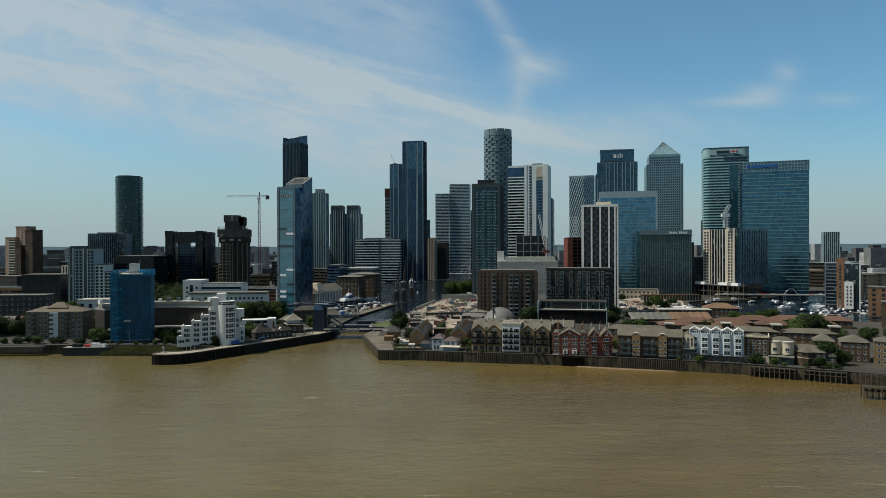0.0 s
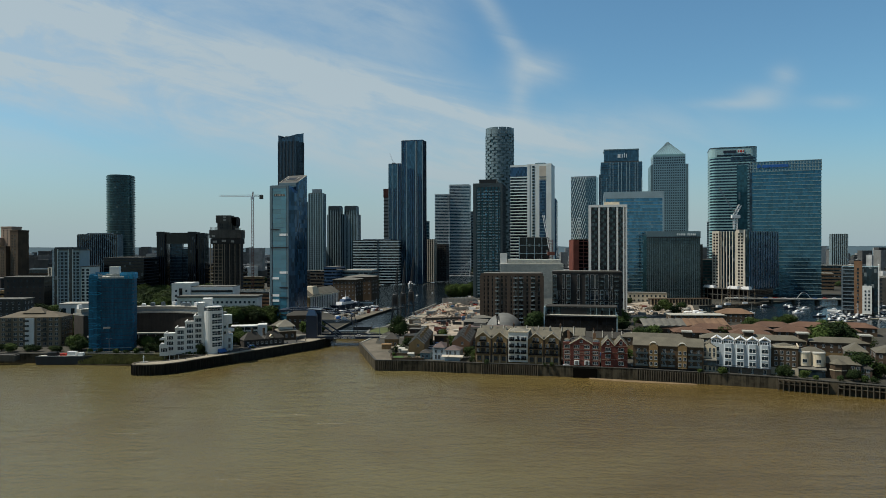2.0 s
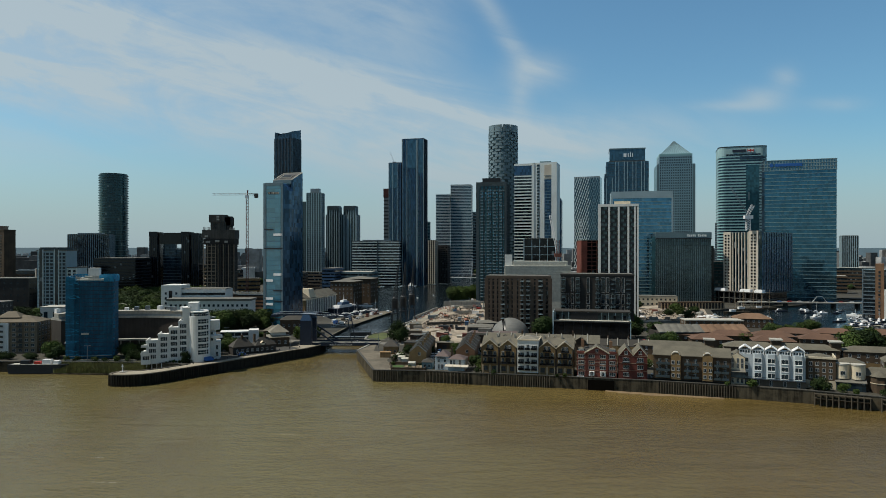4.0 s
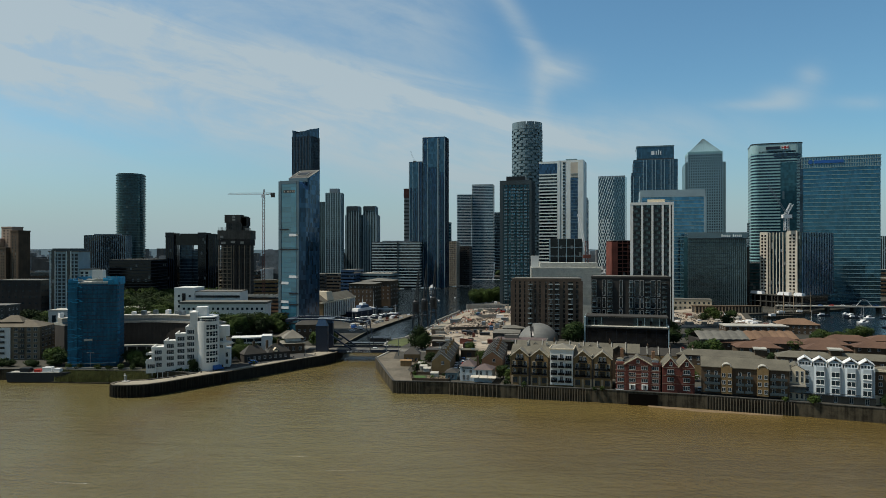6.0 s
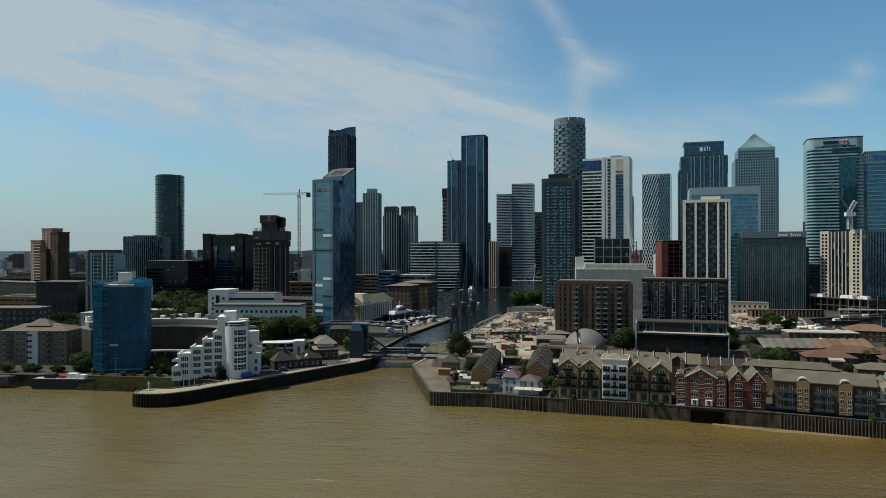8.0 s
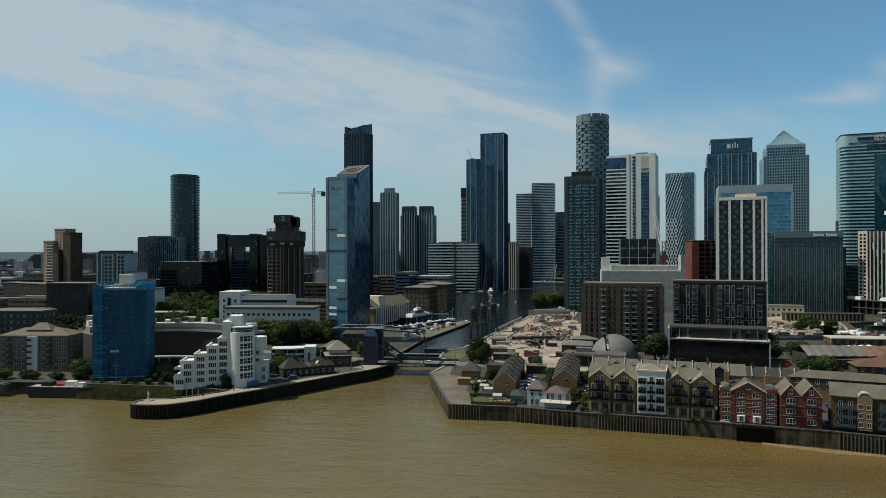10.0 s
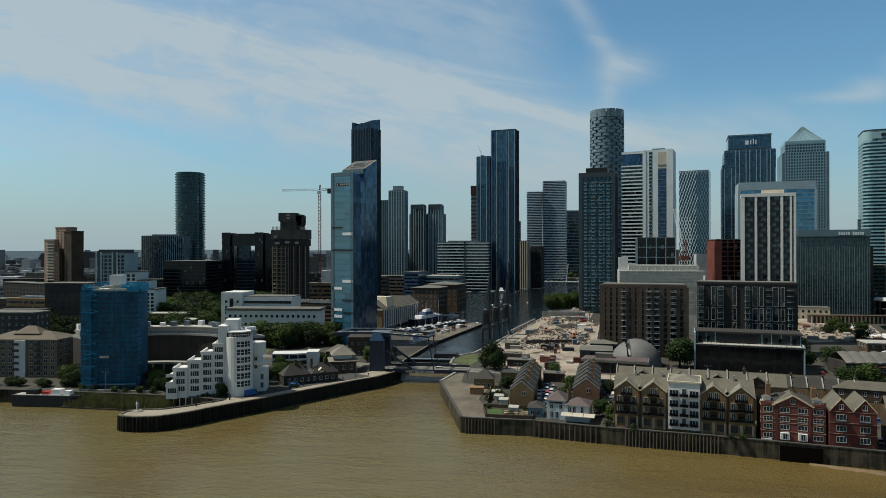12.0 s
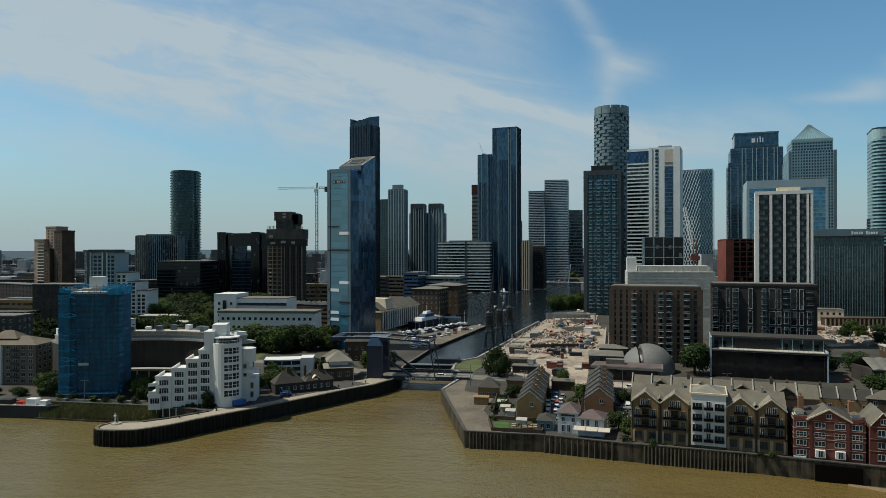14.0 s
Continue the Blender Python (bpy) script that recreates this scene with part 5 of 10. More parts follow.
part("side_frame", Geo().box(33, -0.8, 60, 35, 45, 115.4), COOL_PALE, framed)
trust = tower("dark_glass_office", "dark glass office with vertical ribs and a name on top", "building", 250, 787, GRID, 56, 40, 74, G_SMOKE, 3.8, INK_RIB, 0.5, 0.15, pier=COOL_MID, bay=1.9, pier_w=0.3, pier_out=0.5, faces="f")
part("shoulder", Geo().box(-32, 4, 0, -27.8, 44, 70), G_TEAL, trust)
part("shoulder", Geo().box(28.2, 4, 0, 31.5, 44, 60), G_BLACK, trust)
part("cornice", Geo().box(-28, -1.6, 67.4, 29, 3, 68.4), DARK_METAL, trust)
part("top_band", Geo().box(-28.2, -1.0, 68.6, 28.6, 2, 74.4), COOL_MID, trust)
for q in range(11):
    if q != 5:
        part("sign_bar", Geo().box(4 + q * 1.8, -1.4, 69.8, 5.3 + q * 1.8, -1.0, 72.6 if q in (0, 6) else 72.0), COOL_WHITE, trust)
slender = thing("cream_tower", "new tower with tall cream stone fins and a dark glass side", "tower", 318, 752, 0, -55)
part("wall", Geo().box(-42, 0, 12, 0, 57, 74), G_DARK, slender)
part("glass_side", Geo().box(-0.5, 0.4, 12, 1.0, 57, 74), G_NAVY, slender)
for x0, x1, h in ((-42.5, -34, 74.5), (-14, -3.5, 75.5)):
    fin = part("stone_fin", Geo().box(x0, -1.2, 12, x1, 3, h), FIN_STONE, slender)
    hole = Geo().box((x0 + x1) / 2 - 0.9, -1.5, 0, (x0 + x1) / 2 + 0.9, -1.0, 1.7).mesh("window", G_BLACK)
    for k in range(18):
        part("window", hole, None, fin, at=shift(-1.6, 0, 14 + k * 3.3))
        part("window", hole, None, fin, at=shift(1.8, 0, 14 + k * 3.3))
rib = Geo().box(-0.4, -0.7, 12, 0.4, 0.2, 74).mesh("rib", FIN_STONE)
for k in range(6):
    part("rib", rib, None, slender, at=shift(-32 + k * 3.4, 0, 0))
side_ribs = Geo()
for k in range(12):
    side_ribs.box(0.9, 2 + k * 4.7, 12, 1.5, 2.7 + k * 4.7, 74)
fused("side_ribbing", side_ribs, COOL_MID, slender)
part("podium", Geo().box(-48, -6, -4, 4, 40, 11.5), G_BLACK, slender)
part("podium_roof", Geo().box(-51, -9, 11.6, 7, 40, 12.4), CONCRETE_DARK, slender)
part("podium_floor", Geo().box(-50.5, -8.6, 5.0, 6.4, 40, 5.7), CONCRETE_DARK, slender)
for k in range(10):
    part("podium_column", Geo().box(-50 + k * 6.1, -8.4, -4, -49.2 + k * 6.1, -7.6, 11.6), CONCRETE_DARK, slender)
for x0, x1 in ((-49, -36), (-20, -8), (-4, 5)):
    part("roof_canopy", Geo().prism([(x0, -8), (x1, -8), (x1, -2), (x0, -2)], 12.4, 15.2, 0.12), WHITE_METAL, slender)
white_edge = thing("white_edged_tower", "apartment tower of black brick bays between white piers", "tower", 129.4, 583, 0, -15)
white_edge.scale = (1.12, 1, 1)
part("wall", Geo().box(-13, 0, 0, 13, 17, 90.5), G_BLACK, white_edge)
part("side_wall", Geo().box(-13.6, 0.3, 0, -12.9, 17.3, 91.5), WHITE_RENDER, white_edge, "plain white side wall")
for px, pw in ((-12.8, 1.9), (-6.2, 1.3), (0.2, 1.3), (6.6, 1.3), (11.0, 1.1), (12.9, 1.2)):
    part("pier", Geo().box(px - pw / 2, -0.7, 0, px + pw / 2, 0.4, 90.8), WHITE_RENDER, white_edge)
part("parapet", Geo().box(-13.7, -0.8, 89.6, 13.5, 17.4, 91.6), WHITE_RENDER, white_edge)
part("roof_box", Geo().box(-3, 4, 91.6, 8, 12, 94), CREAM_RENDER, white_edge)
bb = Geo().box(-2.4, -0.5, 0, 2.4, 0.3, 1.1).mesh("balcony", DARK_METAL)
wb = Geo().box(-1.1, -0.3, 0, 1.1, 0.2, 2.0).mesh("window", G_SMOKE)
for k in range(2, 28):
    for px in (-9.5, -3.0, 3.4, 8.8):
        part("balcony", bb, None, white_edge, at=shift(px, 0, k * 3.2))
        part("window", wb, None, white_edge, at=shift(px + (0.6 if k % 2 else -0.7), 0, k * 3.2 + 1.1))
wrapped_red = tower("red_wrapped_block", "half-built block behind red scaffold sheeting", "building", 121, 640, 0, 17, 20, 64, G_BLACK, 3.3, RUST, 0.8, 0.3, RUST, 4, 0.6, 0.5)
# brighter red on the left puts the sunlit side into the sheeting colour
part("sheeting", Geo().box(-9.1, -0.9, 0, -4.2, 20.6, 63.4), RED_LIT_SHEET, wrapped_red, "brick red scaffold sheeting, its sunlit side painted brighter")
wrapped = thing("white_wrapped_block", "block wrapped in white sheeting with a stepped top", "building", 72, 618, 0, -4)
part("wall", Geo().box(-27, 0, 0, 27, 30, 43), WHITE_SHEET, wrapped)
for k in range(13):
    part("sheet_fold", Geo().box(-27.3, -0.35, 18 + k * 2, 27.3, 0.1, 18.7 + k * 2), WHITE_SHEET, wrapped)
rng = random.Random(52)
for k in range(34):
    x0, z0 = rng.uniform(-26, 22), rng.uniform(18, 41)
    part("sheet_pleat", Geo().beam((x0, -0.42, z0), (x0 + rng.uniform(2, 4), -0.42, z0 + rng.choice((-1.1, 1.1))), 0.25, 0.3), WHITE_SHEET, wrapped)
for k in range(9):
    part("roof_post", Geo().box(-19 + k * 5.2, 1.0, 43, -17 + k * 5.2, 2.0, 45.2), WHITE_SHEET, wrapped)
part("upper_floor", Geo().box(-20, 4, 43, 25, 28, 46.5), WHITE_SHEET, wrapped)
part("stair_core", Geo().box(-27, 6, 43, -21, 14, 52), WHITE_RENDER, wrapped)
tower("white_grid_block", "black block with a pale square grid, under construction", "building", 90, 740, -6, 31, 26, 67, G_BLACK, 8.5, COOL_PALE, 0.5, 0.4, COOL_PALE, 7.7, 0.6, 0.5)
tower("far_tower", "brown and grey tower far off", "tower", 660, 1180, -20, 24, 22, 78, G_DARK, 3.2, None, pier=COOL_PALE, bay=3.2, pier_w=1.0)
tower("small_block", "grey office block between towers", "building", 402, 1060, GRID, 14, 20, 95, G_DARK, 3.4, GREY_METAL, 0.9, 0.2)
tower("low_office", "low teal glass office", "building", 312, 830, GRID, 26, 20, 42, G_TEAL, 3.6, DARK_METAL, 0.8, 0.2)

# ---------------------------------------------------------------- south bank, near the river
WIN_S = Windows(1.3, 1.5, plain=True)
WIN_M = Windows(1.9, 1.6, bars=1)
WIN_F = Windows(1.9, 1.6, plain=True)
WIN_W = Windows(2.6, 1.7, bars=2)
WIN_T = Windows(1.2, 2.2)
WIN_D = Windows(1.7, 1.7, FRAME_DARK, plain=True)
WIN_X = Windows(2.8, 1.9, WHITE_METAL, bars=1)
WIN_B = Windows(2.4, 2.0, FRAME_DARK, 2, plain=True)
WIN_Y = Windows(3.3, 2.1, WHITE_METAL, 3)

# tower block wrapped for repair
netted = thing("netted_tower", "tower block wrapped in blue debris netting on scaffold", "building", -184.8, 404.5, 0, 15)
# netting between the two, part of the sunlight painted into its blue
NET_LIT = coat("lit_blue_netting", (0.010, 0.105, 0.19), 0.75, 0.45, 0.25, 0.9, bump=0.12, per_piece=0.4, streaks=0.6)
part("net_wall", Geo().box(-9.0, 0, 0.6, 9.2, 14, 40.5), NET, netted)
rng = random.Random(3)
sheet = Geo()
for k in range(19):
    for q in range(9):
        x0, x1 = -8.8 + q * 2.0, -8.8 + (q + 1) * 2.0
        z0, bulge = 0.9 + k * 2.05, rng.uniform(0.05, 0.3)
        sheet.poly([(x0, -0.05, z0), (x1, -0.05, z0), ((x0 + x1) / 2, -0.1 - bulge, z0 + rng.uniform(0.7, 1.4))])
        sheet.poly([(x0, -0.05, z0), ((x0 + x1) / 2, -0.1 - bulge, z0 + 1.1), (x0, -0.05, z0 + 2.0)])
        sheet.poly([((x0 + x1) / 2, -0.1 - bulge, z0 + 1.1), (x1, -0.05, z0), (x1, -0.05, z0 + 2.0)])
        sheet.poly([(x0, -0.05, z0 + 2.0), ((x0 + x1) / 2, -0.1 - bulge, z0 + 1.1), (x1, -0.05, z0 + 2.0)])
part("slack_netting", sheet, NET, netted)
lift = Geo().box(-9.1, -0.2, 0, 9.3, 14.2, 0.18).mesh("scaffold_lift", NAVY)
for k in range(1, 20):
    part("scaffold_lift", lift, None, netted, at=shift(0, 0, 0.6 + k * 2.05))
pole = Geo().box(-0.04, -0.34, 0, 0.04, -0.26, 42.6).mesh("scaffold_pole", NAVY)
for k in range(9):
    part("scaffold_pole", pole, None, netted, at=shift(-8.6 + k * 2.2, 0, 0.3))
# the stair corner's sunlit look comes from this brighter netting colour
part("corner_net", Geo().prism([(-12.6, -1.0), (-8.6, -1.0), (-8.6, 11.8), (-12.2, 11.8)], 0.8, 41.0), NET_LIT, netted, "blue net round a scaffold stair, sunlight painted in as brighter blue")
for k in range(40):
    z = 1.0 + k * 1.0
    g = Geo()
    x, zz = -12.8, z
    while x < -7.2:
        x1, z1 = x + rng.uniform(0.7, 1.5), z + rng.uniform(-0.4, 0.4)
        g.beam((x, -1.06 - rng.uniform(0, 0.12), zz), (x1, -1.06, z1), 0.12, rng.uniform(0.12, 0.5))
        x, zz = x1, z1
    part("net_fold", g, rng.choice((NET_SUNLIT, NET_SUNLIT, NET, NET, NET_LIT)), netted)
    if k % 2:
        w_ = rng.uniform(0.2, 0.9)
        part("net_flap", Geo().prism([(9.2, 0.2), (9.2 + w_, 0.5), (9.2 + w_ * 0.7, 3.5), (9.2, 3.5)], z, z + rng.uniform(0.8, 1.7)), rng.choice((NET, NET_LIT)), netted)
for k in range(10):
    x0 = -12.4 + k * 2.2
    part("top_net", Geo().prism([(x0, -1.0), (x0 + 2.1, -1.0), (x0 + 2.1, -0.7), (x0, -0.7)], 40.2 if k in (0, 1, 8, 9) else 41.8, [42.6 + rng.uniform(-0.7, 0.9) for _ in range(4)]), NET_SUNLIT if k in (0, 1, 7, 8, 9) else WHITE_SHEET, netted)
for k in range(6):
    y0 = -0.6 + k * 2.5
    part("top_net", Geo().prism([(9.3, y0), (9.7, y0), (9.7, y0 + 2.4), (9.3, y0 + 2.4)], 40, [43.0 + rng.uniform(-0.6, 0.8) for _ in range(4)]), NET_SUNLIT, netted)
    part("top_net", Geo().prism([(-12.6, y0), (-12.3, y0), (-12.3, y0 + 2.4), (-12.6, y0 + 2.4)], 40, [42.6 + rng.uniform(-0.6, 0.8) for _ in range(4)]), NET_SUNLIT, netted)
part("top_net", Geo().box(-12.4, 13.8, 40.5, 9.4, 14.1, 43.6), NET_SUNLIT, netted)
for k in range(9):
    part("guard_pole", Geo().box(-12 + k * 2.6, -0.7, 40, -11.92 + k * 2.6, -0.62, 44.2), GREY_METAL, netted)
part("guard_rail", Geo().box(-12.4, -0.72, 43.4, 9.4, -0.64, 43.5), GREY_METAL, netted)
part("base_sheet", Geo().box(-12.6, -1.25, 2.4, 8.9, -1.1, 2.75), NET_SUNLIT, netted)
part("base_sheet", Geo().box(-12.6, -1.3, 2.1, 8.9, -1.15, 2.3), WHITE_SHEET, netted)
part("stair_core", Geo().box(-3.2, 4, 40, 1.8, 9, 47), WHITE_RENDER, netted)
part("roof", Geo().box(-8, 0.8, 40.5, 8, 13.4, 41.3), PALE_ROOF, netted)
part("banner", Geo().box(-5.6, -0.55, 13.0, -1.9, -0.42, 14.0), WHITE_SHEET, netted, "small white banner")

# white terraced apartment house
white_house = thing("white_terraced_flats", "white rendered flats that step up to a round stair tower", "apartment building", -154, 391, 0, 15)
steps_ = [(0.0, 4.2, 5.6, -1.4), (2.2, 7.6, 11.8, 0.0), (7.6, 12.6, 14.6, 0.4), (12.6, 17.0, 17.8, 0.7), (17.0, 21.2, 20.8, 1.0)]
for x0, x1, h, y0 in steps_:
    body = part("terrace_block", Geo().box(x0, y0, 0, x1, y0 + 12, h - 0.9), WHITE_RENDER, white_house)
    part("parapet", Geo().box(x0 - 0.2, y0 - 0.25, h - 0.9, x1 + 0.15, y0 + 0.15, h).box(x0 - 0.2, y0 + 0.2, h - 0.9, x0 + 0.2, y0 + 12, h), WHITE_RENDER, body)
    n = int((h - 2.5) / 2.9)
    for k in range(n):
        WIN_Y.set(white_house, (x0 + x1) / 2 + 0.2, y0 - 0.02, h - 3.5 - k * 2.9)
for k in range(2):
    part("terrace_rail", Geo().box(0.2, -1.7, 5.6 + k * 3.0, 3.4, -1.5, 6.6 + k * 3.0).box(0.0, -1.5, 5.4 + k * 3, 3.4, 8, 5.7 + k * 3), WHITE_RENDER, white_house)
part("lift_shaft", Geo().box(18.9, 1.2, 0, 22.4, 10, 27.5), WHITE_RENDER, white_house)
part("roof_house", Geo().box(21.2, 4.5, 20, 26.2, 12, 29.6), WHITE_RENDER, white_house)
part("round_stair", Geo().cyl(26.6, 3.6, 0, 23.2, 5.3, n=28), WHITE_RENDER, white_house, smooth=False)
part("roof_lantern", Geo().cyl(26.6, 3.6, 23.2, 25.0, 4.4, n=24), G_PANE, white_house)
part("lantern_roof", Geo().cyl(26.6, 3.6, 25.0, 25.4, 4.7, n=28), WHITE_RENDER, white_house)
for k in range(14):
    a = radians(-120 + k * 12)
    part("terrace_post", Geo().box(-0.04, -0.04, 23.2, 0.04, 0.04, 24.3), WHITE_METAL, white_house, at=shift(26.6 + 5.2 * math.cos(a), 3.6 + 5.2 * math.sin(a), 0))
ring_rail = Geo()
arc_panel(ring_rail, 5.16, 5.24, -125, 40, 24.2, 24.32, 14)
part("terrace_rail", ring_rail, WHITE_METAL, white_house, at=shift(26.6, 3.6, 0))
for k in range(6):
    ribbon = Geo()
    arc_panel(ribbon, 5.1, 5.36, -92, -28, 4.0 + k * 3.1, 6.1 + k * 3.1, 8)
    rb = part("ribbon_window", ribbon, G_PANE, white_house, at=shift(26.6, 3.6, 0))
    bars = Geo()
    arc_panel(bars, 5.2, 5.42, -92, -28, 4.95 + k * 3.1, 5.07 + k * 3.1, 8)
    for a in (-92, -76, -60, -44, -29):
        arc_panel(bars, 5.2, 5.44, a, a + 1.6, 4.0 + k * 3.1, 6.1 + k * 3.1, 1)
    part("window_frame", bars, WHITE_METAL, rb)
part("east_wing", Geo().box(28, 7, 0, 34, 17, 19.5), WHITE_RENDER, white_house)
part("curved_balcony", Geo().cyl(33, 9, 15.2, 20.2, 3.4, n=18), WHITE_RENDER, white_house)
part("curved_balcony", Geo().cyl(34, 8.6, 11.2, 12.4, 3.6, n=18), WHITE_RENDER, white_house)
part("low_wing", Geo().box(32, 8, 0, 36.4, 18, 8.8), WHITE_RENDER, white_house)
WIN_T.grid(white_house, (33.0, 35.0), 7.96, (1.6, 5.0))
WIN_S.grid(white_house, (32.6,), 6.96, (9.6, 12.8))
for k in range(9):
    part("stilt", Geo().cyl(2.5 + k * 2.3, -0.2, -3, 0.2, 0.18, n=8), WHITE_RENDER, white_house)

# dark crescent building behind
crescent = thing("crescent_block", "dark curved block with a pale curved roof edge", "building", -172, 392, 0)
for nm, r0, r1, z0, z1, mt in (("wall", 47, 58, 0, 18.2, CRESCENT), ("roof_edge", 46.4, 59, 18.25, 19.2, CONCRETE), ("canopy", 39, 43, 6.4, 7.2, CONCRETE), ("roof", 49, 57, 19.25, 19.6, PALE_ROOF), ("upper_storey", 50, 55, 19.6, 21.6, CONCRETE), ("upper_roof", 49.4, 55.6, 21.6, 22.0, PALE_ROOF)):
    turn_ = [radians(48 + 96 * q / 20) for q in range(21)]
    g = Geo().prism([(r1 * math.cos(a), r1 * math.sin(a)) for a in turn_] + [(r0 * math.cos(a), r0 * math.sin(a)) for a in turn_[::-1]], z0, z1)
    part(nm, g, mt, crescent)
for i in range(14):
    a = radians(52 + 88 * i / 13)
    part("column", Geo().cyl(40.5 * math.cos(a), 40.5 * math.sin(a), 0, 6.4, 0.35, n=8), CONCRETE, crescent)


rng = random.Random(17)
for i in range(16):
    a = radians(50 + 92 * i / 15)
    q = rng.uniform(49.5, 56)
    part("roof_plant", Geo().box(-rng.uniform(0.8, 2.4), -1, 20.4, rng.uniform(0.8, 2.4), 1, 20.4 + rng.uniform(0.8, 2.4)), GREY_METAL if i % 3 else WHITE_METAL, crescent, at=shift(q * math.cos(a), q * math.sin(a), 1.6, math.degrees(a)))
    part("roof_rail", Geo().box(-0.05, -2.6, 19.2, 0.05, 2.6, 20.4), GREY_METAL, crescent, at=shift(46.8 * math.cos(a), 46.8 * math.sin(a), 0, math.degrees(a)))


def flats(name, label, x, y, yaw, w, d, h, floors, bays, wall, roof, win=None, hip=3.0, group="", balcony=0, trim=None):
    """A block of flats with a hipped or flat roof, a grid of windows and, every so many bays, balconies."""
    root = thing(name, label, "apartment building", x, y, 0, yaw, group)
    part("wall", Geo().box(-w / 2, 0, 0, w / 2, d, h), wall, root)
    if hip:
        part("roof", Geo().hip(-w / 2, 0, w / 2, d, h, hip), roof, root)
    else:
        part("roof", Geo().box(-w / 2 - 0.3, -0.3, h, w / 2 + 0.3, d + 0.3, h + 0.6), roof, root)
    win = win or WIN_F
    fh = h / floors
    for k in range(floors):
        for i, xx in enumerate(spread(-w / 2 + 0.6, w / 2 - 0.6, bays)):
            win.set(root, xx, -0.02, k * fh + 0.8)
            if balcony and i % balcony == balcony // 2 and k:
                part("balcony", Geo().box(xx - 1.5, -1.3, k * fh + 0.2, xx + 1.5, 0, k * fh + 0.4).box(xx - 1.5, -1.35, k * fh + 0.4, xx + 1.5, -1.25, k * fh + 1.3), trim or WHITE_METAL, root)
        m = max(1, int(d / 4))
        for yy in spread(1, d - 1, m):
            if x < -20:
                win.set(root, w / 2 + 0.02, yy, k * fh + 0.8, 90)
            elif k:
                win.set(root, -w / 2 - 0.02, yy, k * fh + 0.8, -90)
    return root


fl = flats("riverside_flats", "grey brick riverside flats with a brown hipped roof and white bay", -244, 425, 5, 34, 16, 17, 6, 10, GREY_TAN, ROOF_BROWN, WIN_F, balcony=3, trim=CONCRETE_DARK)
part("white_bay", Geo().box(-2.5, -0.9, 0, 2.5, 0.1, 16.6), WHITE_RENDER, fl, "white projecting bay")
part("roof_turret", Geo().hip(-6, 4, 6, 12, 19.2, 3.2), ROOF_BROWN, fl)
flats("riverside_flats", "grey brick flats with a brown hipped roof, set back", -219, 440, -8, 15, 34, 15, 5, 4, GREY_TAN, ROOF_BROWN, WIN_F)
flats("slab_block", "long grey slab block with rows of small windows", -309, 486, 4, 44, 14, 22.5, 6, 11, CONCRETE_DARK, LEAD, WIN_S, 0)
flats("long_dark_block", "long dark brick block with a flat roof", -487, 728, -24, 84, 14, 26.5, 7, 14, DARK_BRICK, LEAD, WIN_D, 0)
flats("dark_low_block", "dark office block on the south bank", -381, 640, 0, 36, 20, 31, 6, 6, DARK_BRICK, LEAD, WIN_D, 0)
flats("white_low_house", "white cube house with tall dark openings", -266, 522, 3, 32, 16, 16.5, 2, 5, WHITE_RENDER, PALE_ROOF, Windows(2.6, 4.6, FRAME_DARK, plain=True), 0)
stepped = thing("stepped_white_flats", "pale green and white stepped block of flats", "apartment building", -338, 642, 0, 4)
for x0, x1, y0, h, mt in ((-18, 6, 0, 55, COOL_PALE), (6, 14, 2, 40, COOL_WHITE), (14, 20, 4, 33, COOL_WHITE), (20, 27, 6, 26, COOL_WHITE)):
    blk = part("wing", Geo().box(x0, y0, 0, x1, y0 + 20, h), mt, stepped)
    n = max(2, round((x1 - x0) / 3.4))
    for k in range(1, int(h / 3)):
        for j in range(n):
            xx = x0 + (x1 - x0) * (j + 0.5) / n
            part("window", WIN_B.meshes[0], None, blk, at=shift(xx, y0 - 0.05, k * 3.0 + 0.4))
    part("roof", Geo().box(x0 - 0.6, y0 - 0.8, h, x1 + 0.6, y0 + 20.3, h + 0.8), LEAD, stepped)
for px in (-14.5, -1.5):
    part("stair_bay", Geo().box(px - 1.4, -1.0, 0, px + 1.4, 0.1, 57), G_DARK, stepped)
    part("bay_edge", Geo().box(px - 1.9, -1.2, 0, px - 1.4, 0.1, 56), COOL_WHITE, stepped)
    part("bay_edge", Geo().box(px + 1.4, -1.2, 0, px + 1.9, 0.1, 56), COOL_WHITE, stepped)
part("roof_terrace", Geo().box(-17, 3, 55.8, 5, 16, 58), SLATE_BLUE, stepped)
pinkish = thing("pale_flats", "pale stone flats with tall white piers and a red base", "apartment building", -412, 742, 0, -20)
part("wall", Geo().box(-9, 0, 0, 9, 12, 36), G_DARK, pinkish)
part("roof", Geo().box(-9.4, -0.4, 36, 9.4, 12.4, 37), CONCRETE, pinkish)
part("base", Geo().box(-9.3, -0.7, 0, 9.3, 12.2, 8), RUST, pinkish)
for k in range(5):
    part("pier", Geo().box(-9.2 + k * 4.3, -0.6, 8, -7.6 + k * 4.3, 0.2, 36), FIN_STONE, pinkish)

# offices behind the park
lab = thing("white_office", "long white office with ribbon windows and a low front wing", "building", -208, 606, 0, 1)
part("wall", Geo().box(-25.5, 0, 0, 25.5, 20, 24), WHITE_RENDER, lab)
part("end_block", Geo().box(-25.8, -1.4, 0, -10, 20.2, 27.4), WHITE_RENDER, lab)
part("roof", Geo().box(-9.8, 0.4, 24, 25.3, 19.6, 24.6), LEAD, lab)
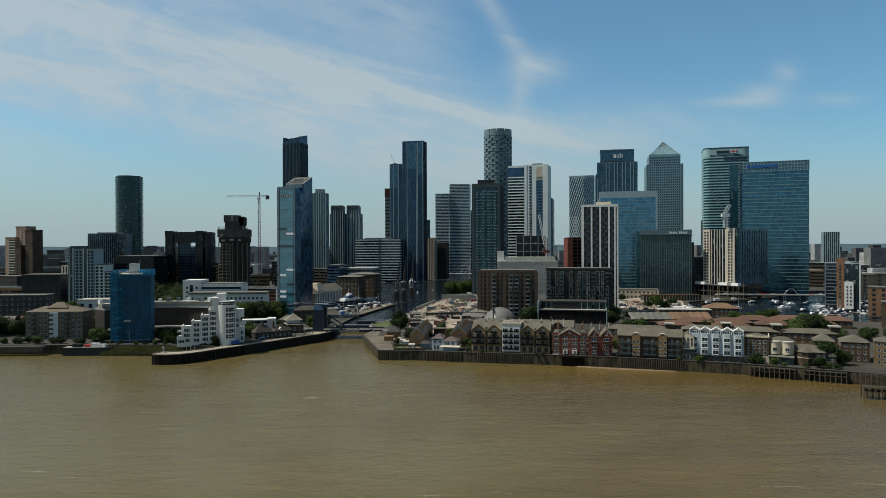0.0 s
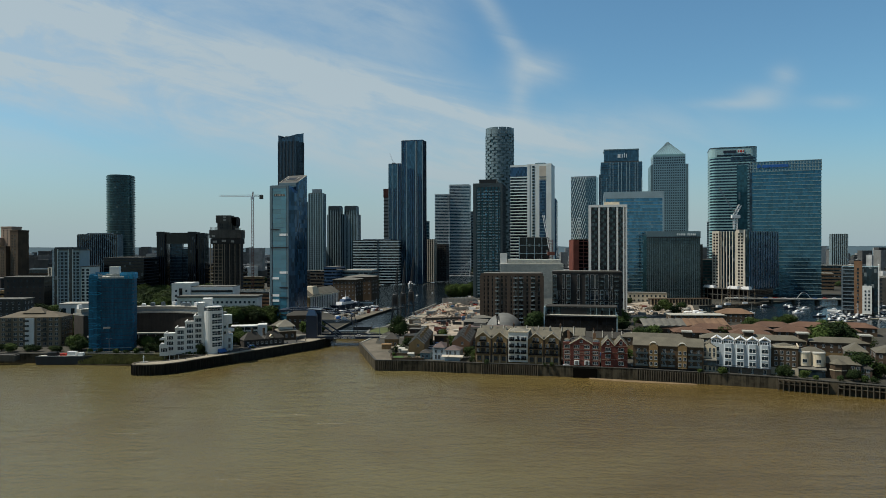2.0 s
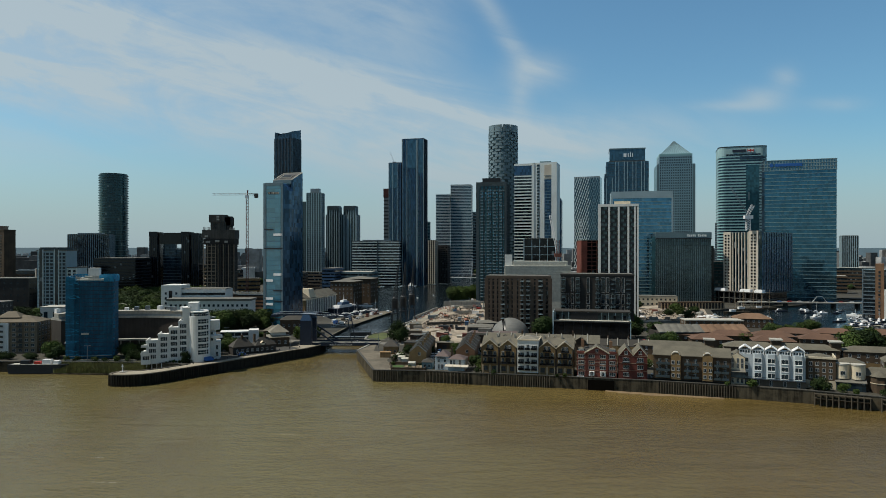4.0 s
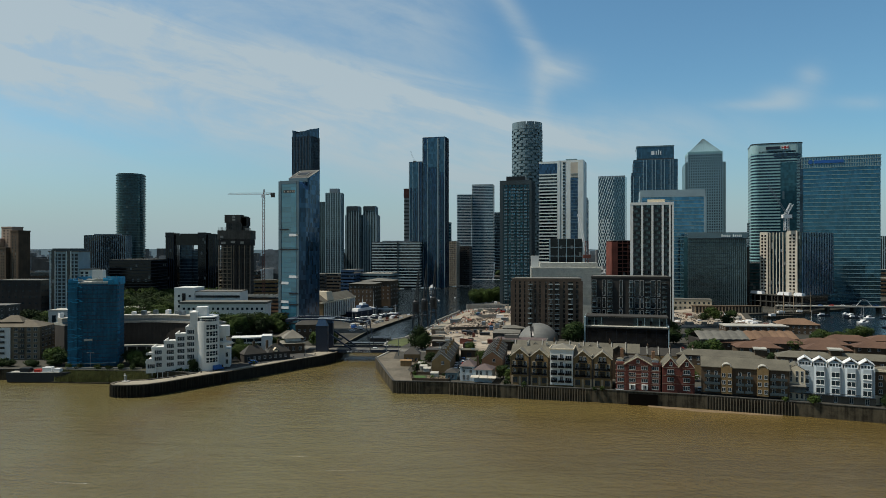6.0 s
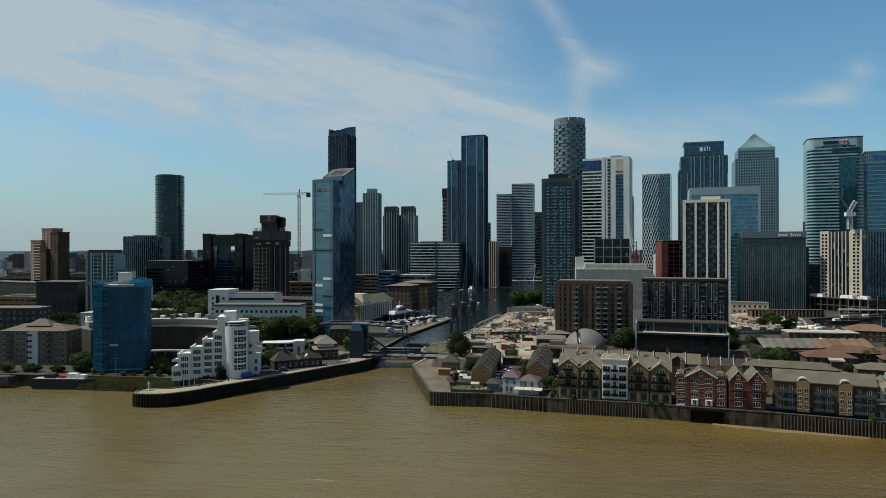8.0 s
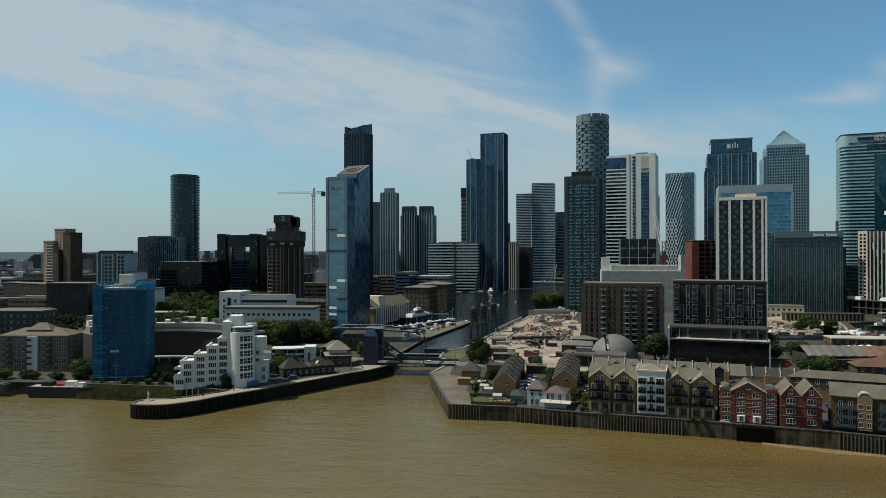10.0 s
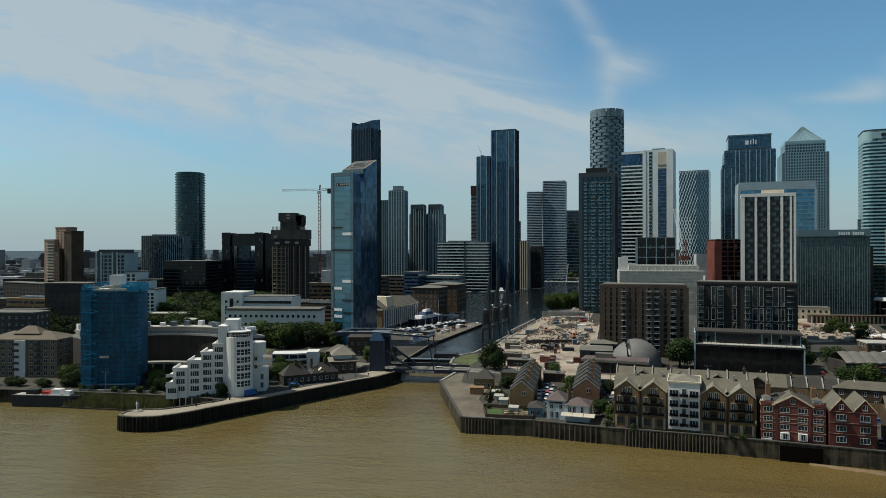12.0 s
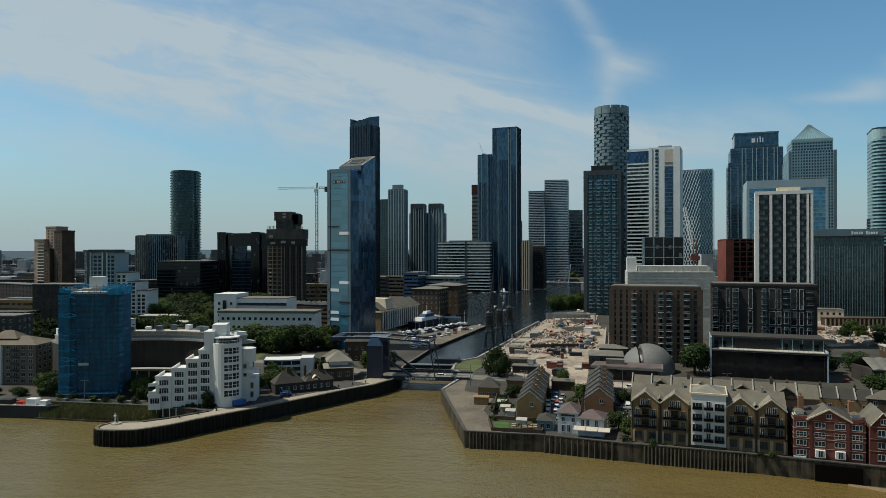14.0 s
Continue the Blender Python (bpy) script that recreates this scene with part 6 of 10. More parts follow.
for z in (11.5, 15.5, 19.5):
    part("ribbon_window", Geo().box(-9.5, -0.25, z, 25.2, 0.1, z + 1.8), G_DARK, lab)
WIN_D.grid(lab, (-22, -13.5), -1.42, (8, 12, 16, 20))
part("entrance_glass", Geo().box(-19.4, -1.7, 8, -16.8, -1.3, 23), G_BLACK, lab)
wing = thing("long_wing", "long white two-storey wing with small square windows and a grey roof", "building", -188, 584, 0, 2)
part("wall", Geo().box(-32, 0, 0, 32, 16, 16.5), WHITE_RENDER, wing)
part("roof", Geo().box(-32.8, -0.8, 16.5, 32.8, 16.8, 18), LEAD, wing)
WIN_D.grid(wing, spread(-31, 31, 17), -0.02, (6.5, 12))
park = thing("car_park", "brick car park with open decks and a white saw-tooth roof", "building", -178, 645, 0, -6)
part("wall", Geo().box(-17, 0.6, 0, 17, 24, 16.8), BLACK_PANEL, park)
for k in range(5):
    part("deck_edge", Geo().box(-17.3, 0, 1.8 + k * 3.1, 17.3, 24.3, 3.3 + k * 3.1), ORANGE_BRICK if k < 4 else BROWN_BRICK, park)
for k in range(8):
    part("roof_tooth", Geo().prism([(-17 + k * 4.2, 0.4), (-13.2 + k * 4.2, 0.4), (-13.2 + k * 4.2, 8), (-17 + k * 4.2, 8)], 17.4, [18.2, 19.6, 19.6, 18.2]), PALE_ROOF, park)
part("white_panel", Geo().box(17.5, -2, 0, 20, 8, 17), WHITE_RENDER, park)

# dockside buildings
stone = thing("stone_columned_building", "pale stone building with tall white columns along the dock", "building", -131, 634, 0, -12)
part("wall", Geo().box(-8, 0, 0, 8, 72, 13), YELLOW_BRICK, stone)
part("cornice", Geo().box(-8.8, -0.8, 13, 8.8, 72.8, 14), CREAM_RENDER, stone)
part("roof", Geo().gable(-8, 0, 8, 72, 14, 5.5, "y"), SLATE, stone)
part("gable", Geo().prism([(-8, 10), (8, 10), (8, 24), (-8, 24)], 14, 22, inset=0.25), CREAM_RENDER, stone)
col_ = Geo().box(-0.5, -0.5, 0, 0.7, 0.5, 13).mesh("column", WHITE_RENDER)
for k in range(17):
    part("column", col_, None, stone, at=shift(8.1, 3 + k * 4.1, 0))
part("glazing", Geo().box(7.8, 2, 1, 8.08, 71, 12), G_DARK, stone)
for cx, cy, w, d, h in ((-108, 735, 24, 26, 24), (-97, 765, 30, 26, 25.5)):
    wh = thing("brick_warehouse", "brown brick dock warehouse with a flat pale eave", "warehouse", cx, cy, 0, -12, "dock warehouses")
    part("wall", Geo().box(-w / 2, 0, 0, w / 2, d, h), BROWN_BRICK, wh)
    part("roof", Geo().hip(-w / 2, 0, w / 2, d, h, 2.2, 0.9), LEAD, wh)
    for k in range(4):
        for xx in spread(-w / 2, w / 2, 6):
            WIN_S.set(wh, xx, -0.02, 7.5 + k * 4.2)
        for yy in spread(0, d, 5):
            WIN_S.set(wh, w / 2 + 0.02, yy, 7.5 + k * 4.2, 90)
tower("blue_shed", "low blue clad office by the dock", "building", -150, 900, -8, 16, 40, 32, G_DARK, 4.0, BLUE_CLADDING, 2.2, 0.2)
tower("pale_shed", "low grey office with banded windows behind the warehouses", "building", -118, 920, -8, 40, 30, 27, G_DARK, 4.5, COOL_MID, 2.4, 0.2, roof=PALE_ROOF)

# pump house cottages and kiosk at the pier
cott = thing("dock_cottages", "row of brick dock cottages under steep brown roofs", "house", -107, 427, 0, 36)
part("wall", Geo().box(-13, 0, 0, 11, 7, 4.2), DARK_BRICK, cott)
part("roof", Geo().hip(-13, 0, -1.5, 7, 4.2, 4.2), SLATE_DARK, cott)
part("roof", Geo().hip(-0.5, 0, 11, 7, 4.2, 4.0), SLATE_DARK, cott)
for xx in (-7, 0, 6):
    part("chimney", Geo().box(xx - 0.5, 3, 6, xx + 0.5, 4.2, 10.2), BROWN_BRICK, cott)
part("dormer", Geo().gable(2.4, -0.3, 4.6, 3, 5.2, 1.1, "y").box(2.6, -0.2, 4.2, 4.4, 2, 5.3), CREAM_RENDER, cott)
WIN_S.grid(cott, spread(-12, 10, 8), -0.02, (1.4,))
kiosk = thing("pagoda_office", "small octagonal dock office with a two-tier pyramid roof", "pavilion", -103, 458, 0, 20)
kiosk.scale = (1.18, 1.18, 1.25)
part("wall", Geo().box(-5, -5, 0, 5, 5, 4.4), BROWN_BRICK, kiosk)
part("lower_roof", Geo().hip(-5, -5, 5, 5, 4.4, 1.6, 0.9), PALE_SLATE, kiosk)
part("upper_wall", Geo().box(-3.4, -3.4, 4.5, 3.4, 3.4, 6.6), WHITE_RENDER, kiosk)
part("upper_roof", Geo().hip(-3.6, -3.6, 3.6, 3.6, 6.6, 3.4, 1.3), PALE_SLATE, kiosk)
WIN_S.grid(kiosk, (-3, 0, 3), -5.02, (1.4,))
curve_flats = thing("white_curved_flats", "low white flats with a curved glazed front", "apartment building", -126.0, 452, 0, 14)
arc_pts = [(-9 + 16 * q / 8, 1.6 * math.sin(math.pi * q / 8) - 1.0) for q in range(9)]
part("glass_front", Geo().prism([(x, -y - 0.2) for x, y in arc_pts] + [(7, 8), (-9, 8)], 0, 8.6), G_PANE, curve_flats)
for z in (0.0, 2.7, 5.4, 8.2):
    part("balcony_edge", Geo().prism([(x, -y - 0.9) for x, y in arc_pts] + [(7, 8.1), (-9, 8.1)], z, z + (0.9 if z < 8 else 0.6)), WHITE_RENDER, curve_flats)
for x, y in arc_pts[::2]:
    part("column", Geo().box(x - 0.15, -y - 0.95, 0, x + 0.15, -y - 0.6, 8.6), WHITE_RENDER, curve_flats)
part("end_wall", Geo().box(7.05, -0.6, 0, 12.6, 8.2, 9.4), WHITE_RENDER, curve_flats)
flats("brick_pump_house", "dark red brick pump house with small windows", -102, 505, 8, 22, 12, 10, 2, 6, BROWN_BRICK, SLATE_DARK, WIN_S, 3.4)
flats("brick_pump_house", "small brick house with a grey roof", -112, 478, 0, 11, 9, 6, 2, 3, BROWN_BRICK, SLATE, WIN_S, 3.0)

# lift bridge
bridge = thing("lift_bridge", "navy steel lift bridge with overhead balance beams", "bridge", 0, 0, 0)
bridge.scale = (1, 1, 0.88)
for yy in (459.5, 474):
    tw = part("pylon", Geo().prism([(-90, yy - 1.6), (-83.2, yy - 1.6), (-83.2, yy + 1.6), (-90, yy + 1.6)], 0, [16.5, 16.5, 16.5, 16.5], 0.04), NAVY, bridge)
    part("pylon_cap", Geo().prism([(-90, yy - 1.6), (-83.2, yy - 1.6), (-83.2, yy + 1.6), (-90, yy + 1.6)], 16.5, 20.4, 0.45), BLUE_CLADDING, tw)
    part("balance_beam", Geo().beam((-104, yy, 20.2), (-86, yy, 20.4), 0.9, 0.9).beam((-86, yy, 20.4), (-62, yy, 18.6), 0.8, 0.8), NAVY, bridge)
    part("lift_tie", Geo().beam((-62, yy, 17.6), (-59.5, yy, 1.2), 0.45), NAVY, bridge)
    part("prop", Geo().beam((-82.5, yy, 11), (-70, yy, 1.4), 0.9), NAVY, bridge)
    part("side_girder", Geo().box(-84, yy - 0.25, -0.6, -44, yy + 0.25, 1.3), NAVY, bridge)
    part("handrail", Geo().box(-84, yy - 0.08, 2.1, -44, yy + 0.08, 2.35), PALE_ROOF, bridge)
    part("handrail", Geo().box(-44, yy - 0.08, 1.1, -12, yy + 0.08, 1.35), PALE_ROOF, bridge)
    post = Geo().box(-0.06, yy - 0.06, 1.3, 0.06, yy + 0.06, 2.1).mesh("rail_post", GREY_METAL)
    for k in range(17):
        part("rail_post", post, None, bridge, at=shift(-83.5 + k * 2.4, 0, 0))
for yy in (459.5, 474):
    part("top_rail", Geo().beam((-106, yy, 20.9), (-86, yy, 21.2), 0.22, 0.16).beam((-86, yy, 21.2), (-61, yy, 18.5), 0.22, 0.16), WHITE_METAL, bridge)
part("counterweight", Geo().box(-107.5, 459.5, 18.6, -103.5, 474, 20.4), NAVY, bridge)
part("cross_beam", Geo().box(-63, 459, 18.0, -61.6, 474.5, 18.8), NAVY, bridge)
part("cross_beam", Geo().box(-75, 459, 18.6, -74.2, 474.5, 19.4), GREY_METAL, bridge)
part("top_walkway", Geo().box(-91, 460, 19.7, -82, 473.6, 20.3), GREY_METAL, bridge)
part("deck", Geo().box(-84, 459.8, -0.4, -43.5, 473.7, 0.35), ROADWAY, bridge)
lettering(bridge, "WEST INDIA DOCK", -66, 459.2, -0.35, 1.55, WHITE_METAL, "lettering")
gate = thing("lock_gate", "dark steel lock gate across the channel", "lock gate", 0, 0, 0)
part("leaf", Geo().box(-80, 499, -7, -42, 501, -0.6), DARK_METAL, gate)
part("walkway", Geo().box(-80.5, 498, -0.6, -41, 502, -0.2), GREY_METAL, gate)
part("machine_house", Geo().box(-66, 503, -3, -54, 512, 2.0), BLACK_PANEL, gate)

# three old dock cranes
def dock_crane(x, y, turn, h, lean):
    root = thing("dock_crane", "old black lattice dockside crane with a raised jib", "crane", x, y, 0, turn, "old dock cranes")
    for sx in (-2.6, 2.6):
        for sy in (-2.6, 2.6):
            part("leg", Geo().beam((sx, sy, 0), (sx * 0.55, sy * 0.55, 13), 0.7), CRANE_GREY, root)
    part("portal", Geo().box(-2.9, -2.9, 8.2, 2.9, 2.9, 9), CRANE_GREY, root)
    part("cab", Geo().cyl(0, 0, 12.6, 19.6, 2.5, n=14), BLACK_PANEL, root, "dark cylindrical cab")
    part("cab_band", Geo().cyl(0, 0, 18.2, 19.0, 2.62, n=14), CRANE_GREY, root)
    part("turntable", Geo().cyl(0, 0, 11.6, 12.6, 3.0, n=14), DARK_METAL, root)
    part("cab_roof", Geo().cyl(0, 0, 20, 21.2, 2.4, 0.8, 12), CRANE_GREY, root)
    tip = (lean, -1.0, h)
    for sx in (-1.3, 1.3):
        part("jib_chord", Geo().beam((sx, -1.5, 14), (tip[0] + sx * 0.15, tip[1], h), 0.42), CRANE_GREY, root)
        part("jib_chord", Geo().beam((sx, 1.2, 19), (tip[0] + sx * 0.15, tip[1] + 0.5, h), 0.36), CRANE_GREY, root)
    n = 11
    for k in range(n):
        f0, f1 = k / n, (k + 1) / n
        a = (-1.3 * (1 - 0.85 * f0) + lean * f0, -1.5 + 0.5 * f0, 14 + (h - 14) * f0)
        b = (1.3 * (1 - 0.85 * f1) + lean * f1, -1.5 + 0.5 * f1, 14 + (h - 14) * f1)
        part("jib_brace", Geo().beam(a, b, 0.26), CRANE_GREY, root)
        a2 = (1.3 * (1 - 0.85 * f0) + lean * f0, -1.5 + 0.5 * f0, 14 + (h - 14) * f0)
        b2 = (-1.3 * (1 - 0.85 * f1) + lean * f1, -1.5 + 0.5 * f1, 14 + (h - 14) * f1)
        part("jib_brace", Geo().beam(a2, b2, 0.26), CRANE_GREY, root)
    part("stay", Geo().beam((0, 2, 20), (lean * 0.7, 0.4, 14 + (h - 14) * 0.7), 0.14), CRANE_GREY, root)
    return root


dock_crane(-42, 566, 10, 43.5, 2.2)
dock_crane(-37, 584, 6, 46.5, 1.6)
dock_crane(-31.5, 606, 4, 49.0, 1.8)

# houses and blocks that fill the south bank
rng = random.Random(41)


def small_house(x, y, yaw, w, d, h, wall, roof, label):
    root = thing("small_house", label, "house", x, y, 0, yaw, "small houses")
    part("wall", Geo().box(-w / 2, 0, 0, w / 2, d, h), wall, root)
    part("gable_roof", Geo().gable(-w / 2, 0, w / 2, d, h, min(w, d) * 0.36, "x" if w > d else "y"), roof, root)
    part("chimney", Geo().box(w * 0.25, d * 0.45, h, w * 0.25 + 0.8, d * 0.45 + 0.9, h + min(w, d) * 0.36 + 1.1), wall, root)
    for xx in spread(-w / 2, w / 2, max(2, int(w / 4))):
        part("window", WIN_S.meshes[0], None, root, at=shift(xx, -0.02, h - 2.4))


for k in range(46):
    x = rng.uniform(-350, -205)
    y = rng.uniform(452, 600)
    if x > -262 and y < 470 or (x > -250 and y > 560) or -290 < x < -240 and 510 < y < 550:
        continue
    small_house(x, y, rng.choice((4, 14, 94, 80)), rng.uniform(7, 16), rng.uniform(7, 9), rng.uniform(5, 7), rng.choice((BROWN_BRICK, BROWN_BRICK, YELLOW_BRICK, GREY_BRICK)), rng.choice((SLATE, SLATE_DARK, TILE)), "small brick house with a pitched roof")
flats("park_school", "low brown brick building with a pale flat roof", -286, 628, 4, 34, 12, 9, 3, 9, BROWN_BRICK, PALE_ROOF, WIN_S, 0, "park buildings")
flats("park_school", "low brick building with a pale roof among trees", -262, 597, -6, 24, 10, 8, 2, 6, GREY_TAN, PALE_ROOF, WIN_S, 0, "park buildings")
flats("park_school", "small brick building with a stair tower", -248, 574, 6, 16, 10, 8, 2, 4, BROWN_BRICK, LEAD, WIN_S, 0, "park buildings")
BLOCKS = [(-430, 660, 40, 17), (-480, 680, 36, 15), (-400, 610, 36, 12), (-440, 590, 40, 14), 
          (-520, 760, 50, 22), (-560, 820, 50, 26), (-500, 860, 40, 30), (-240, 840, 40, 22), (-560, 680, 40, 18), (-610, 760, 60, 24), (-420, 820, 40, 26), (-280, 900, 40, 30), (-210, 930, 50, 26), (-180, 990, 60, 24), (-330, 960, 50, 34), (-520, 960, 50, 36), (-600, 900, 60, 30), (-390, 1010, 50, 30), (-240, 1020, 44, 34)]
for k, (x, y, w, h) in enumerate(BLOCKS):
    wall = (DARK_BRICK, BROWN_BRICK, CONCRETE_DARK, GREY_BRICK, CONCRETE)[k % 5] if k % 7 else YELLOW_BRICK
    tower("town_block", "mid-rise town block with banded windows", "building", x, y, rng.uniform(-12, 12), w, rng.uniform(12, 20), h, G_DARK, 4.4, wall, 2.4, 0.3, None, w / 5, 1.4, 0.3, "f", (LEAD, SLATE, SLATE_DARK)[k % 3], 2 if k % 3 == 0 else 0, group="town blocks")

# ---------------------------------------------------------------- north bank, near the river


def chimney(root, x, y, z0, z1, material=None, w=0.9, pots=2):
    c = part("chimney", Geo().box(x - w / 2, y - w * 0.7, z0, x + w / 2, y + w * 0.7, z1), material or BROWN_BRICK, root)
    for k in range(pots):
        part("chimney_pot", Geo().cyl(x, y - 0.3 + k * 0.6, z1, z1 + 0.6, 0.16, n=8), TILE, c)


def terrace(x, y, yaw, n, w, d, h, rise, wall, label):
    """Small houses in a row that runs away from the river, each roof with its own parapet."""
    for k in range(n):
        a = radians(yaw)
        hx, hy = x - math.sin(a) * d * k, y + math.cos(a) * d * k
        root = thing("terraced_house", label, "house", hx, hy, 0, yaw, "terraced houses")
        dz = 0.35 * (k % 2)
        part("wall", Geo().box(-w / 2, 0, 0, w / 2, d - 0.05, h + dz), wall, root)
        part("gable", Geo().poly([(-w / 2, 0.01, h + dz), (w / 2, 0.01, h + dz), (0, 0.01, h + dz + rise)]).poly([(w / 2, 0.3, h + dz), (-w / 2, 0.3, h + dz), (0, 0.3, h + dz + rise)]), wall, root)
        part("roof", Geo().gable(-w / 2, 0.4, w / 2, d - 0.3, h + dz, rise, "y", 0.25), SLATE_DARK, root)
        for s in (-1, 1):
            part("party_wall", Geo().beam((s * (w / 2 + 0.3), 0.15, h + dz + 0.2), (0, 0.15, h + dz + rise + 0.45), 0.22, 0.34), CONCRETE, root)
        if k % 2:
            chimney(root, w * 0.2, d * 0.6, h + dz, h + dz + rise + 1.0, wall, pots=0)
        WIN_S.set(root, -w / 2 - 0.02, d / 2, 1.2, -90)
        WIN_S.set(root, -w / 2 - 0.02, d / 2, 4.0, -90)
        if k == 0:
            WIN_S.set(root, 0.8, -0.02, 4.4)


terrace(-17.6, 393, -4, 11, 8.4, 4.8, 5.6, 3.4, YELLOW_BRICK, "small yellow brick terraced house with a slate roof")
terrace(6.2, 401, -6, 11, 9.6, 4.6, 5.4, 3.6, ORANGE_BRICK, "small orange brick terraced house with a slate roof")
pub = thing("white_pub", "white rendered riverside public house with cream awnings", "public house", -2.0, 376, 0, -11)
pub.scale = (0.86, 1, 1)
part("wall", Geo().box(-8, 0, 0, -0.5, 10, 6.4), PALE_BLUE, pub)
part("wall", Geo().box(-0.5, -1.2, 0, 8.6, 8, 5.4), PALE_BLUE, pub)
part("roof", Geo().hip(-8, 0, -0.5, 10, 6.4, 2.4), MAUVE_SLATE, pub)
part("roof", Geo().hip(-0.5, -1.2, 8.6, 8, 5.4, 2.0), MAUVE_SLATE, pub)
part("sign_bar", Geo().box(-6.8, -0.12, 5.4, -1.8, 0.0, 5.9), DARK_METAL, pub)
for k in range(3):
    part("awning", Geo().prism([(-1.8 + k * 4.3, -3.9), (2.3 + k * 4.3, -3.9), (2.3 + k * 4.3, -1.3), (-1.8 + k * 4.3, -1.3)], 2.2, [2.4, 2.4, 3.0, 3.0]), FIN_STONE, pub)
WIN_S.grid(pub, (-6, -2.4), -0.02, (3.6,))
WIN_T.grid(pub, (1.2, 3.0, 6.0), -1.22, (2.9,))
WIN_T.grid(pub, (-6, -4), -0.02, (0.5,))
chimney(pub, 0.2, 5, 6, 10, BROWN_BRICK)
flats("grey_cottage", "low grey timber cottage with a slate roof by the river wall", -12.6, 379, -6, 5, 8, 3.2, 1, 2, COOL_MID, SLATE_DARK, WIN_S, 1.4)
flats("lock_house", "small brick lock keeper's house with a pyramid roof", -33.5, 424, 0, 8, 7, 4.2, 1, 3, YELLOW_BRICK, SLATE_DARK, WIN_S, 3.4)
shed = solid("timber_kiosk", Geo().box(-2.6, -1.8, 0, 2.6, 1.8, 2.9).hip(-2.6, -1.8, 2.6, 1.8, 2.9, 0.4, 0.35).box(-2.0, -1.9, 0.9, 2.0, -1.78, 2.3), TAN_TIMBER, "small tan timber kiosk on the quay", "kiosk", -35.5, 414, 0, 0)
for px, py in ((-26, 402), (-27.5, 410), (-20, 384), (-24, 396)):
    solid("garden_shed", Geo().box(-1.6, -1.3, 0, 1.6, 1.3, 2.1).gable(-1.6, -1.3, 1.6, 1.3, 2.1, 0.7, "x", 0.2, 0.1), PALE_ROOF, "small pale garden shed", "shed", px, py, 0, -8, "garden sheds")
overlay("grass_garden", [(-31, 391), (-29, 378), (-13, 377), (-13, 389)], 0.14, HEDGE_SOIL, "small dark planted garden", "garden")
overlay("lawn_garden", [(-29.5, 388), (-28.4, 379.4), (-24, 379), (-24.4, 387.6)], 0.2, LAWN, "small bright lawn in a pub garden", "lawn")
for k in range(11):
    tb = thing("picnic_table", "timber picnic table in a pub garden", "table", -22.6 + (k % 6) * 1.75, 380.4 + (k // 6) * 2.6, 0.14, -4, "picnic tables")
    part("tabletop", Geo().box(-0.7, -0.4, 0.7, 0.7, 0.4, 0.78), TAN_PANEL, tb)
    part("bench", Geo().box(-0.7, -0.85, 0.4, 0.7, -0.6, 0.46).box(-0.7, 0.6, 0.4, 0.7, 0.85, 0.46), TAN_PANEL, tb)
    part("trestle", Geo().box(-0.5, -0.7, 0, -0.4, 0.7, 0.7).box(0.4, -0.7, 0, 0.5, 0.7, 0.7), TIMBER, tb)
for k in range(4):
    a, b = [(-31.5, 392), (-29.4, 376.6), (-13.5, 375.6), (-13, 390)][k], [(-29.4, 376.6), (-13.5, 375.6), (-13, 390), (-31.5, 392)][k]
    solid("garden_wall", Geo().beam((a[0], a[1], 0.6), (b[0], b[1], 0.6), 0.3, 1.2), BROWN_BRICK, "low brick garden wall", "wall", group="garden walls")

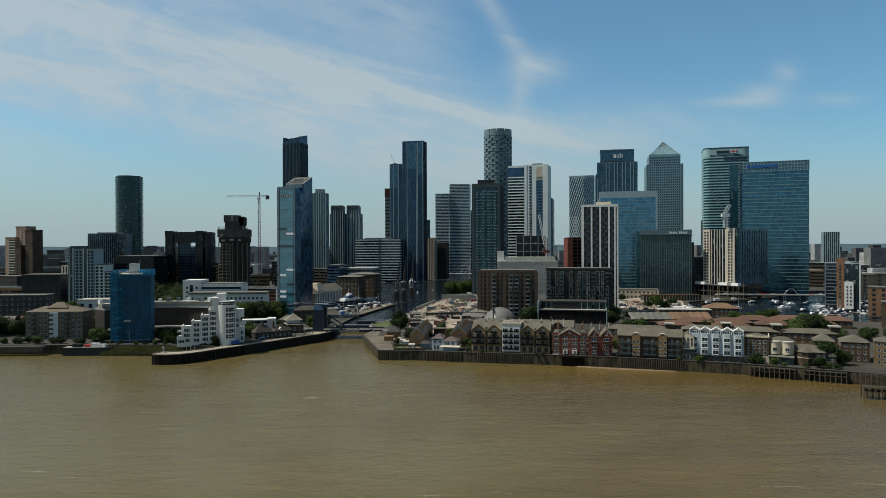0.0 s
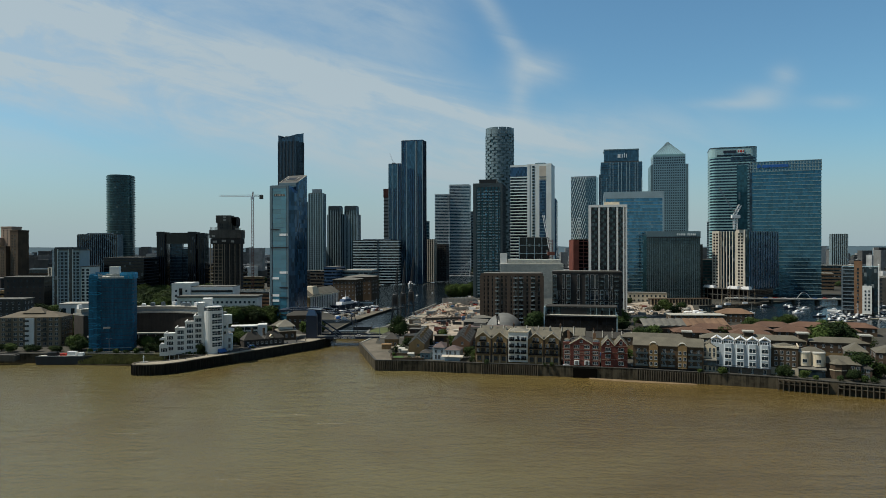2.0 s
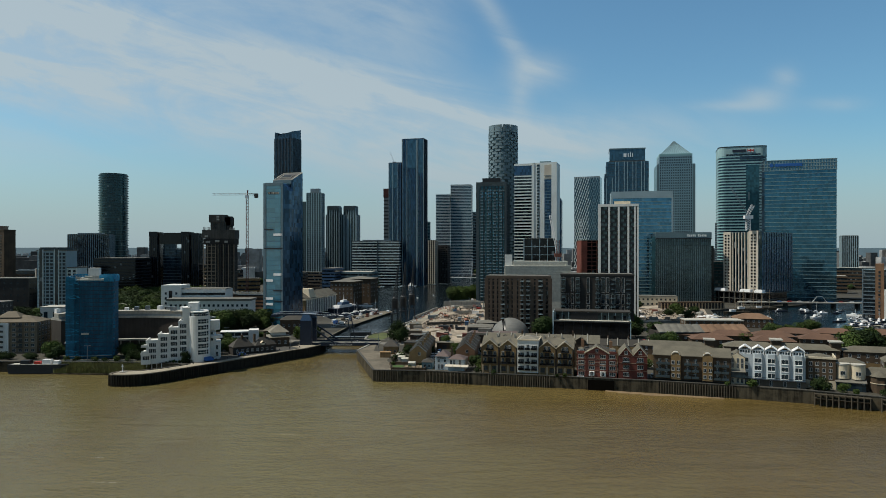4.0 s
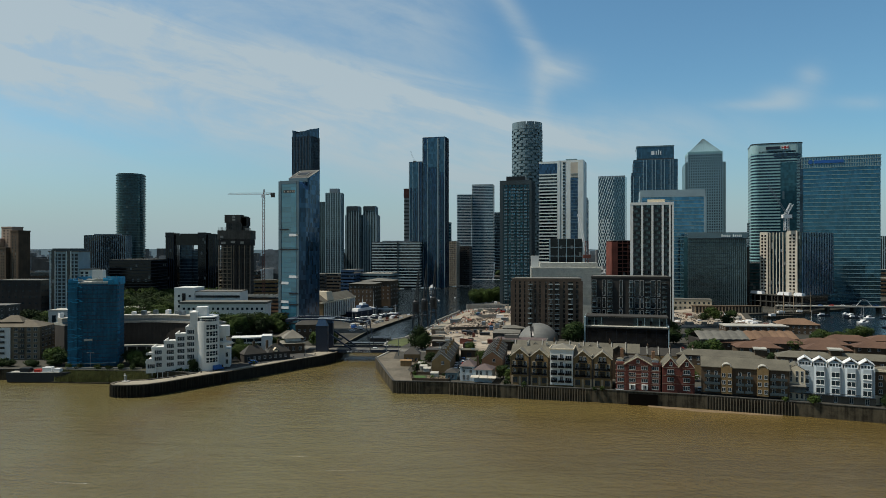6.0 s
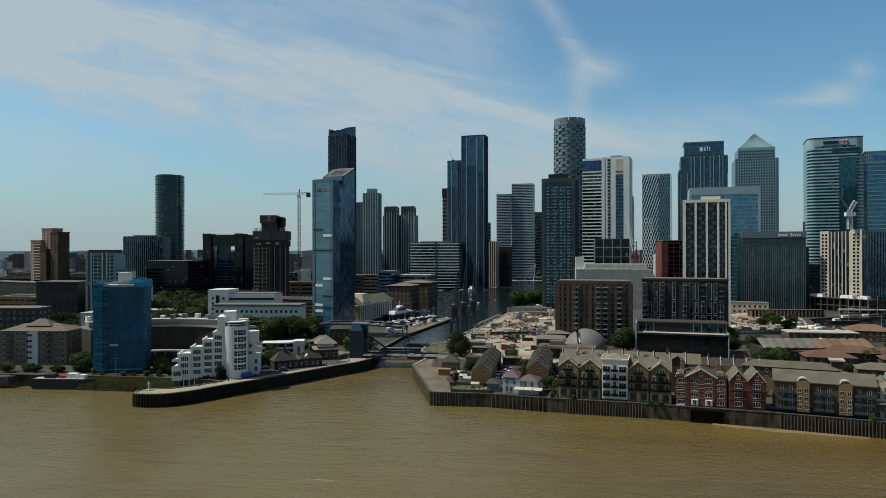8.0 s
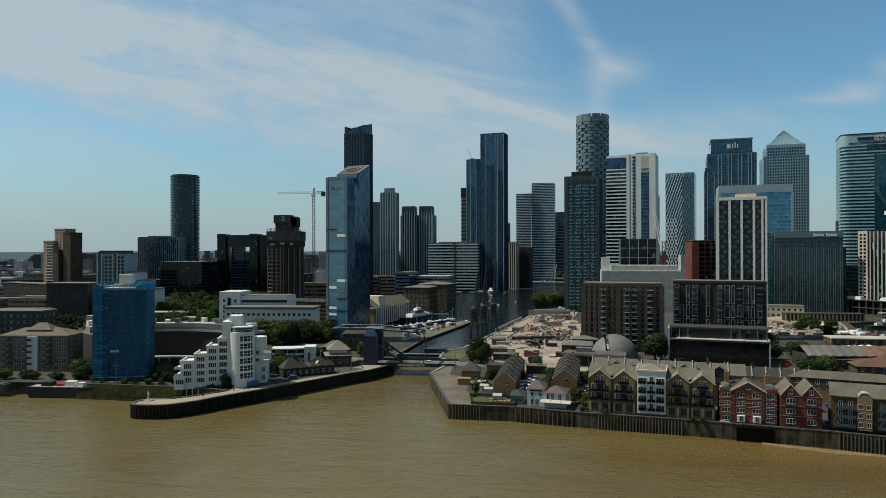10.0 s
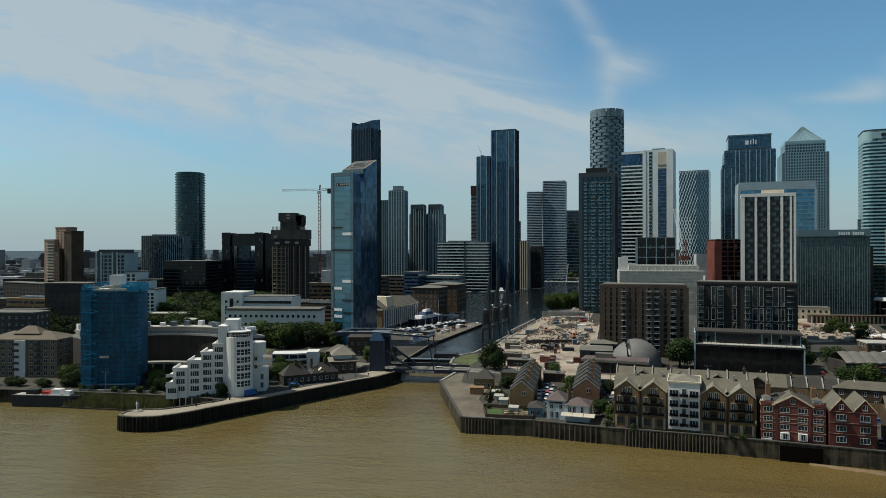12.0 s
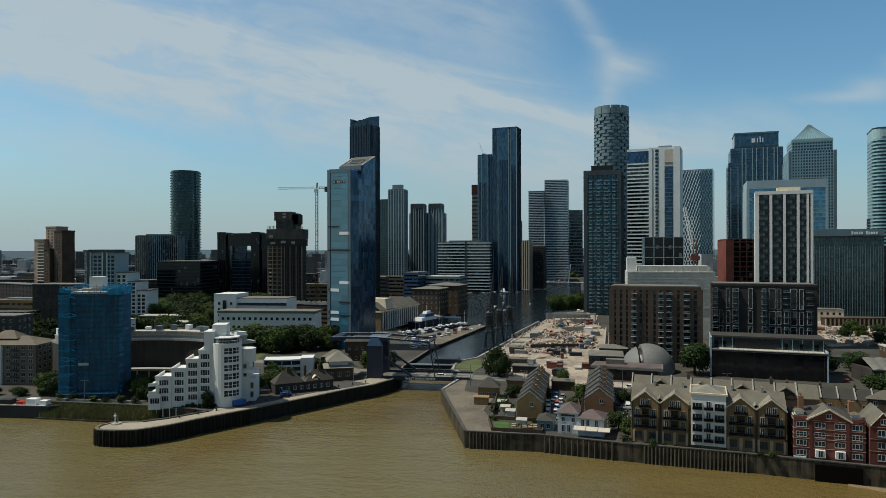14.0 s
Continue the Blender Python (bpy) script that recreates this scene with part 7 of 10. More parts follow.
# converted warehouses on the wharf
wharf = thing("wharf_apartments", "yellow brick wharf apartments with pointed gables and balconies", "apartment building", 33.2, 365.9, 0, -12.8)
part("wall", Geo().box(-20.9, 0, 0, 20.9, 14, 12.2), YELLOW_BRICK, wharf)
part("rear_roof", Geo().gable(-20.9, 2, 20.9, 15, 12.2, 3.6, "x"), SLATE, wharf)
part("base", Geo().box(-21.1, -0.35, 0, 21.1, 0.1, 3.9), YELLOW_BRICK, wharf)
for gx in (-16.9, -8.6, 9.2, 17.1):
    gw = 3.7
    part("gable", Geo().prism([(gx - gw, -0.3), (gx + gw, -0.3), (gx + gw, 0.3), (gx - gw, 0.3)], 0, 12.3), YELLOW_BRICK, wharf)
    part("gable", Geo().poly([(gx - gw, -0.3, 12.3), (gx + gw, -0.3, 12.3), (gx, -0.3, 15.1)]).poly([(gx + gw, 0.3, 12.3), (gx - gw, 0.3, 12.3), (gx, 0.3, 15.1)]), YELLOW_BRICK, wharf)
    part("gable_roof", Geo().gable(gx - gw, -0.2, gx + gw, 8.5, 12.2, 2.85, "y", 0.3), PALE_SLATE, wharf)
    for s in (-1, 1):
        part("verge_stone", Geo().beam((gx + s * (gw + 0.35), -0.5, 12.1), (gx, -0.5, 15.3), 0.2, 0.3), CREAM_RENDER, wharf)
    WIN_T.grid(wharf, (gx - 0.8, gx + 0.8), -0.34, (10.8,))
    WIN_T.grid(wharf, (gx - 2.3, gx + 2.3), -0.34, (4.9, 7.9))
    WIN_B.grid(wharf, (gx - 2.2, gx + 2.2), -0.4, (1.3,))
    # black panels laid on the wall paint the recess shade behind the balconies
    for z in (4.8, 7.8):
        part("balcony_recess", Geo().box(gx - 1.0, -0.36, z, gx + 1.0, -0.28, z + 2.3), G_BLACK, wharf)
    part("base_panel", Geo().box(gx - 3.6, -0.52, 0.2, gx - 3.0, -0.3, 3.8).box(gx - 0.4, -0.52, 0.2, gx + 0.4, -0.3, 3.8).box(gx + 3.0, -0.52, 0.2, gx + 3.6, -0.3, 3.8), TAN_PANEL, wharf)
    for z in (4.6, 7.6, 10.6):
        bw = 3.2 if z < 10 else 1.8
        bal_ = part("balcony", Geo().box(gx - bw, -1.7, z, gx + bw, -0.3, z + 0.18), DARK_METAL, wharf)
        part("balcony_screen", Geo().box(gx - bw, -1.64, z + 0.2, gx + bw, -1.6, z + 0.8), SHADE_BLACK, bal_)
        part("balcony_rail", Geo().box(gx - bw, -1.72, z + 1.0, gx + bw, -1.64, z + 1.1).box(gx - bw, -1.7, z + 0.55, gx + bw, -1.66, z + 0.6), DARK_METAL, bal_)
        bar = Geo().box(-0.03, -1.7, z + 0.18, 0.03, -1.66, z + 1.0).mesh("rail_bar", DARK_METAL)
        for q in range(6):
            part("rail_bar", bar, None, bal_, at=shift(gx - bw + 2 * bw * q / 5, 0, 0))
for gx in (-12.75, 13.2):
    # brown brick strip, slightly proud, between each pair of gables
    part("recess", Geo().box(gx - 0.5, -0.36, 0.5, gx + 0.5, -0.28, 12), BROWN_BRICK, wharf)
    part("valley_roof", Geo().gable(gx - 1.0, 0.0, gx + 1.0, 8, 12.25, 1.2, "y"), PALE_SLATE, wharf)
for fx in (-20.6, -12.75, -4.6, 5.0, 13.2, 20.6):
    part("downpipe", Geo().box(fx - 0.12, -0.5, 0, fx + 0.12, -0.34, 12), DARK_METAL, wharf)
for fx in (-14.6, -6.4, 7.2, 15.4):
    part("flue", Geo().box(fx - 0.3, 7.4, 14.0, fx + 0.3, 8.2, 17.2), CONCRETE, wharf)
white_block = thing("white_wharf_house", "white rendered five-storey wharf house with paired balconies", "apartment building", 33.6, 364.9, 0, -12.8)
part("wall", Geo().box(-4.7, -0.6, 1.0, 4.7, 12, 15.6), WHITE_RENDER, white_block)
part("parapet", Geo().box(-5.1, -0.9, 15.6, 5.1, -0.3, 16.1).box(-5.1, 11.6, 15.6, 5.1, 12.2, 16.1).box(-5.1, -0.3, 15.6, -4.8, 11.6, 16.1).box(4.8, -0.3, 15.6, 5.1, 11.6, 16.1), CREAM_RENDER, white_block)
part("roof", Geo().box(-4.8, -0.3, 15.6, 4.8, 11.6, 15.9).hip(-4.2, 0.8, 4.2, 11.0, 15.9, 1.5, 0.0), PALE_SLATE, white_block)
for z in (2.4, 5.4, 8.4, 11.6):
    WIN_W.grid(white_block, (-3.0, 2.9), -0.64, (z,))
    WIN_T.set(white_block, 0, -0.64, z)
    for xx in (-3.0, 0.0, 2.9):
        b_ = part("balcony", Geo().box(xx - 1.3, -1.8, z - 0.2, xx + 1.3, -0.6, z - 0.05), DARK_METAL, white_block)
        part("balcony_screen", Geo().box(xx - 1.3, -1.76, z, xx + 1.3, -1.72, z + 0.65), SHADE_BLACK, b_)
        part("balcony_rail", Geo().box(xx - 1.3, -1.82, z + 0.75, xx + 1.3, -1.76, z + 0.85).box(xx - 1.3, -1.8, z + 0.3, xx + 1.3, -1.78, z + 0.35), DARK_METAL, b_)
# long roofs behind the wharf
for i in range(9):
    x0 = 19 + i * 6.0
    hse = thing("rear_house", "terraced house with a grey slate roof and raised party walls", "house", x0 + 0, 392.5 - i * 1.35, 0, -12.8, "rear terrace")
    part("wall", Geo().box(-3, 0, 0, 3, 9, 11.4), BROWN_BRICK, hse)
    part("roof", Geo().gable(-3, 0, 3, 9, 11.4, 3.6, "x", 0.0), SLATE, hse)
    part("party_wall", Geo().beam((-3, -0.3, 11.6), (-3, 4.5, 15.6), 0.35, 0.5).beam((-3, 4.5, 15.6), (-3, 9.3, 11.6), 0.35, 0.5), CONCRETE, hse)
    if i % 2 == 1:
        part("dormer_wall", Geo().prism([(-2.2, -0.1), (2.2, -0.1), (2.2, 3.5), (-2.2, 3.5)], 11.4, 12.9).poly([(-2.2, -0.12, 12.9), (2.2, -0.12, 12.9), (0, -0.12, 14.4)]), BROWN_BRICK, hse)
        part("dormer_roof", Geo().gable(-2.2, -0.2, 2.2, 4.4, 12.9, 1.6, "y", 0.25), SLATE, hse)
    if i % 4 == 2:
        chimney(hse, 2.4, 4.5, 14, 16.6, BROWN_BRICK)
for i in range(8):
    hse = thing("rear_house", "low terraced house with a grey slate roof", "house", 66 + i * 4.9, 404 - i * 1.15, 0, -13, "rear terrace")
    part("wall", Geo().box(-2.5, 0, 0, 2.5, 8, 7.8), YELLOW_BRICK, hse)
    part("roof", Geo().gable(-2.5, 0, 2.5, 8, 7.8, 3.0, "x", 0.0), SLATE_DARK, hse)
    part("party_wall", Geo().beam((-2.5, -0.3, 8.2), (-2.5, 4, 11.4), 0.35, 0.5), CONCRETE, hse)
    if i % 2:
        chimney(hse, -2.2, 4.2, 10.4, 12.2, BROWN_BRICK, 0.8, 2)
    WIN_S.set(hse, 0, -0.02, 5)

# red brick police-style gabled building over a boat arch
gabled = thing("gabled_red_building", "red brick building with stone bands, wide gable and tall chimneys", "building", 63.2, 357.6, 0, -12)
gabled.scale = (1, 1, 0.84)
part("wall", Geo().box(-8.6, 0, 0, 8.6, 13, 13), RED_BRICK, gabled)
for z in (3.6, 6.6, 8.0, 9.8, 12.6):
    part("stone_band", Geo().box(-8.75, -0.12, z, 8.75, 13.1, z + 0.14), TOWER_TAN, gabled)
part("gable", Geo().poly([(-5.2, -0.1, 12.9), (5.2, -0.1, 12.9), (0, -0.1, 16.4)]).poly([(5.2, 0.3, 12.9), (-5.2, 0.3, 12.9), (0, 0.3, 16.4)]), RED_BRICK, gabled)
for s in (-1, 1):
    part("verge_stone", Geo().beam((s * 5.6, -0.3, 12.8), (0, -0.3, 16.6), 0.3, 0.45), CREAM_RENDER, gabled)
part("gable_roof", Geo().gable(-5.2, 0, 5.2, 9, 12.9, 3.4, "y", 0.2), SLATE, gabled)
part("roof", Geo().hip(-8.6, 1, 8.6, 13, 13, 3.0, 0.1), SLATE_DARK, gabled)
chimney(gabled, -6.2, 5, 12, 19.4, ORANGE_BRICK, 1.3, 4)
chimney(gabled, 6.2, 5, 12, 18.6, ORANGE_BRICK, 1.3, 4)
part("terrace_floor", Geo().box(-8.4, 0.4, 13.0, -5.4, 6, 13.3), CREAM_RENDER, gabled)
part("parapet", Geo().box(-8.7, -0.2, 13.0, -5.3, 0.2, 14.0), RED_BRICK, gabled)
part("parapet", Geo().box(5.3, -0.2, 13.0, 8.7, 0.2, 14.0), RED_BRICK, gabled)
for xx in (-6.8, 6.8):
    part("corner_dormer", Geo().box(xx - 1.1, 2.5, 13, xx + 1.1, 4.5, 14.8), WHITE_RENDER, gabled)
    part("dormer_roof", Geo().hip(xx - 1.1, 2.5, xx + 1.1, 4.5, 14.8, 0.8, 0.3), SLATE, gabled)
for z in (1.2, 4.4, 7.2, 10.4):
    WIN_W.grid(gabled, (-6.7, 6.7), -0.04, (z,))
    if z > 2:
        WIN_W.grid(gabled, (-2.2, 2.6), -0.04, (z,))
for xx in (-2.2, 2.6):
    part("bay_window", Geo().box(xx - 1.2, -1.0, 1.0, xx + 1.2, 0.0, 3.4), WHITE_RENDER, gabled)
    WIN_T.set(gabled, xx, -1.04, 1.1)
WIN_S.set(gabled, 0, -0.14, 13.6)
for xx in (-4.4, 4.5):
    part("pilaster", Geo().box(xx - 0.35, -0.25, 0, xx + 0.35, 0.05, 13), DARK_RED, gabled)
part("white_rail", Geo().box(-8.7, -0.4, -0.2, -5.6, -0.2, 0.8), WHITE_METAL, gabled)
# a black block on the river wall stands in for shade inside the opening
arch = solid("boat_arch", Geo().box(-5.6, -0.75, -5.5, 5.6, 0.3, -0.5), SHADE_BLACK, "boat opening in the river wall, a black block painted as its shade", "opening", 64.5, 355.0, 0, -12)
twin = thing("twin_gabled_house", "dark red brick house with twin gables", "building", 78.2, 353.6, 0, -12)
part("wall", Geo().box(-6, 0, 0, 6, 13, 10.4), DARK_RED, twin)
# brighter brick sheet paints the sunlight on the left side wall
part("side_wall", Geo().box(-6.1, 0.1, 0, -6.0, 12.9, 10.3), RED_BRICK, twin)
for z in (3.8, 7.0, 10.2):
    part("stone_band", Geo().box(-6.1, -0.1, z, 6.1, 13.1, z + 0.12), TOWER_TAN, twin)
for gx in (-3, 3):
    part("gable", Geo().poly([(gx - 3, -0.05, 10.4), (gx + 3, -0.05, 10.4), (gx, -0.05, 14)]).poly([(gx + 3, 0.3, 10.4), (gx - 3, 0.3, 10.4), (gx, 0.3, 14)]), DARK_RED, twin)
    for s_ in (-1, 1):
        part("verge_stone", Geo().beam((gx + s_ * 3.1, -0.2, 10.4), (gx, -0.2, 14.1), 0.18, 0.25), CREAM_RENDER, twin)
    WIN_S.set(twin, gx, -0.1, 11.0)

    part("gable_roof", Geo().gable(gx - 3, 0, gx + 3, 13, 10.4, 3.6, "y", 0.15), SLATE, twin)
    WIN_W.grid(twin, (gx,), -0.04, (1.4, 4.6, 7.8))
    part("balcony", Geo().box(gx - 1.8, -1.3, 7.4, gx + 1.8, 0, 7.6).box(gx - 1.8, -1.3, 8.4, gx + 1.8, -1.2, 8.5), DARK_METAL, twin)
river_flats = thing("barrel_dormer_flats", "yellow brick flats with blue balconies and round-topped bays", "apartment building", 101.6, 347.8, 0, -18.5)
part("wall", Geo().box(-15.6, 0, 1.0, 15.6, 12, 11), BROWN_BRICK, river_flats)
part("roof", Geo().gable(-15.6, -0.2, 15.6, 12, 11, 3.2, "x"), SLATE, river_flats)
part("undercroft", Geo().box(-15.6, 0.8, 0, 15.6, 12, 1.0), BLACK_PANEL, river_flats)
for bx in (-6.4, 6.4):
    bay_ = part("bay", Geo().box(bx - 2.0, -0.9, 1.0, bx + 2.0, 0.3, 11.6), YELLOW_BRICK, river_flats)
    g = Geo()
    arc = [(1.75 * math.cos(math.pi * q / 10), 1.25 * math.sin(math.pi * q / 10)) for q in range(11)]
    for (xa, za), (xb, zb) in zip(arc, arc[1:]):
        g.poly([(xa, 0, za), (xa, 4.2, za), (xb, 4.2, zb), (xb, 0, zb)][::-1])
        g.poly([(xa, 0, za), (xb, 0, zb), (xb * 0.82, 0, zb * 0.82), (xa * 0.82, 0, za * 0.82)])
    part("barrel_roof", g, PALE_ROOF, river_flats, at=shift(bx, -1.0, 11.55))
    part("barrel_wall", Geo().prism([(bx - 1.4, -0.85), (bx + 1.4, -0.85), (bx + 1.4, 3), (bx - 1.4, 3)], 11.5, 12.5, 0.1), YELLOW_BRICK, river_flats)
    WIN_S.grid(river_flats, (bx - 1.1, bx + 1.1), -0.94, (2.0, 4.8, 7.6))
for bx in (-13, -10.2, -1.6, 1.6, 10.4, 13.4):
    for z in (1.8, 4.6, 7.4):
        WIN_T.set(river_flats, bx, -0.02, z + 0.1)
        part("balcony", Geo().box(bx - 1.4, -1.2, z - 0.2, bx + 1.4, 0, z - 0.05).box(bx - 1.4, -1.22, z - 0.05, bx + 1.4, -1.14, z + 0.85), SLATE_BLUE, river_flats)
cream = thing("cream_house", "narrow cream rendered house with a glazed veranda", "house", 119.4, 344, 0, -22)
cream.scale = (0.78, 1, 0.9)
part("wall", Geo().box(-4, 0, 0, 4, 11, 12.4), CREAM_RENDER, cream)
part("gable", Geo().poly([(-4, 0.1, 12.4), (4, 0.1, 12.4), (0, 0.1, 14.6)]), CREAM_RENDER, cream)
part("veranda", Geo().box(-4, -1.8, 3.4, 4, 0, 6.0), G_PANE, cream)
part("veranda_roof", Geo().prism([(-4.3, -2.1), (4.3, -2.1), (4.3, 0), (-4.3, 0)], 6.0, [6.2, 6.2, 6.8, 6.8]), LEAD, cream)
WIN_T.grid(cream, (-2.2, 0.4, 2.6), -0.02, (7.6, 10.0))
WIN_T.grid(cream, (-2.2, 0.4, 2.6), -0.02, (0.6,))
part("roof", Geo().gable(-4, 0.2, 4, 11, 12.4, 2.2, "y", 0.1), SLATE, cream)
part("side_wall", Geo().box(-4.6, -0.4, 0, -4.05, 11, 13.4), GREY_TAN, cream)
white_row = thing("white_bay_terrace", "white riverside terrace with five bays and glazed roof gables", "apartment building", 132.0, 340, 0, -24)
part("wall", Geo().box(-12.6, 0, 0, 12.6, 12, 12.8), PALE_BLUE, white_row)
part("roof", Geo().box(-12.4, 0.6, 12.8, 12.4, 12, 13.4), LEAD, white_row)
part("ground_floor", Geo().box(-12.7, -0.9, 0, 12.7, 0.05, 2.6), GREY_BRICK, white_row)
for k in range(5):
    bx = -10.1 + k * 5.05
    if k:
        part("bay", Geo().prism([(bx - 2.0, 0.1), (bx - 1.3, -0.8), (bx + 1.3, -0.8), (bx + 2.0, 0.1)], 2.8, 13.2), PALE_BLUE, white_row)
    hgt = 12.9
    part("glazed_gable", Geo().box(bx - 2.2, 0.3, hgt, bx + 2.2, 5, hgt + 1.7), WHITE_METAL, white_row)
    for s in (-1.5, -0.5, 0.5, 1.5):
        part("gable_pane", Geo().box(bx + s - 0.36, 0.22, hgt + 0.5, bx + s + 0.36, 0.32, hgt + 1.45), G_PANE, white_row)
    part("gable_roof", Geo().gable(bx - 2.3, 0.0, bx + 2.3, 5.4, hgt + 1.7, 1.7, "y", 0.15), WHITE_METAL, white_row)
    part("ridge_cap", Geo().beam((bx, -0.2, hgt + 3.55), (bx, 5.5, hgt + 3.55), 0.2, 0.2), GREY_METAL, white_row)
    for s in (-2.2, 0, 2.2):
        part("gable_post", Geo().box(bx + s - 0.12, 0.1, hgt, bx + s + 0.12, 0.35, hgt + 1.8), WHITE_METAL, white_row)
    yy = -0.84 if k else -0.02
    for z in (3.4, 6.4, 9.5):
        WIN_X.set(white_row, bx, yy - 0.02, z)
        part("sill", Geo().box(bx - 1.5, yy - 0.2, z - 0.25, bx + 1.5, yy, z - 0.1), WHITE_METAL, white_row)
    WIN_T.set(white_row, bx, -0.94, 0.2)
part("balcony_rail", Geo().box(-12.7, -1.9, 2.6, 12.7, -0.2, 2.8).box(-12.7, -1.95, 3.5, 12.7, -1.85, 3.65), DARK_METAL, white_row)
georgian = thing("brown_georgian_house", "tall brown brick house with a yellow stone ground floor", "house", 149.6, 334.8, 0, -24)
part("wall", Geo().box(-5.4, 0, 3.4, 5.4, 11, 12.2), BROWN_BRICK, georgian)
part("ground_floor", Geo().box(-5.4, -0.1, 0, 5.4, 11, 3.4), CREAM_RENDER, georgian)
part("parapet", Geo().box(-5.6, -0.3, 12.2, 5.6, 0.2, 13.0).box(5.1, 0.2, 12.2, 5.6, 11, 13.2), CREAM_RENDER, georgian)
part("roof", Geo().hip(-5, 1, 5, 11, 12.2, 1.6, 0), SLATE, georgian)
WIN_S.grid(georgian, (-3.6, -1.2, 1.2, 3.6), -0.02, (4.2, 6.8, 9.4))
WIN_T.grid(georgian, (-3.4, 0, 3.4), -0.12, (0.6,))
bow = thing("bow_fronted_house", "cream house with two round bows and a glazed veranda", "house", 159.6, 331, 0, -26)
part("wall", Geo().box(-5.4, 1.6, 0, 5.4, 11, 10.2), CREAM_RENDER, bow)
for bx in (-2.7, 2.7):
    part("bow", Geo().cyl(bx, 1.8, 4.6, 10.2, 2.5, n=20), CREAM_RENDER, bow)
    part("bow_roof", Geo().cyl(bx, 1.8, 10.2, 10.7, 2.7, n=20), PALE_ROOF, bow)
    WIN_M.set(bow, bx, -0.72, 6.2)
part("veranda", Geo().box(-5.2, -1.6, 0, 5.2, 1.7, 3.4), G_PANE, bow)
part("veranda_roof", Geo().prism([(-5.6, -2), (5.6, -2), (5.6, 1.8), (-5.6, 1.8)], 3.4, [3.6, 3.6, 4.8, 4.8]), LEAD, bow)
part("roof", Geo().hip(-5.4, 3, 5.4, 11, 10.2, 2.2), SLATE, bow)
octo = thing("octagonal_house", "brown brick house with a projecting octagonal bay", "house", 169.5, 327, 0, -28)
part("wall", Geo().box(-8, 1, 0, 8, 11, 6.2), BROWN_BRICK, octo)
part("octagon", Geo().cyl(-0.5, 0.8, 0, 6.4, 3.4, n=8, a0=22.5, a1=382.5), BROWN_BRICK, octo)
part("octagon_band", Geo().cyl(-0.5, 0.8, 3.6, 3.9, 3.6, n=8, a0=22.5, a1=382.5), CREAM_RENDER, octo)
part("octagon_roof", Geo().cyl(-0.5, 0.8, 6.4, 8.4, 3.9, 0.3, n=8, a0=22.5, a1=382.5), SLATE, octo)
part("roof", Geo().hip(-8, 1, 8, 11, 6.2, 3.0), SLATE, octo)
WIN_S.grid(octo, (-6, 5, 7), 0.98, (1.2, 4.0))
flats("tall_cottage", "brown brick cottage with a steep roof", 189, 347, -24, 9, 12, 8.5, 3, 3, BROWN_BRICK, SLATE, WIN_S, 3.6)
flats("river_block", "brown brick block by the river stairs", 198, 336, -24, 12, 14, 9.5, 3, 4, BROWN_BRICK, SLATE, WIN_S, 3.0)
flats("yellow_block", "yellow brick flats with a shallow roof and neat windows", 209, 322, -30, 18, 12, 11.4, 4, 7, YELLOW_BRICK, SLATE, WIN_S, 2.0)
flats("white_gabled_cottage", "small dark cottage with white windows among trees", 179, 324, -28, 5, 5, 4.6, 2, 2, BROWN_BRICK, SLATE_DARK, WIN_S, 2.2)

# long brown blocks with grey roofs behind the river houses
for cx, cy, w, h in ((108, 392, 36, 9.0), (142, 381, 24, 10.2), (163, 374, 30, 10.2), (192, 366, 26, 10.0)):
    f_ = flats("long_brick_block", "long brown brick block with a grey pitched roof", cx, cy, -18, w, 10, h, 3, max(4, int(w / 3.4)), BROWN_BRICK, SLATE, WIN_S, 2.2, "long brick blocks")
    part("stair_head", Geo().box(w / 2 - 3, 2, h, w / 2 + 1.2, 7, h + 3.4), BROWN_BRICK, f_)
    part("stair_roof", Geo().box(w / 2 - 3.6, 1.4, h + 3.4, w / 2 + 1.8, 7.6, h + 4.0), PALE_ROOF, f_)
    part("yellow_base", Geo().box(-w / 2 - 0.1, -0.12, 0, w / 2 + 0.1, 0.05, h * 0.5), YELLOW_BRICK, f_)

# terracotta roofs of the estate
rng = random.Random(11)
ESTATE = [(150, 464, 22, 12, -8), (146, 483, 24, 10, -6), (166, 476, 26, 14, -10), (192, 478, 24, 13, -14), (182, 456, 22, 12, -16),
          (212, 484, 26, 14, -16), (214, 460, 22, 12, -20), (236, 484, 24, 13, -20), (242, 460, 22, 12, -22), (262, 476, 22, 12, -22)]
for cx, cy, w, d, yaw in ESTATE:
    cy -= 15 if cx < 200 else 8
    h = rng.uniform(4.2, 5.6)
    e = thing("estate_house", "low brick estate house under a terracotta tiled roof", "house", cx, cy, 0, yaw, "estate houses")
    part("wall", Geo().box(-w / 2, 0, 0, w / 2, d, h), BROWN_BRICK, e)
    part("roof", Geo().hip(-w / 2, 0, w / 2, d, h, 2.8, 0.8), TILE, e)
    WIN_S.grid(e, spread(-w / 2, w / 2, 5), -0.02, (2.6,))
hall = thing("long_dock_shed", "long dark shed under a rippled grey and tan roof", "shed", 153, 469, 0, 1)
hall.scale = (0.82, 0.85, 0.95)
part("wall", Geo().box(-34, 0.6, 0, 34, 22, 6.8), DARK_BRICK, hall)
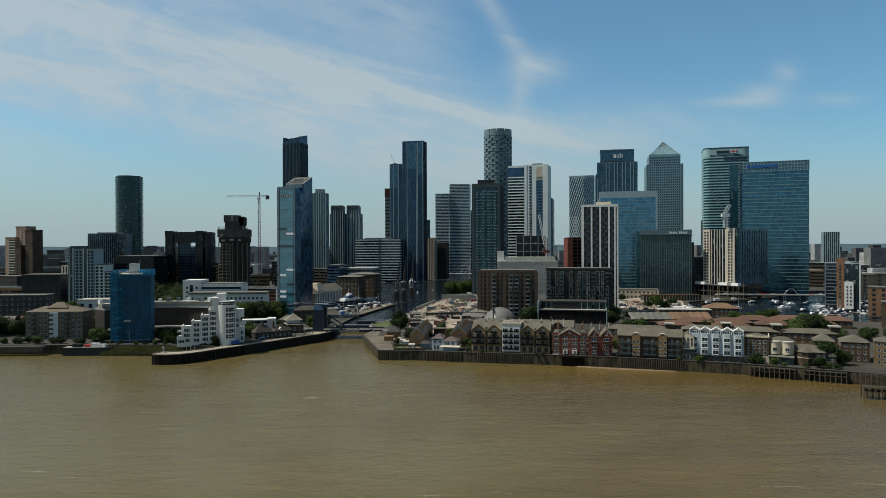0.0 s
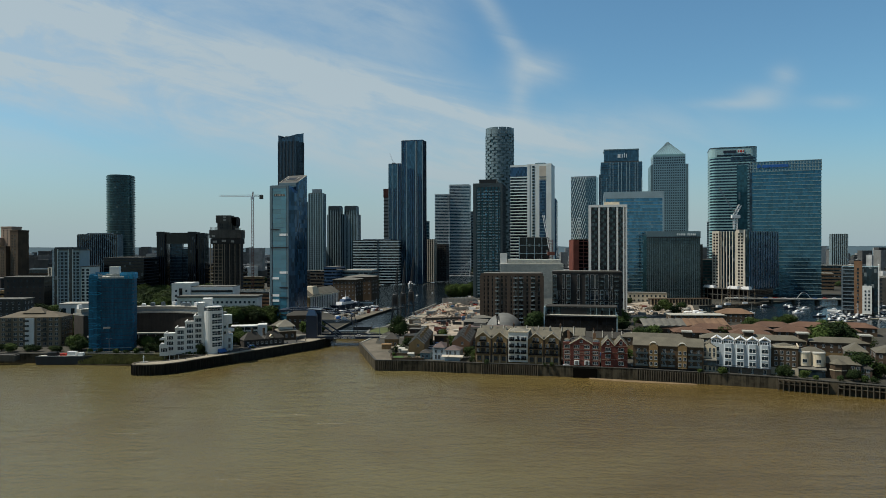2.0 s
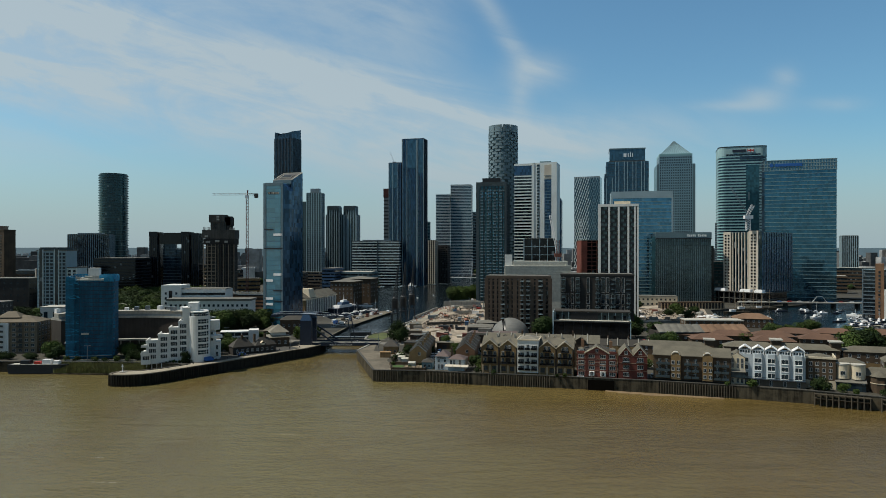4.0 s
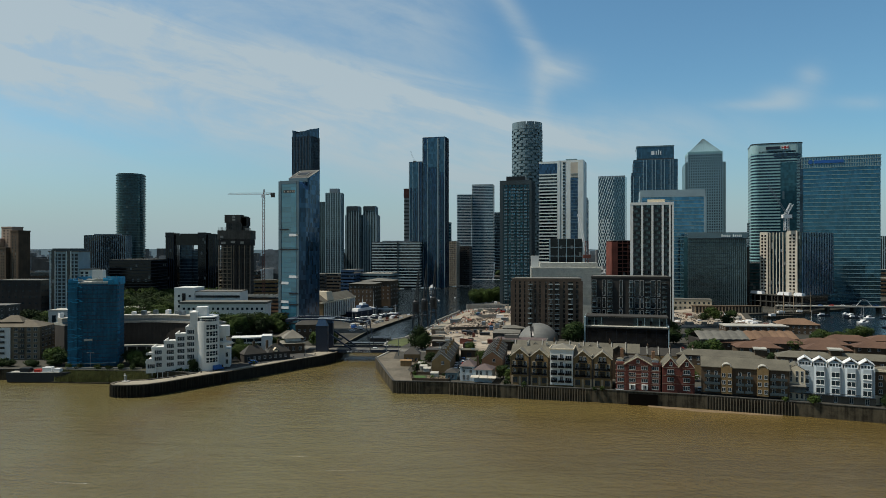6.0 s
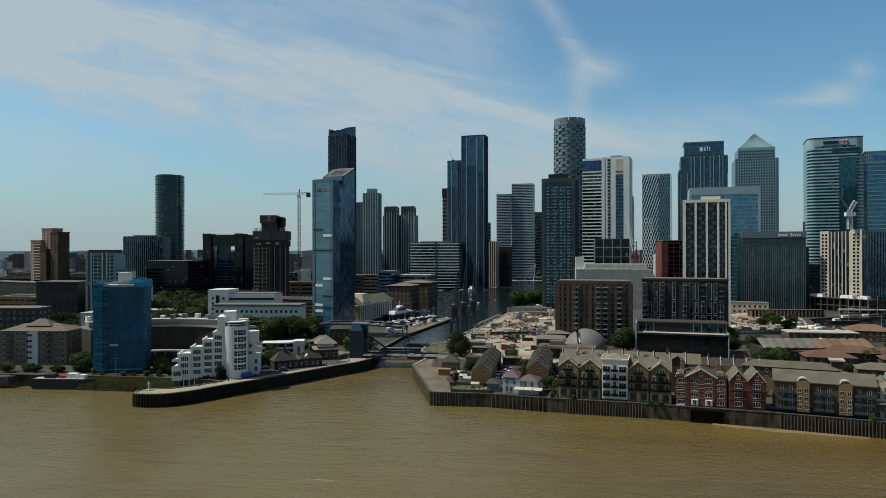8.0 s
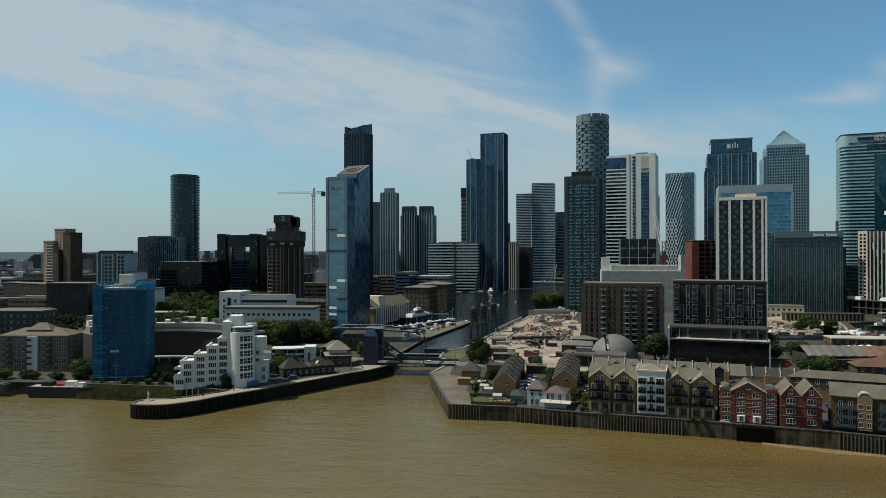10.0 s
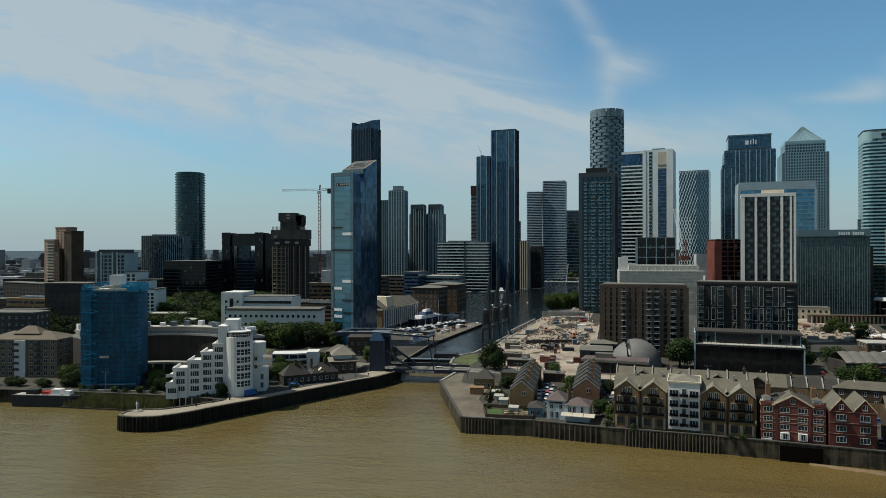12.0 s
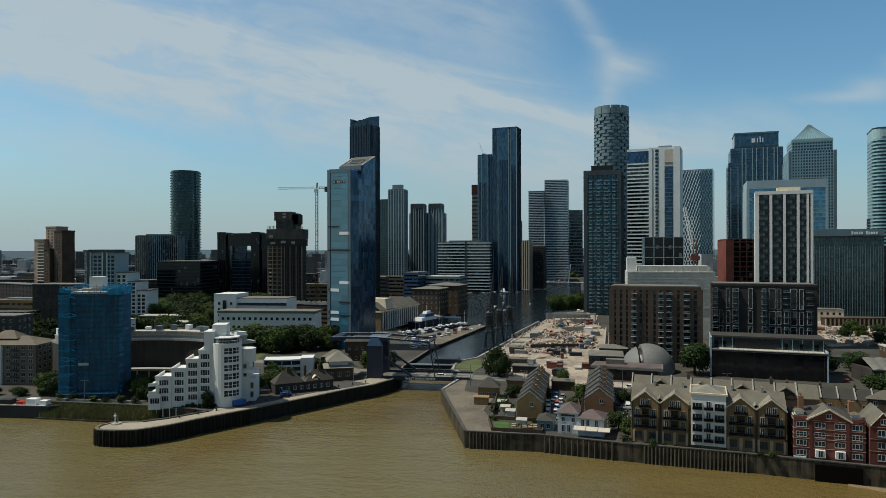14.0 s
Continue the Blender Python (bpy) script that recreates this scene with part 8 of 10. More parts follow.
for k in range(12):
    x0 = -34 + k * 5.66
    tan = k > 5
    sheet = Geo()
    for q in range(4):
        xa, xb = x0 + q * 1.415, x0 + (q + 1) * 1.415
        za, zb = (math.sin(math.pi * f / 4) * 0.4 for f in (q, q + 1))
        sheet.poly([(xa, -0.6, 6.9 + za), (xb, -0.6, 6.9 + zb), (xb, 11, 10.8 + zb), (xa, 11, 10.8 + za)])
        sheet.poly([(xa, 11, 10.8 + za), (xb, 11, 10.8 + zb), (xb, 22.6, 6.9 + zb), (xa, 22.6, 6.9 + za)])
        sheet.poly([(xa, -0.6, 6.5), (xb, -0.6, 6.5), (xb, -0.6, 6.9 + zb), (xa, -0.6, 6.9 + za)])
    part("roof_sheet", sheet, TILE_TAN if tan else LEAD, hall, "weathered tan tiles" if tan else "")
for px in spread(-33, 33, 9):
    part("door", Geo().box(px - 1.6, 0.4, 0, px + 1.6, 0.7, 4.2), BLACK_PANEL, hall)
# brick viaduct arches and things on the far side of the cleared site
arcade = thing("brick_arcade", "low brown brick arcade behind the cleared site", "arcade", 230, 704, 0, 2)
part("wall", Geo().box(-30, 0.8, 0, 30, 8, 5.5), DARK_BRICK, arcade)
part("coping", Geo().box(-30.4, -0.3, 5.5, 30.4, 8.3, 6.2), BROWN_BRICK, arcade)
for k in range(21):
    part("arch_pier", Geo().box(-30 + k * 3, 0, 0, -29 + k * 3, 0.9, 5.5), TAN_PANEL, arcade)
for k, (px, py) in enumerate(((166, 520), (170, 521), (174, 522), (178, 523))):
    solid("storage_tank", Geo().cyl(0, 0, 0, 4.6, 1.8, n=16).cyl(0, 0, 4.6, 5.1, 1.8, 0.6, 16), WHITE_METAL, "white round storage tank behind a shed", "tank", px, py, 0, group="storage tanks")
flats("pale_shed_north", "low shed with a pale flat roof", 186, 538, -4, 40, 14, 6, 2, 8, BROWN_BRICK, PALE_ROOF, WIN_S, 0)
flats("tan_shed", "low building with a tan pitched roof", 218, 548, -14, 26, 16, 6.5, 2, 7, BROWN_BRICK, TILE_TAN, WIN_S, 3.6)

# the split dome and its hall
dome = thing("split_dome", "grey metal dome split by a dark slot", "dome building", 37.4, 493, 0, 0)
def shell(x_lo, x_hi, r, squash=1.0):
    g = Geo()
    nx, na = 16, 20
    for i in range(nx):
        for j in range(na):
            q = []
            for ii, jj in ((i, j), (i + 1, j), (i + 1, j + 1), (i, j + 1)):
                x = x_lo + (x_hi - x_lo) * ii / nx
                rr = math.sqrt(max(r * r - x * x, 0.0))
                a = math.pi * jj / na
                q.append((x, -rr * math.cos(a), rr * math.sin(a) * squash))
            g.poly(q)
    for x, flip in ((x_lo, 1), (x_hi, -1)):
        rr = math.sqrt(max(r * r - x * x, 0.0))
        if rr > 0.5:
            ring_ = [(x, -rr * math.cos(math.pi * j / na), rr * math.sin(math.pi * j / na) * squash) for j in range(na + 1)]
            g.poly(ring_[::flip])
    return g
part("dome_shell", shell(-12.6, -5.4, 12.6, 0.98), DOME_METAL, dome, smooth=False)
part("dome_shell", shell(-3.4, 12.6, 12.6, 1.02), DOME_METAL, dome, smooth=False)
part("slot_wall", shell(-5.3, -3.5, 11.2, 1.0), BLACK_PANEL, dome)
prow = thing("low_dark_hall", "low dark hall with a wide flat grey roof", "building", 24, 466, 0, -8)
part("wall", Geo().prism([(-13, 2), (13, 0), (14, 12), (-12, 13)], 0, 4.9), BLACK_PANEL, prow)
part("roof_edge", Geo().prism([(-15.5, 1.2), (15.2, -1.2), (15.6, 12.6), (-14, 13.8)], 4.9, 6.0), LEAD, prow)
part("roof", Geo().prism([(-14.6, 1.8), (14.4, -0.4), (14.8, 12), (-13.2, 13)], 6.0, 6.15), MAUVE_SLATE, prow)
part("roof_box", Geo().box(-9, 6, 6.1, -1, 10, 8.2), LEAD, prow)
flats("dome_annex", "low grey roofed annex beside the dome", 18, 494, -6, 16, 18, 6.5, 2, 4, CONCRETE_DARK, LEAD, WIN_D, 1.4)
flats("dome_annex", "low grey roofed shed on the site edge", 24, 516, -6, 14, 14, 7, 2, 4, CONCRETE_DARK, LEAD, WIN_D, 1.6)

# dark brick apartment blocks
WIN_A = Windows(1.6, 2.0, FRAME_DARK)
block_a = thing("brick_block", "dark brown brick apartment block with recessed balconies", "apartment building", 45.2, 519, 0, -9)
part("wall", Geo().box(-21.5, 0.6, 0, 21.5, 17, 37.4), G_BLACK, block_a)
part("parapet", Geo().box(-22, 0, 36.6, 22, 17.4, 38.4), BLOCK_BRICK, block_a)
part("roof", Geo().box(-21, 1, 38.4, 21, 16.4, 38.8), LEAD, block_a)
xs_ = [-21.5, -18.4, -15.2, -12.0, -8.6, -5.4, -2.2, 1.2, 4.4, 9.2, 12.8, 17.6, 21.5]
for i, xx in enumerate(xs_):
    part("brick_pier", Geo().box(xx - (0.95 if i % 3 else 1.35), 0.0, 0, xx + (0.95 if i % 3 else 1.35), 0.8, 37), BLOCK_BRICK, block_a)
spand = Geo().box(-21.6, 0.12, 0, 21.6, 0.9, 0.85).mesh("spandrel", BLOCK_BRICK)
for k in range(1, 12):
    part("spandrel", spand, None, block_a, at=shift(0, 0, k * 3.15))
    for j, xx in enumerate(xs_[:-1]):
        mid = (xx + xs_[j + 1]) / 2
        if j in (3, 7, 8, 10):
            part("balcony", Geo().box(mid - 1.5, -1.0, k * 3.15, mid + 1.5, 0.4, k * 3.15 + 0.15).box(mid - 1.5, -1.05, k * 3.15 + 0.95, mid + 1.5, -0.98, k * 3.15 + 1.05), COOL_PALE, block_a)
        else:
            part("window", WIN_A.meshes[0], None, block_a, at=shift(mid, 0.35, k * 3.15 + 0.8))
part("side_wall", Geo().box(21.5, 0.3, 0, 22, 17.2, 37.4), DARK_BRICK, block_a)
block_b = thing("brick_block", "black brick apartment block with white framed window strips", "apartment building", 101.6, 532, 0, -12)
part("wall", Geo().box(-25, 0.6, 0, 25, 17, 38.2), DARK_BRICK, block_b)
part("parapet", Geo().box(-25.3, 0.3, 38.2, 25.3, 17.3, 39.3), DARK_BRICK, block_b)
part("roof", Geo().box(-24, 1.2, 39.3, 24, 16.4, 39.6), LEAD, block_b)
strip_xs = [-23.2, -20.2, -16.8, -13.1, -5.9, 0.4, 4.2, 7.4, 10.9, 14.2, 17.8, 21.4]
for i, xx in enumerate(strip_xs):
    wd = 1.0 if i % 3 else 1.5
    for z0, z1 in ((26.5, 37.0), (18.5, 25.4), (9.5, 17.4), (1, 8.4)):
        if i in (1, 8, 11) and z0 > 20:
            continue
        fr = part("window_strip", Geo().box(xx - wd, 0.1, z0, xx - wd + 0.15, 0.7, z1).box(xx + wd - 0.15, 0.1, z0, xx + wd, 0.7, z1).box(xx - wd + 0.15, 0.1, z0, xx + wd - 0.15, 0.7, z0 + 0.15).box(xx - wd + 0.15, 0.1, z1 - 0.15, xx + wd - 0.15, 0.7, z1), FRAME_WHITE, block_b)
        part("pane", Geo().box(xx - wd + 0.22, 0.4, z0 + 0.22, xx + wd - 0.22, 0.58, z1 - 0.22), G_DARK, fr)
        for q in range(1, int((z1 - z0) / 3.2) + 1):
            part("transom", Geo().box(xx - wd + 0.15, 0.3, z0 + q * 3.2 - 0.25, xx + wd - 0.15, 0.6, z0 + q * 3.2), DARK_BRICK, fr)
for i in (0, 3, 5, 8, 11):
    xx = strip_xs[i]
    for k in range(1, 12):
        part("balcony", Geo().box(xx - 1.6, -0.8, k * 3.2, xx + 1.6, 0.5, k * 3.2 + 0.15).box(xx - 1.6, -0.85, k * 3.2 + 0.95, xx + 1.6, -0.78, k * 3.2 + 1.05), COOL_MID, block_b)

# black glazed hall with a roof terrace
black_hall = thing("black_glass_hall", "low black glazed building with a planted roof terrace", "building", 86.4, 478, 0, -13)
part("wall", Geo().box(-23, 0, 0, 23, 20, 11.5), G_BLACK, black_hall)
part("terrace_edge", Geo().box(-23.4, -0.5, 11.5, 23.4, 20.4, 12.2), CONCRETE_DARK, black_hall)
part("terrace_coping", Geo().box(-23.5, -0.6, 12.2, 23.5, -0.1, 12.5), PALE_ROOF, black_hall)
part("terrace_floor", Geo().box(-22, 0.6, 12.2, 22.6, 6, 12.35), PALE_ROOF, black_hall)
part("upper_storey", Geo().box(-23, 6, 12.3, 23, 20, 17.2), G_SMOKE, black_hall)
part("upper_glass", Geo().box(-13, 5.6, 12.4, 4, 6.2, 17.0), BLACK_PANEL, black_hall)
part("upper_roof", Geo().box(-23.5, 5.2, 17.2, 23.5, 20.6, 17.9), SLATE_DARK, black_hall)
part("end_wall", Geo().box(-23.9, -0.6, 0, -23.1, 20.2, 17.6), COOL_PALE, black_hall)
part("end_wall", Geo().box(23.1, -0.4, 0, 23.7, 20.2, 13), COOL_PALE, black_hall)
for k in range(23):
    part("fence_post", Geo().box(-22 + k * 2, 0.2, 12.3, -21.9 + k * 2, 0.3, 14.4), DARK_METAL, black_hall)
part("fence_rail", Geo().box(-22, 0.2, 14.4, 22.1, 0.3, 14.5), DARK_METAL, black_hall)
for k in range(12):
    part("mullion", Geo().box(-22.6 + k * 4.1, 5.85, 12.4, -22.3 + k * 4.1, 6.05, 17.2), COOL_PALE, black_hall)
for k in range(9):
    part("glass_line", Geo().box(-22 + k * 5.5, -0.06, 0, -21.9 + k * 5.5, 0.02, 11.5), DARK_METAL, black_hall)
for xx in (-21, -17.5, 8, 14, 20):
    part("terrace_door", Geo().box(xx - 0.7, 5.8, 12.6, xx + 0.7, 6.1, 15.4), G_BLACK, black_hall)

# the quarter at the basin
colour_block = thing("coloured_panel_flats", "tall flats with orange, dark and white facade panels", "apartment building", 352, 612, 0, -32)
part("wall", Geo().box(-14, 0, 0, 12, 20, 40), G_DARK, colour_block)
part("orange_panel", Geo().box(-5.5, -0.7, 0, 0.5, 6, 45), ORANGE_BRICK, colour_block)
part("white_panel", Geo().box(0.6, -1.2, 0, 7.5, 6, 24), WHITE_RENDER, colour_block)
part("white_edge", Geo().box(11.8, -0.4, 0, 12.8, 20.2, 42), WHITE_RENDER, colour_block)
part("white_edge", Geo().box(-14.8, -0.4, 0, -13.9, 20.2, 40), GREY_METAL, colour_block)
for k in range(1, 13):
    part("floor_band", Geo().box(-14, -0.4, k * 3.1, -5.6, 0.2, k * 3.1 + 0.8), GREY_METAL, colour_block)
    part("window", Geo().box(-3.4, -0.9, k * 3.1, -2.0, -0.6, k * 3.1 + 1.7), G_PANE, colour_block)
    if k < 7:
        part("window", Geo().box(2.2, -1.4, k * 3.1, 3.4, -1.1, k * 3.1 + 1.6), G_PANE, colour_block)
        part("window", Geo().box(4.8, -1.4, k * 3.1, 6.0, -1.1, k * 3.1 + 1.6), G_PANE, colour_block)
for cx, cy, w, h, wall in ((345, 540, 26, 23, ORANGE_BRICK), (378, 560, 24, 21, YELLOW_BRICK), (400, 620, 26, 30, CONCRETE_DARK), (310, 470, 24, 17, BROWN_BRICK), (430, 700, 40, 26, CONCRETE_DARK), (350, 500, 30, 15, BROWN_BRICK)):
    flats("basin_flats", "brick flats beside the yacht basin", cx, cy, -30, w, 14, h, max(3, int(h / 3.6)), 4, wall, LEAD, WIN_B, 0, "basin flats")
viaduct = thing("road_viaduct", "pale concrete road bridge across the basin", "bridge", 0, 0, 0)
for k in range(10):
    x0, y0 = 290 + k * 22, 742 - k * 3
    part("span", Geo().beam((x0, y0, 3.6), (x0 + 22, y0 - 3, 3.6), 9, 1.0), CONCRETE, viaduct)
    part("pier", Geo().box(x0 - 1, y0 - 3, -3, x0 + 1, y0 + 3, 3.2), CONCRETE_DARK, viaduct)
part("arch_rib", Geo().beam((356, 728, 4), (361, 728, 10), 0.45).beam((361, 728, 10), (366, 728, 10), 0.45).beam((366, 728, 10), (371, 728, 4), 0.45), WHITE_METAL, viaduct)
for cx, cy, w, h, wall in ((165, 760, 50, 10, DARK_BRICK), (205, 740, 44, 9, CREAM_RENDER), (120, 700, 24, 12, DARK_BRICK)):
    flats("site_building", "low building at the edge of the cleared site", cx, cy, -10, w, 14, h, 2, 10, wall, LEAD, WIN_D, 0, "site buildings")
# timber jetties
def jetty(pts, width, label, top=-0.4):
    root = thing("timber_jetty", label, "jetty", 0, 0, 0)
    for (x0, y0), (x1, y1) in zip(pts, pts[1:]):
        part("deck", Geo().beam((x0, y0, top), (x1, y1, top), width, 0.3), TIMBER, root)
        part("rail", Geo().beam((x0, y0, top - 1.6), (x1, y1, top - 1.6), width + 0.3, 0.25), TIMBER, root)
    for x, y, turn in along(pts, 2.1):
        a = radians(turn)
        for s in (-1, 1):
            part("pile", pile_mesh, None, root, at=pose(x + math.sin(a) * s * width / 2, y - math.cos(a) * s * width / 2, top + 0.3))
    return root
jetty([(143, 327), (160, 318)], 2.4, "old timber jetty along the river wall")
jetty([(163, 316.5), (178, 308.5)], 2.0, "low timber staging along the river wall")
jetty([(168, 281), (184, 275)], 5.0, "free-standing timber dolphin in the river")
jetty([(181, 304), (214, 286)], 1.5, "heavy timber fendering along the river wall", 0.2)

NORTH_BLOCKS = [(520, 760, 60, 16, WHITE_RENDER), (560, 860, 70, 20, CONCRETE_DARK), (640, 900, 60, 18, YELLOW_BRICK), (480, 930, 50, 22, BROWN_BRICK), (700, 1000, 60, 26, CONCRETE), (560, 1010, 60, 30, BROWN_BRICK), (620, 760, 50, 14, PALE_ROOF), (470, 640, 40, 16, ORANGE_BRICK), (520, 580, 50, 18, BROWN_BRICK), (440, 520, 40, 14, YELLOW_BRICK), (760, 1120, 60, 34, WHITE_RENDER), (660, 1080, 40, 24, DARK_BRICK)]
for k, (x, y, w, h, wall) in enumerate(NORTH_BLOCKS):
    tower("town_block", "low town block with banded windows", "building", x, y, -25, w, 18, h, G_DARK, 4.4, wall, 2.4, 0.3, None, w / 5, 1.4, 0.3, "f", (LEAD, PALE_ROOF)[k % 2], group="town blocks")

# low sheds and yards between the terraces and the site
for x, y, w, d, h, wall, roof in ((-20, 478, 12, 6, 3.4, DARK_BRICK, LEAD), (-24, 494, 8, 7, 4, GREY_BRICK, SLATE),
                                  (-26, 536, 7, 10, 3.6, GREY_BRICK, SLATE), (26, 400, 7, 20, 6.5, YELLOW_BRICK, SLATE), (-22, 436, 10, 8, 4.5, YELLOW_BRICK, SLATE_DARK), (-4.5, 442, 9, 6, 3.6, BROWN_BRICK, SLATE)):
    yd = thing("yard_shed", "low flat-roofed shed in a cluttered yard", "shed", x, y, 0, -6, "yard sheds")
    part("wall", Geo().box(-w / 2, 0, 0, w / 2, d, h), wall, yd)
    part("roof", Geo().box(-w / 2 - 0.3, -0.3, h, w / 2 + 0.3, d + 0.3, h + 0.3), roof, yd)
    part("door", Geo().box(-1.2, -0.1, 0, 1.2, 0.05, 2.4), DARK_METAL, yd)
    part("roof_light", Geo().box(w * 0.1, d * 0.3, h + 0.3, w * 0.3, d * 0.6, h + 0.8), GREY_METAL, yd)
for pts in ([(-30, 398), (-30.5, 430)], [(-12, 400), (-14, 450)], [(0, 402), (0.5, 450)], [(12, 404), (14, 452)], [(24, 388), (22, 440)]):
    (x0, y0), (x1, y1) = pts
    solid("yard_wall", Geo().beam((x0, y0, 1.0), (x1, y1, 1.0), 0.3, 2.0), BROWN_BRICK, "brick yard wall behind terraced houses", "wall", group="yard walls")

# ---------------------------------------------------------------- trees, hedges, reeds


def crown_geo(seed, r, h, leaves=1500, lobes=9):
    """A crown of many small leaf clumps round uneven lobes, with gaps between them. Base of the crown at z = 0."""
    rg = random.Random(seed)
    g = Geo()
    centres = []
    for k in range(lobes):
        a, q = rg.uniform(0, 6.28), rg.uniform(0.15, 0.62)
        centres.append((Vector((math.cos(a) * q * r, math.sin(a) * q * r, h * rg.uniform(0.25, 0.78))), rg.uniform(0.32, 0.55) * r))
    centres.append((Vector((0, 0, h * 0.5)), r * 0.6))
    for k in range(leaves):
        c, cr = rg.choice(centres)
        d = Vector((rg.gauss(0, 1), rg.gauss(0, 1), rg.gauss(0, 1))).normalized()
        p = c + d * cr * rg.uniform(0.72, 1.12)
        if p.z < 0:
            continue
        s = rg.uniform(0.16, 0.42) * (r / 5.0) ** 0.5
        e1 = Vector((rg.gauss(0, 1), rg.gauss(0, 1), rg.gauss(0, 0.6))).normalized()
        n = (d + Vector((rg.gauss(0, 0.5), rg.gauss(0, 0.5), rg.gauss(0, 0.5) + 0.3))).normalized()
        e1 = (e1 - n * e1.dot(n)).normalized()
        e2 = n.cross(e1)
        g.poly([p - e1 * s, p - e2 * s * 0.7, p + e1 * s, p + e2 * s * 0.8 + n * s * 0.3])
    return g


CROWNS = {}
for kind_, mat_ in (("broad", LEAF), ("dark", LEAF_DARK)):
    for s_ in range(3):
        CROWNS[kind_, s_] = crown_geo(20 + s_ + (7 if kind_ == "dark" else 0), 4.6, 8.0, 2900).mesh("crown", mat_)
TALL = crown_geo(77, 2.6, 12.0, 1300, 12).mesh("crown", LEAF_DARK)
BUSH = [crown_geo(90 + k, 2.0, 2.2, 520, 5).mesh("foliage", (LEAF, LEAF_DARK)[k]) for k in range(2)]
tg = Geo().cyl(0, 0, 0, 5.5, 0.38, 0.2, 8)
for ax, ay in ((1.6, 0.4), (-1.3, 0.9), (0.2, -1.6), (-0.4, 1.5)):
    tg.beam((0, 0, 3.2), (ax, ay, 6.6), 0.22)
TRUNK = tg.mesh("trunk", BARK)


def tree(x, y, h, wide=1.0, kind_="broad", seed=0, z=0.0):
    label = {"broad": "leafy green broadleaf tree in summer", "dark": "dark green broadleaf tree", "tall": "tall narrow dark green tree"}[kind_]
    root = thing("tree", label, "tree", x, y, z, (seed * 47) % 360, "trees")
    k = h / 10.5
    part("trunk", TRUNK, None, root, at=Matrix.Diagonal((k, k, k, 1)))
    me = TALL if kind_ == "tall" else CROWNS[kind_, seed % 3]
    kz = h / 14.0 if kind_ == "tall" else k
    part("crown", me, None, root, at=Matrix.Translation((0, 0, 0.25 * kz)) @ Matrix.Diagonal((k * wide * 1.25, k * wide * 1.25, kz * 1.25, 1)))
    return root


def bush(x, y, s=1.0, seed=0, z=0.0):
    ob = new("bush", BUSH[seed % 2])
    ob.matrix_world = pose(x, y, z, 0, 0, seed * 61) @ Matrix.Diagonal((s, s, s, 1))
    return tagged(ob, "rounded green garden bush", "bush", "bushes")


rng = random.Random(21)
tree(-32.0, 470, 17.0, 0.72, "dark", 1)
tree(-31.0, 468.5, 11.0, 1.0, "dark", 2)
for k, (x, y, h) in enumerate(((-168, 408, 8), (-163, 404, 7), (-172, 414, 9), (-160, 412, 8), (-166, 418, 9), (-205, 408, 8), (-211, 412, 9), (-216, 418, 8), (-127.5, 424, 9), (-123, 431, 8), (-24, 428, 6), (-12, 424, 5), (2, 428, 6), (17, 424, 6), (22, 410, 5), (-4, 458, 6), (22, 470, 7), (-16, 466, 5))):
    tree(x, y, h, 1.1, "dark" if k % 3 else "broad", k)
tree(-134.2, 395.6, 6.0, 0.8, "dark", 0)
tree(-127.5, 441, 9.5, 0.8, "broad", 4)
for k in range(9):
    bush(-143 + k * 1.5, 394.6 + 0.25 * k, 0.45 + 0.1 * (k % 3), k)
tree(57.5, 488, 16.5, 1.1, "dark", 2)
for k, (x, y, h) in enumerate(((76, 388, 5), (84, 384, 4.5), (92, 380, 5), (70, 380, 4), (98, 372, 4.5), (112, 430, 6), (118, 424, 5))):
    tree(x, y, h, 1.1, "dark" if k % 2 else "broad", k)
for k, (x, y, h) in enumerate(((-180, 540, 12), (-172, 533, 13), (-164, 540, 12.5), (-156, 534, 13.5), (-149, 541, 14), (-143, 534, 13), (-138, 545, 12), (-168, 548, 13), (-186, 548, 11), (-158, 548, 13), (-132, 540, 9))):
    tree(x, y, h, 1.15, "dark" if k % 2 else "broad", k)
for k in range(16):
    tree(rng.uniform(-190, -134), rng.uniform(526, 556), rng.uniform(11.5, 14.5), 1.2, "dark" if k % 2 else "broad", k)
for k in range(34):
    x = rng.uniform(-335, -225)
    y = 520 + (x + 335) * 0.25 + rng.uniform(0, 75)
    tree(x, y, rng.uniform(9, 15), 1.15, "dark" if rng.random() < 0.6 else "broad", k)
for k in range(20):
    x, y = rng.uniform(-350, -200), rng.uniform(445, 640)
    tree(x, y, rng.uniform(7, 13), 1.2, "dark" if k % 2 else "broad", k)
for k in range(62):
    tree(-372 + rng.uniform(0, 128), 668 + rng.uniform(0, 150), rng.uniform(12, 18), 1.3, "dark" if k % 3 else "broad", k)
for k in range(44):
    f = k / 43
    tree(-395 + 135 * f + rng.uniform(-8, 8), 742 - 90 * f + rng.uniform(-35, 35), rng.uniform(12, 17), 1.25, "dark" if k % 3 else "broad", k)
for k, (x, y, h) in enumerate(((-341, 570, 20), (-348, 572, 18), (-335, 566, 15), (-262, 470, 17), (-256, 474, 20), (-250, 468, 16))):
    tree(x, y, h, 0.9, "tall", k)
for k, (x, y, h) in enumerate(((-290, 440, 12), (-283, 448, 11), (-275, 441, 12), (-298, 452, 12), (-306, 442, 10), (-315, 450, 12), (-216, 430, 8), (-211, 433, 8), (-207, 427, 7))):
    tree(x, y, h, 1.2, "dark", k)
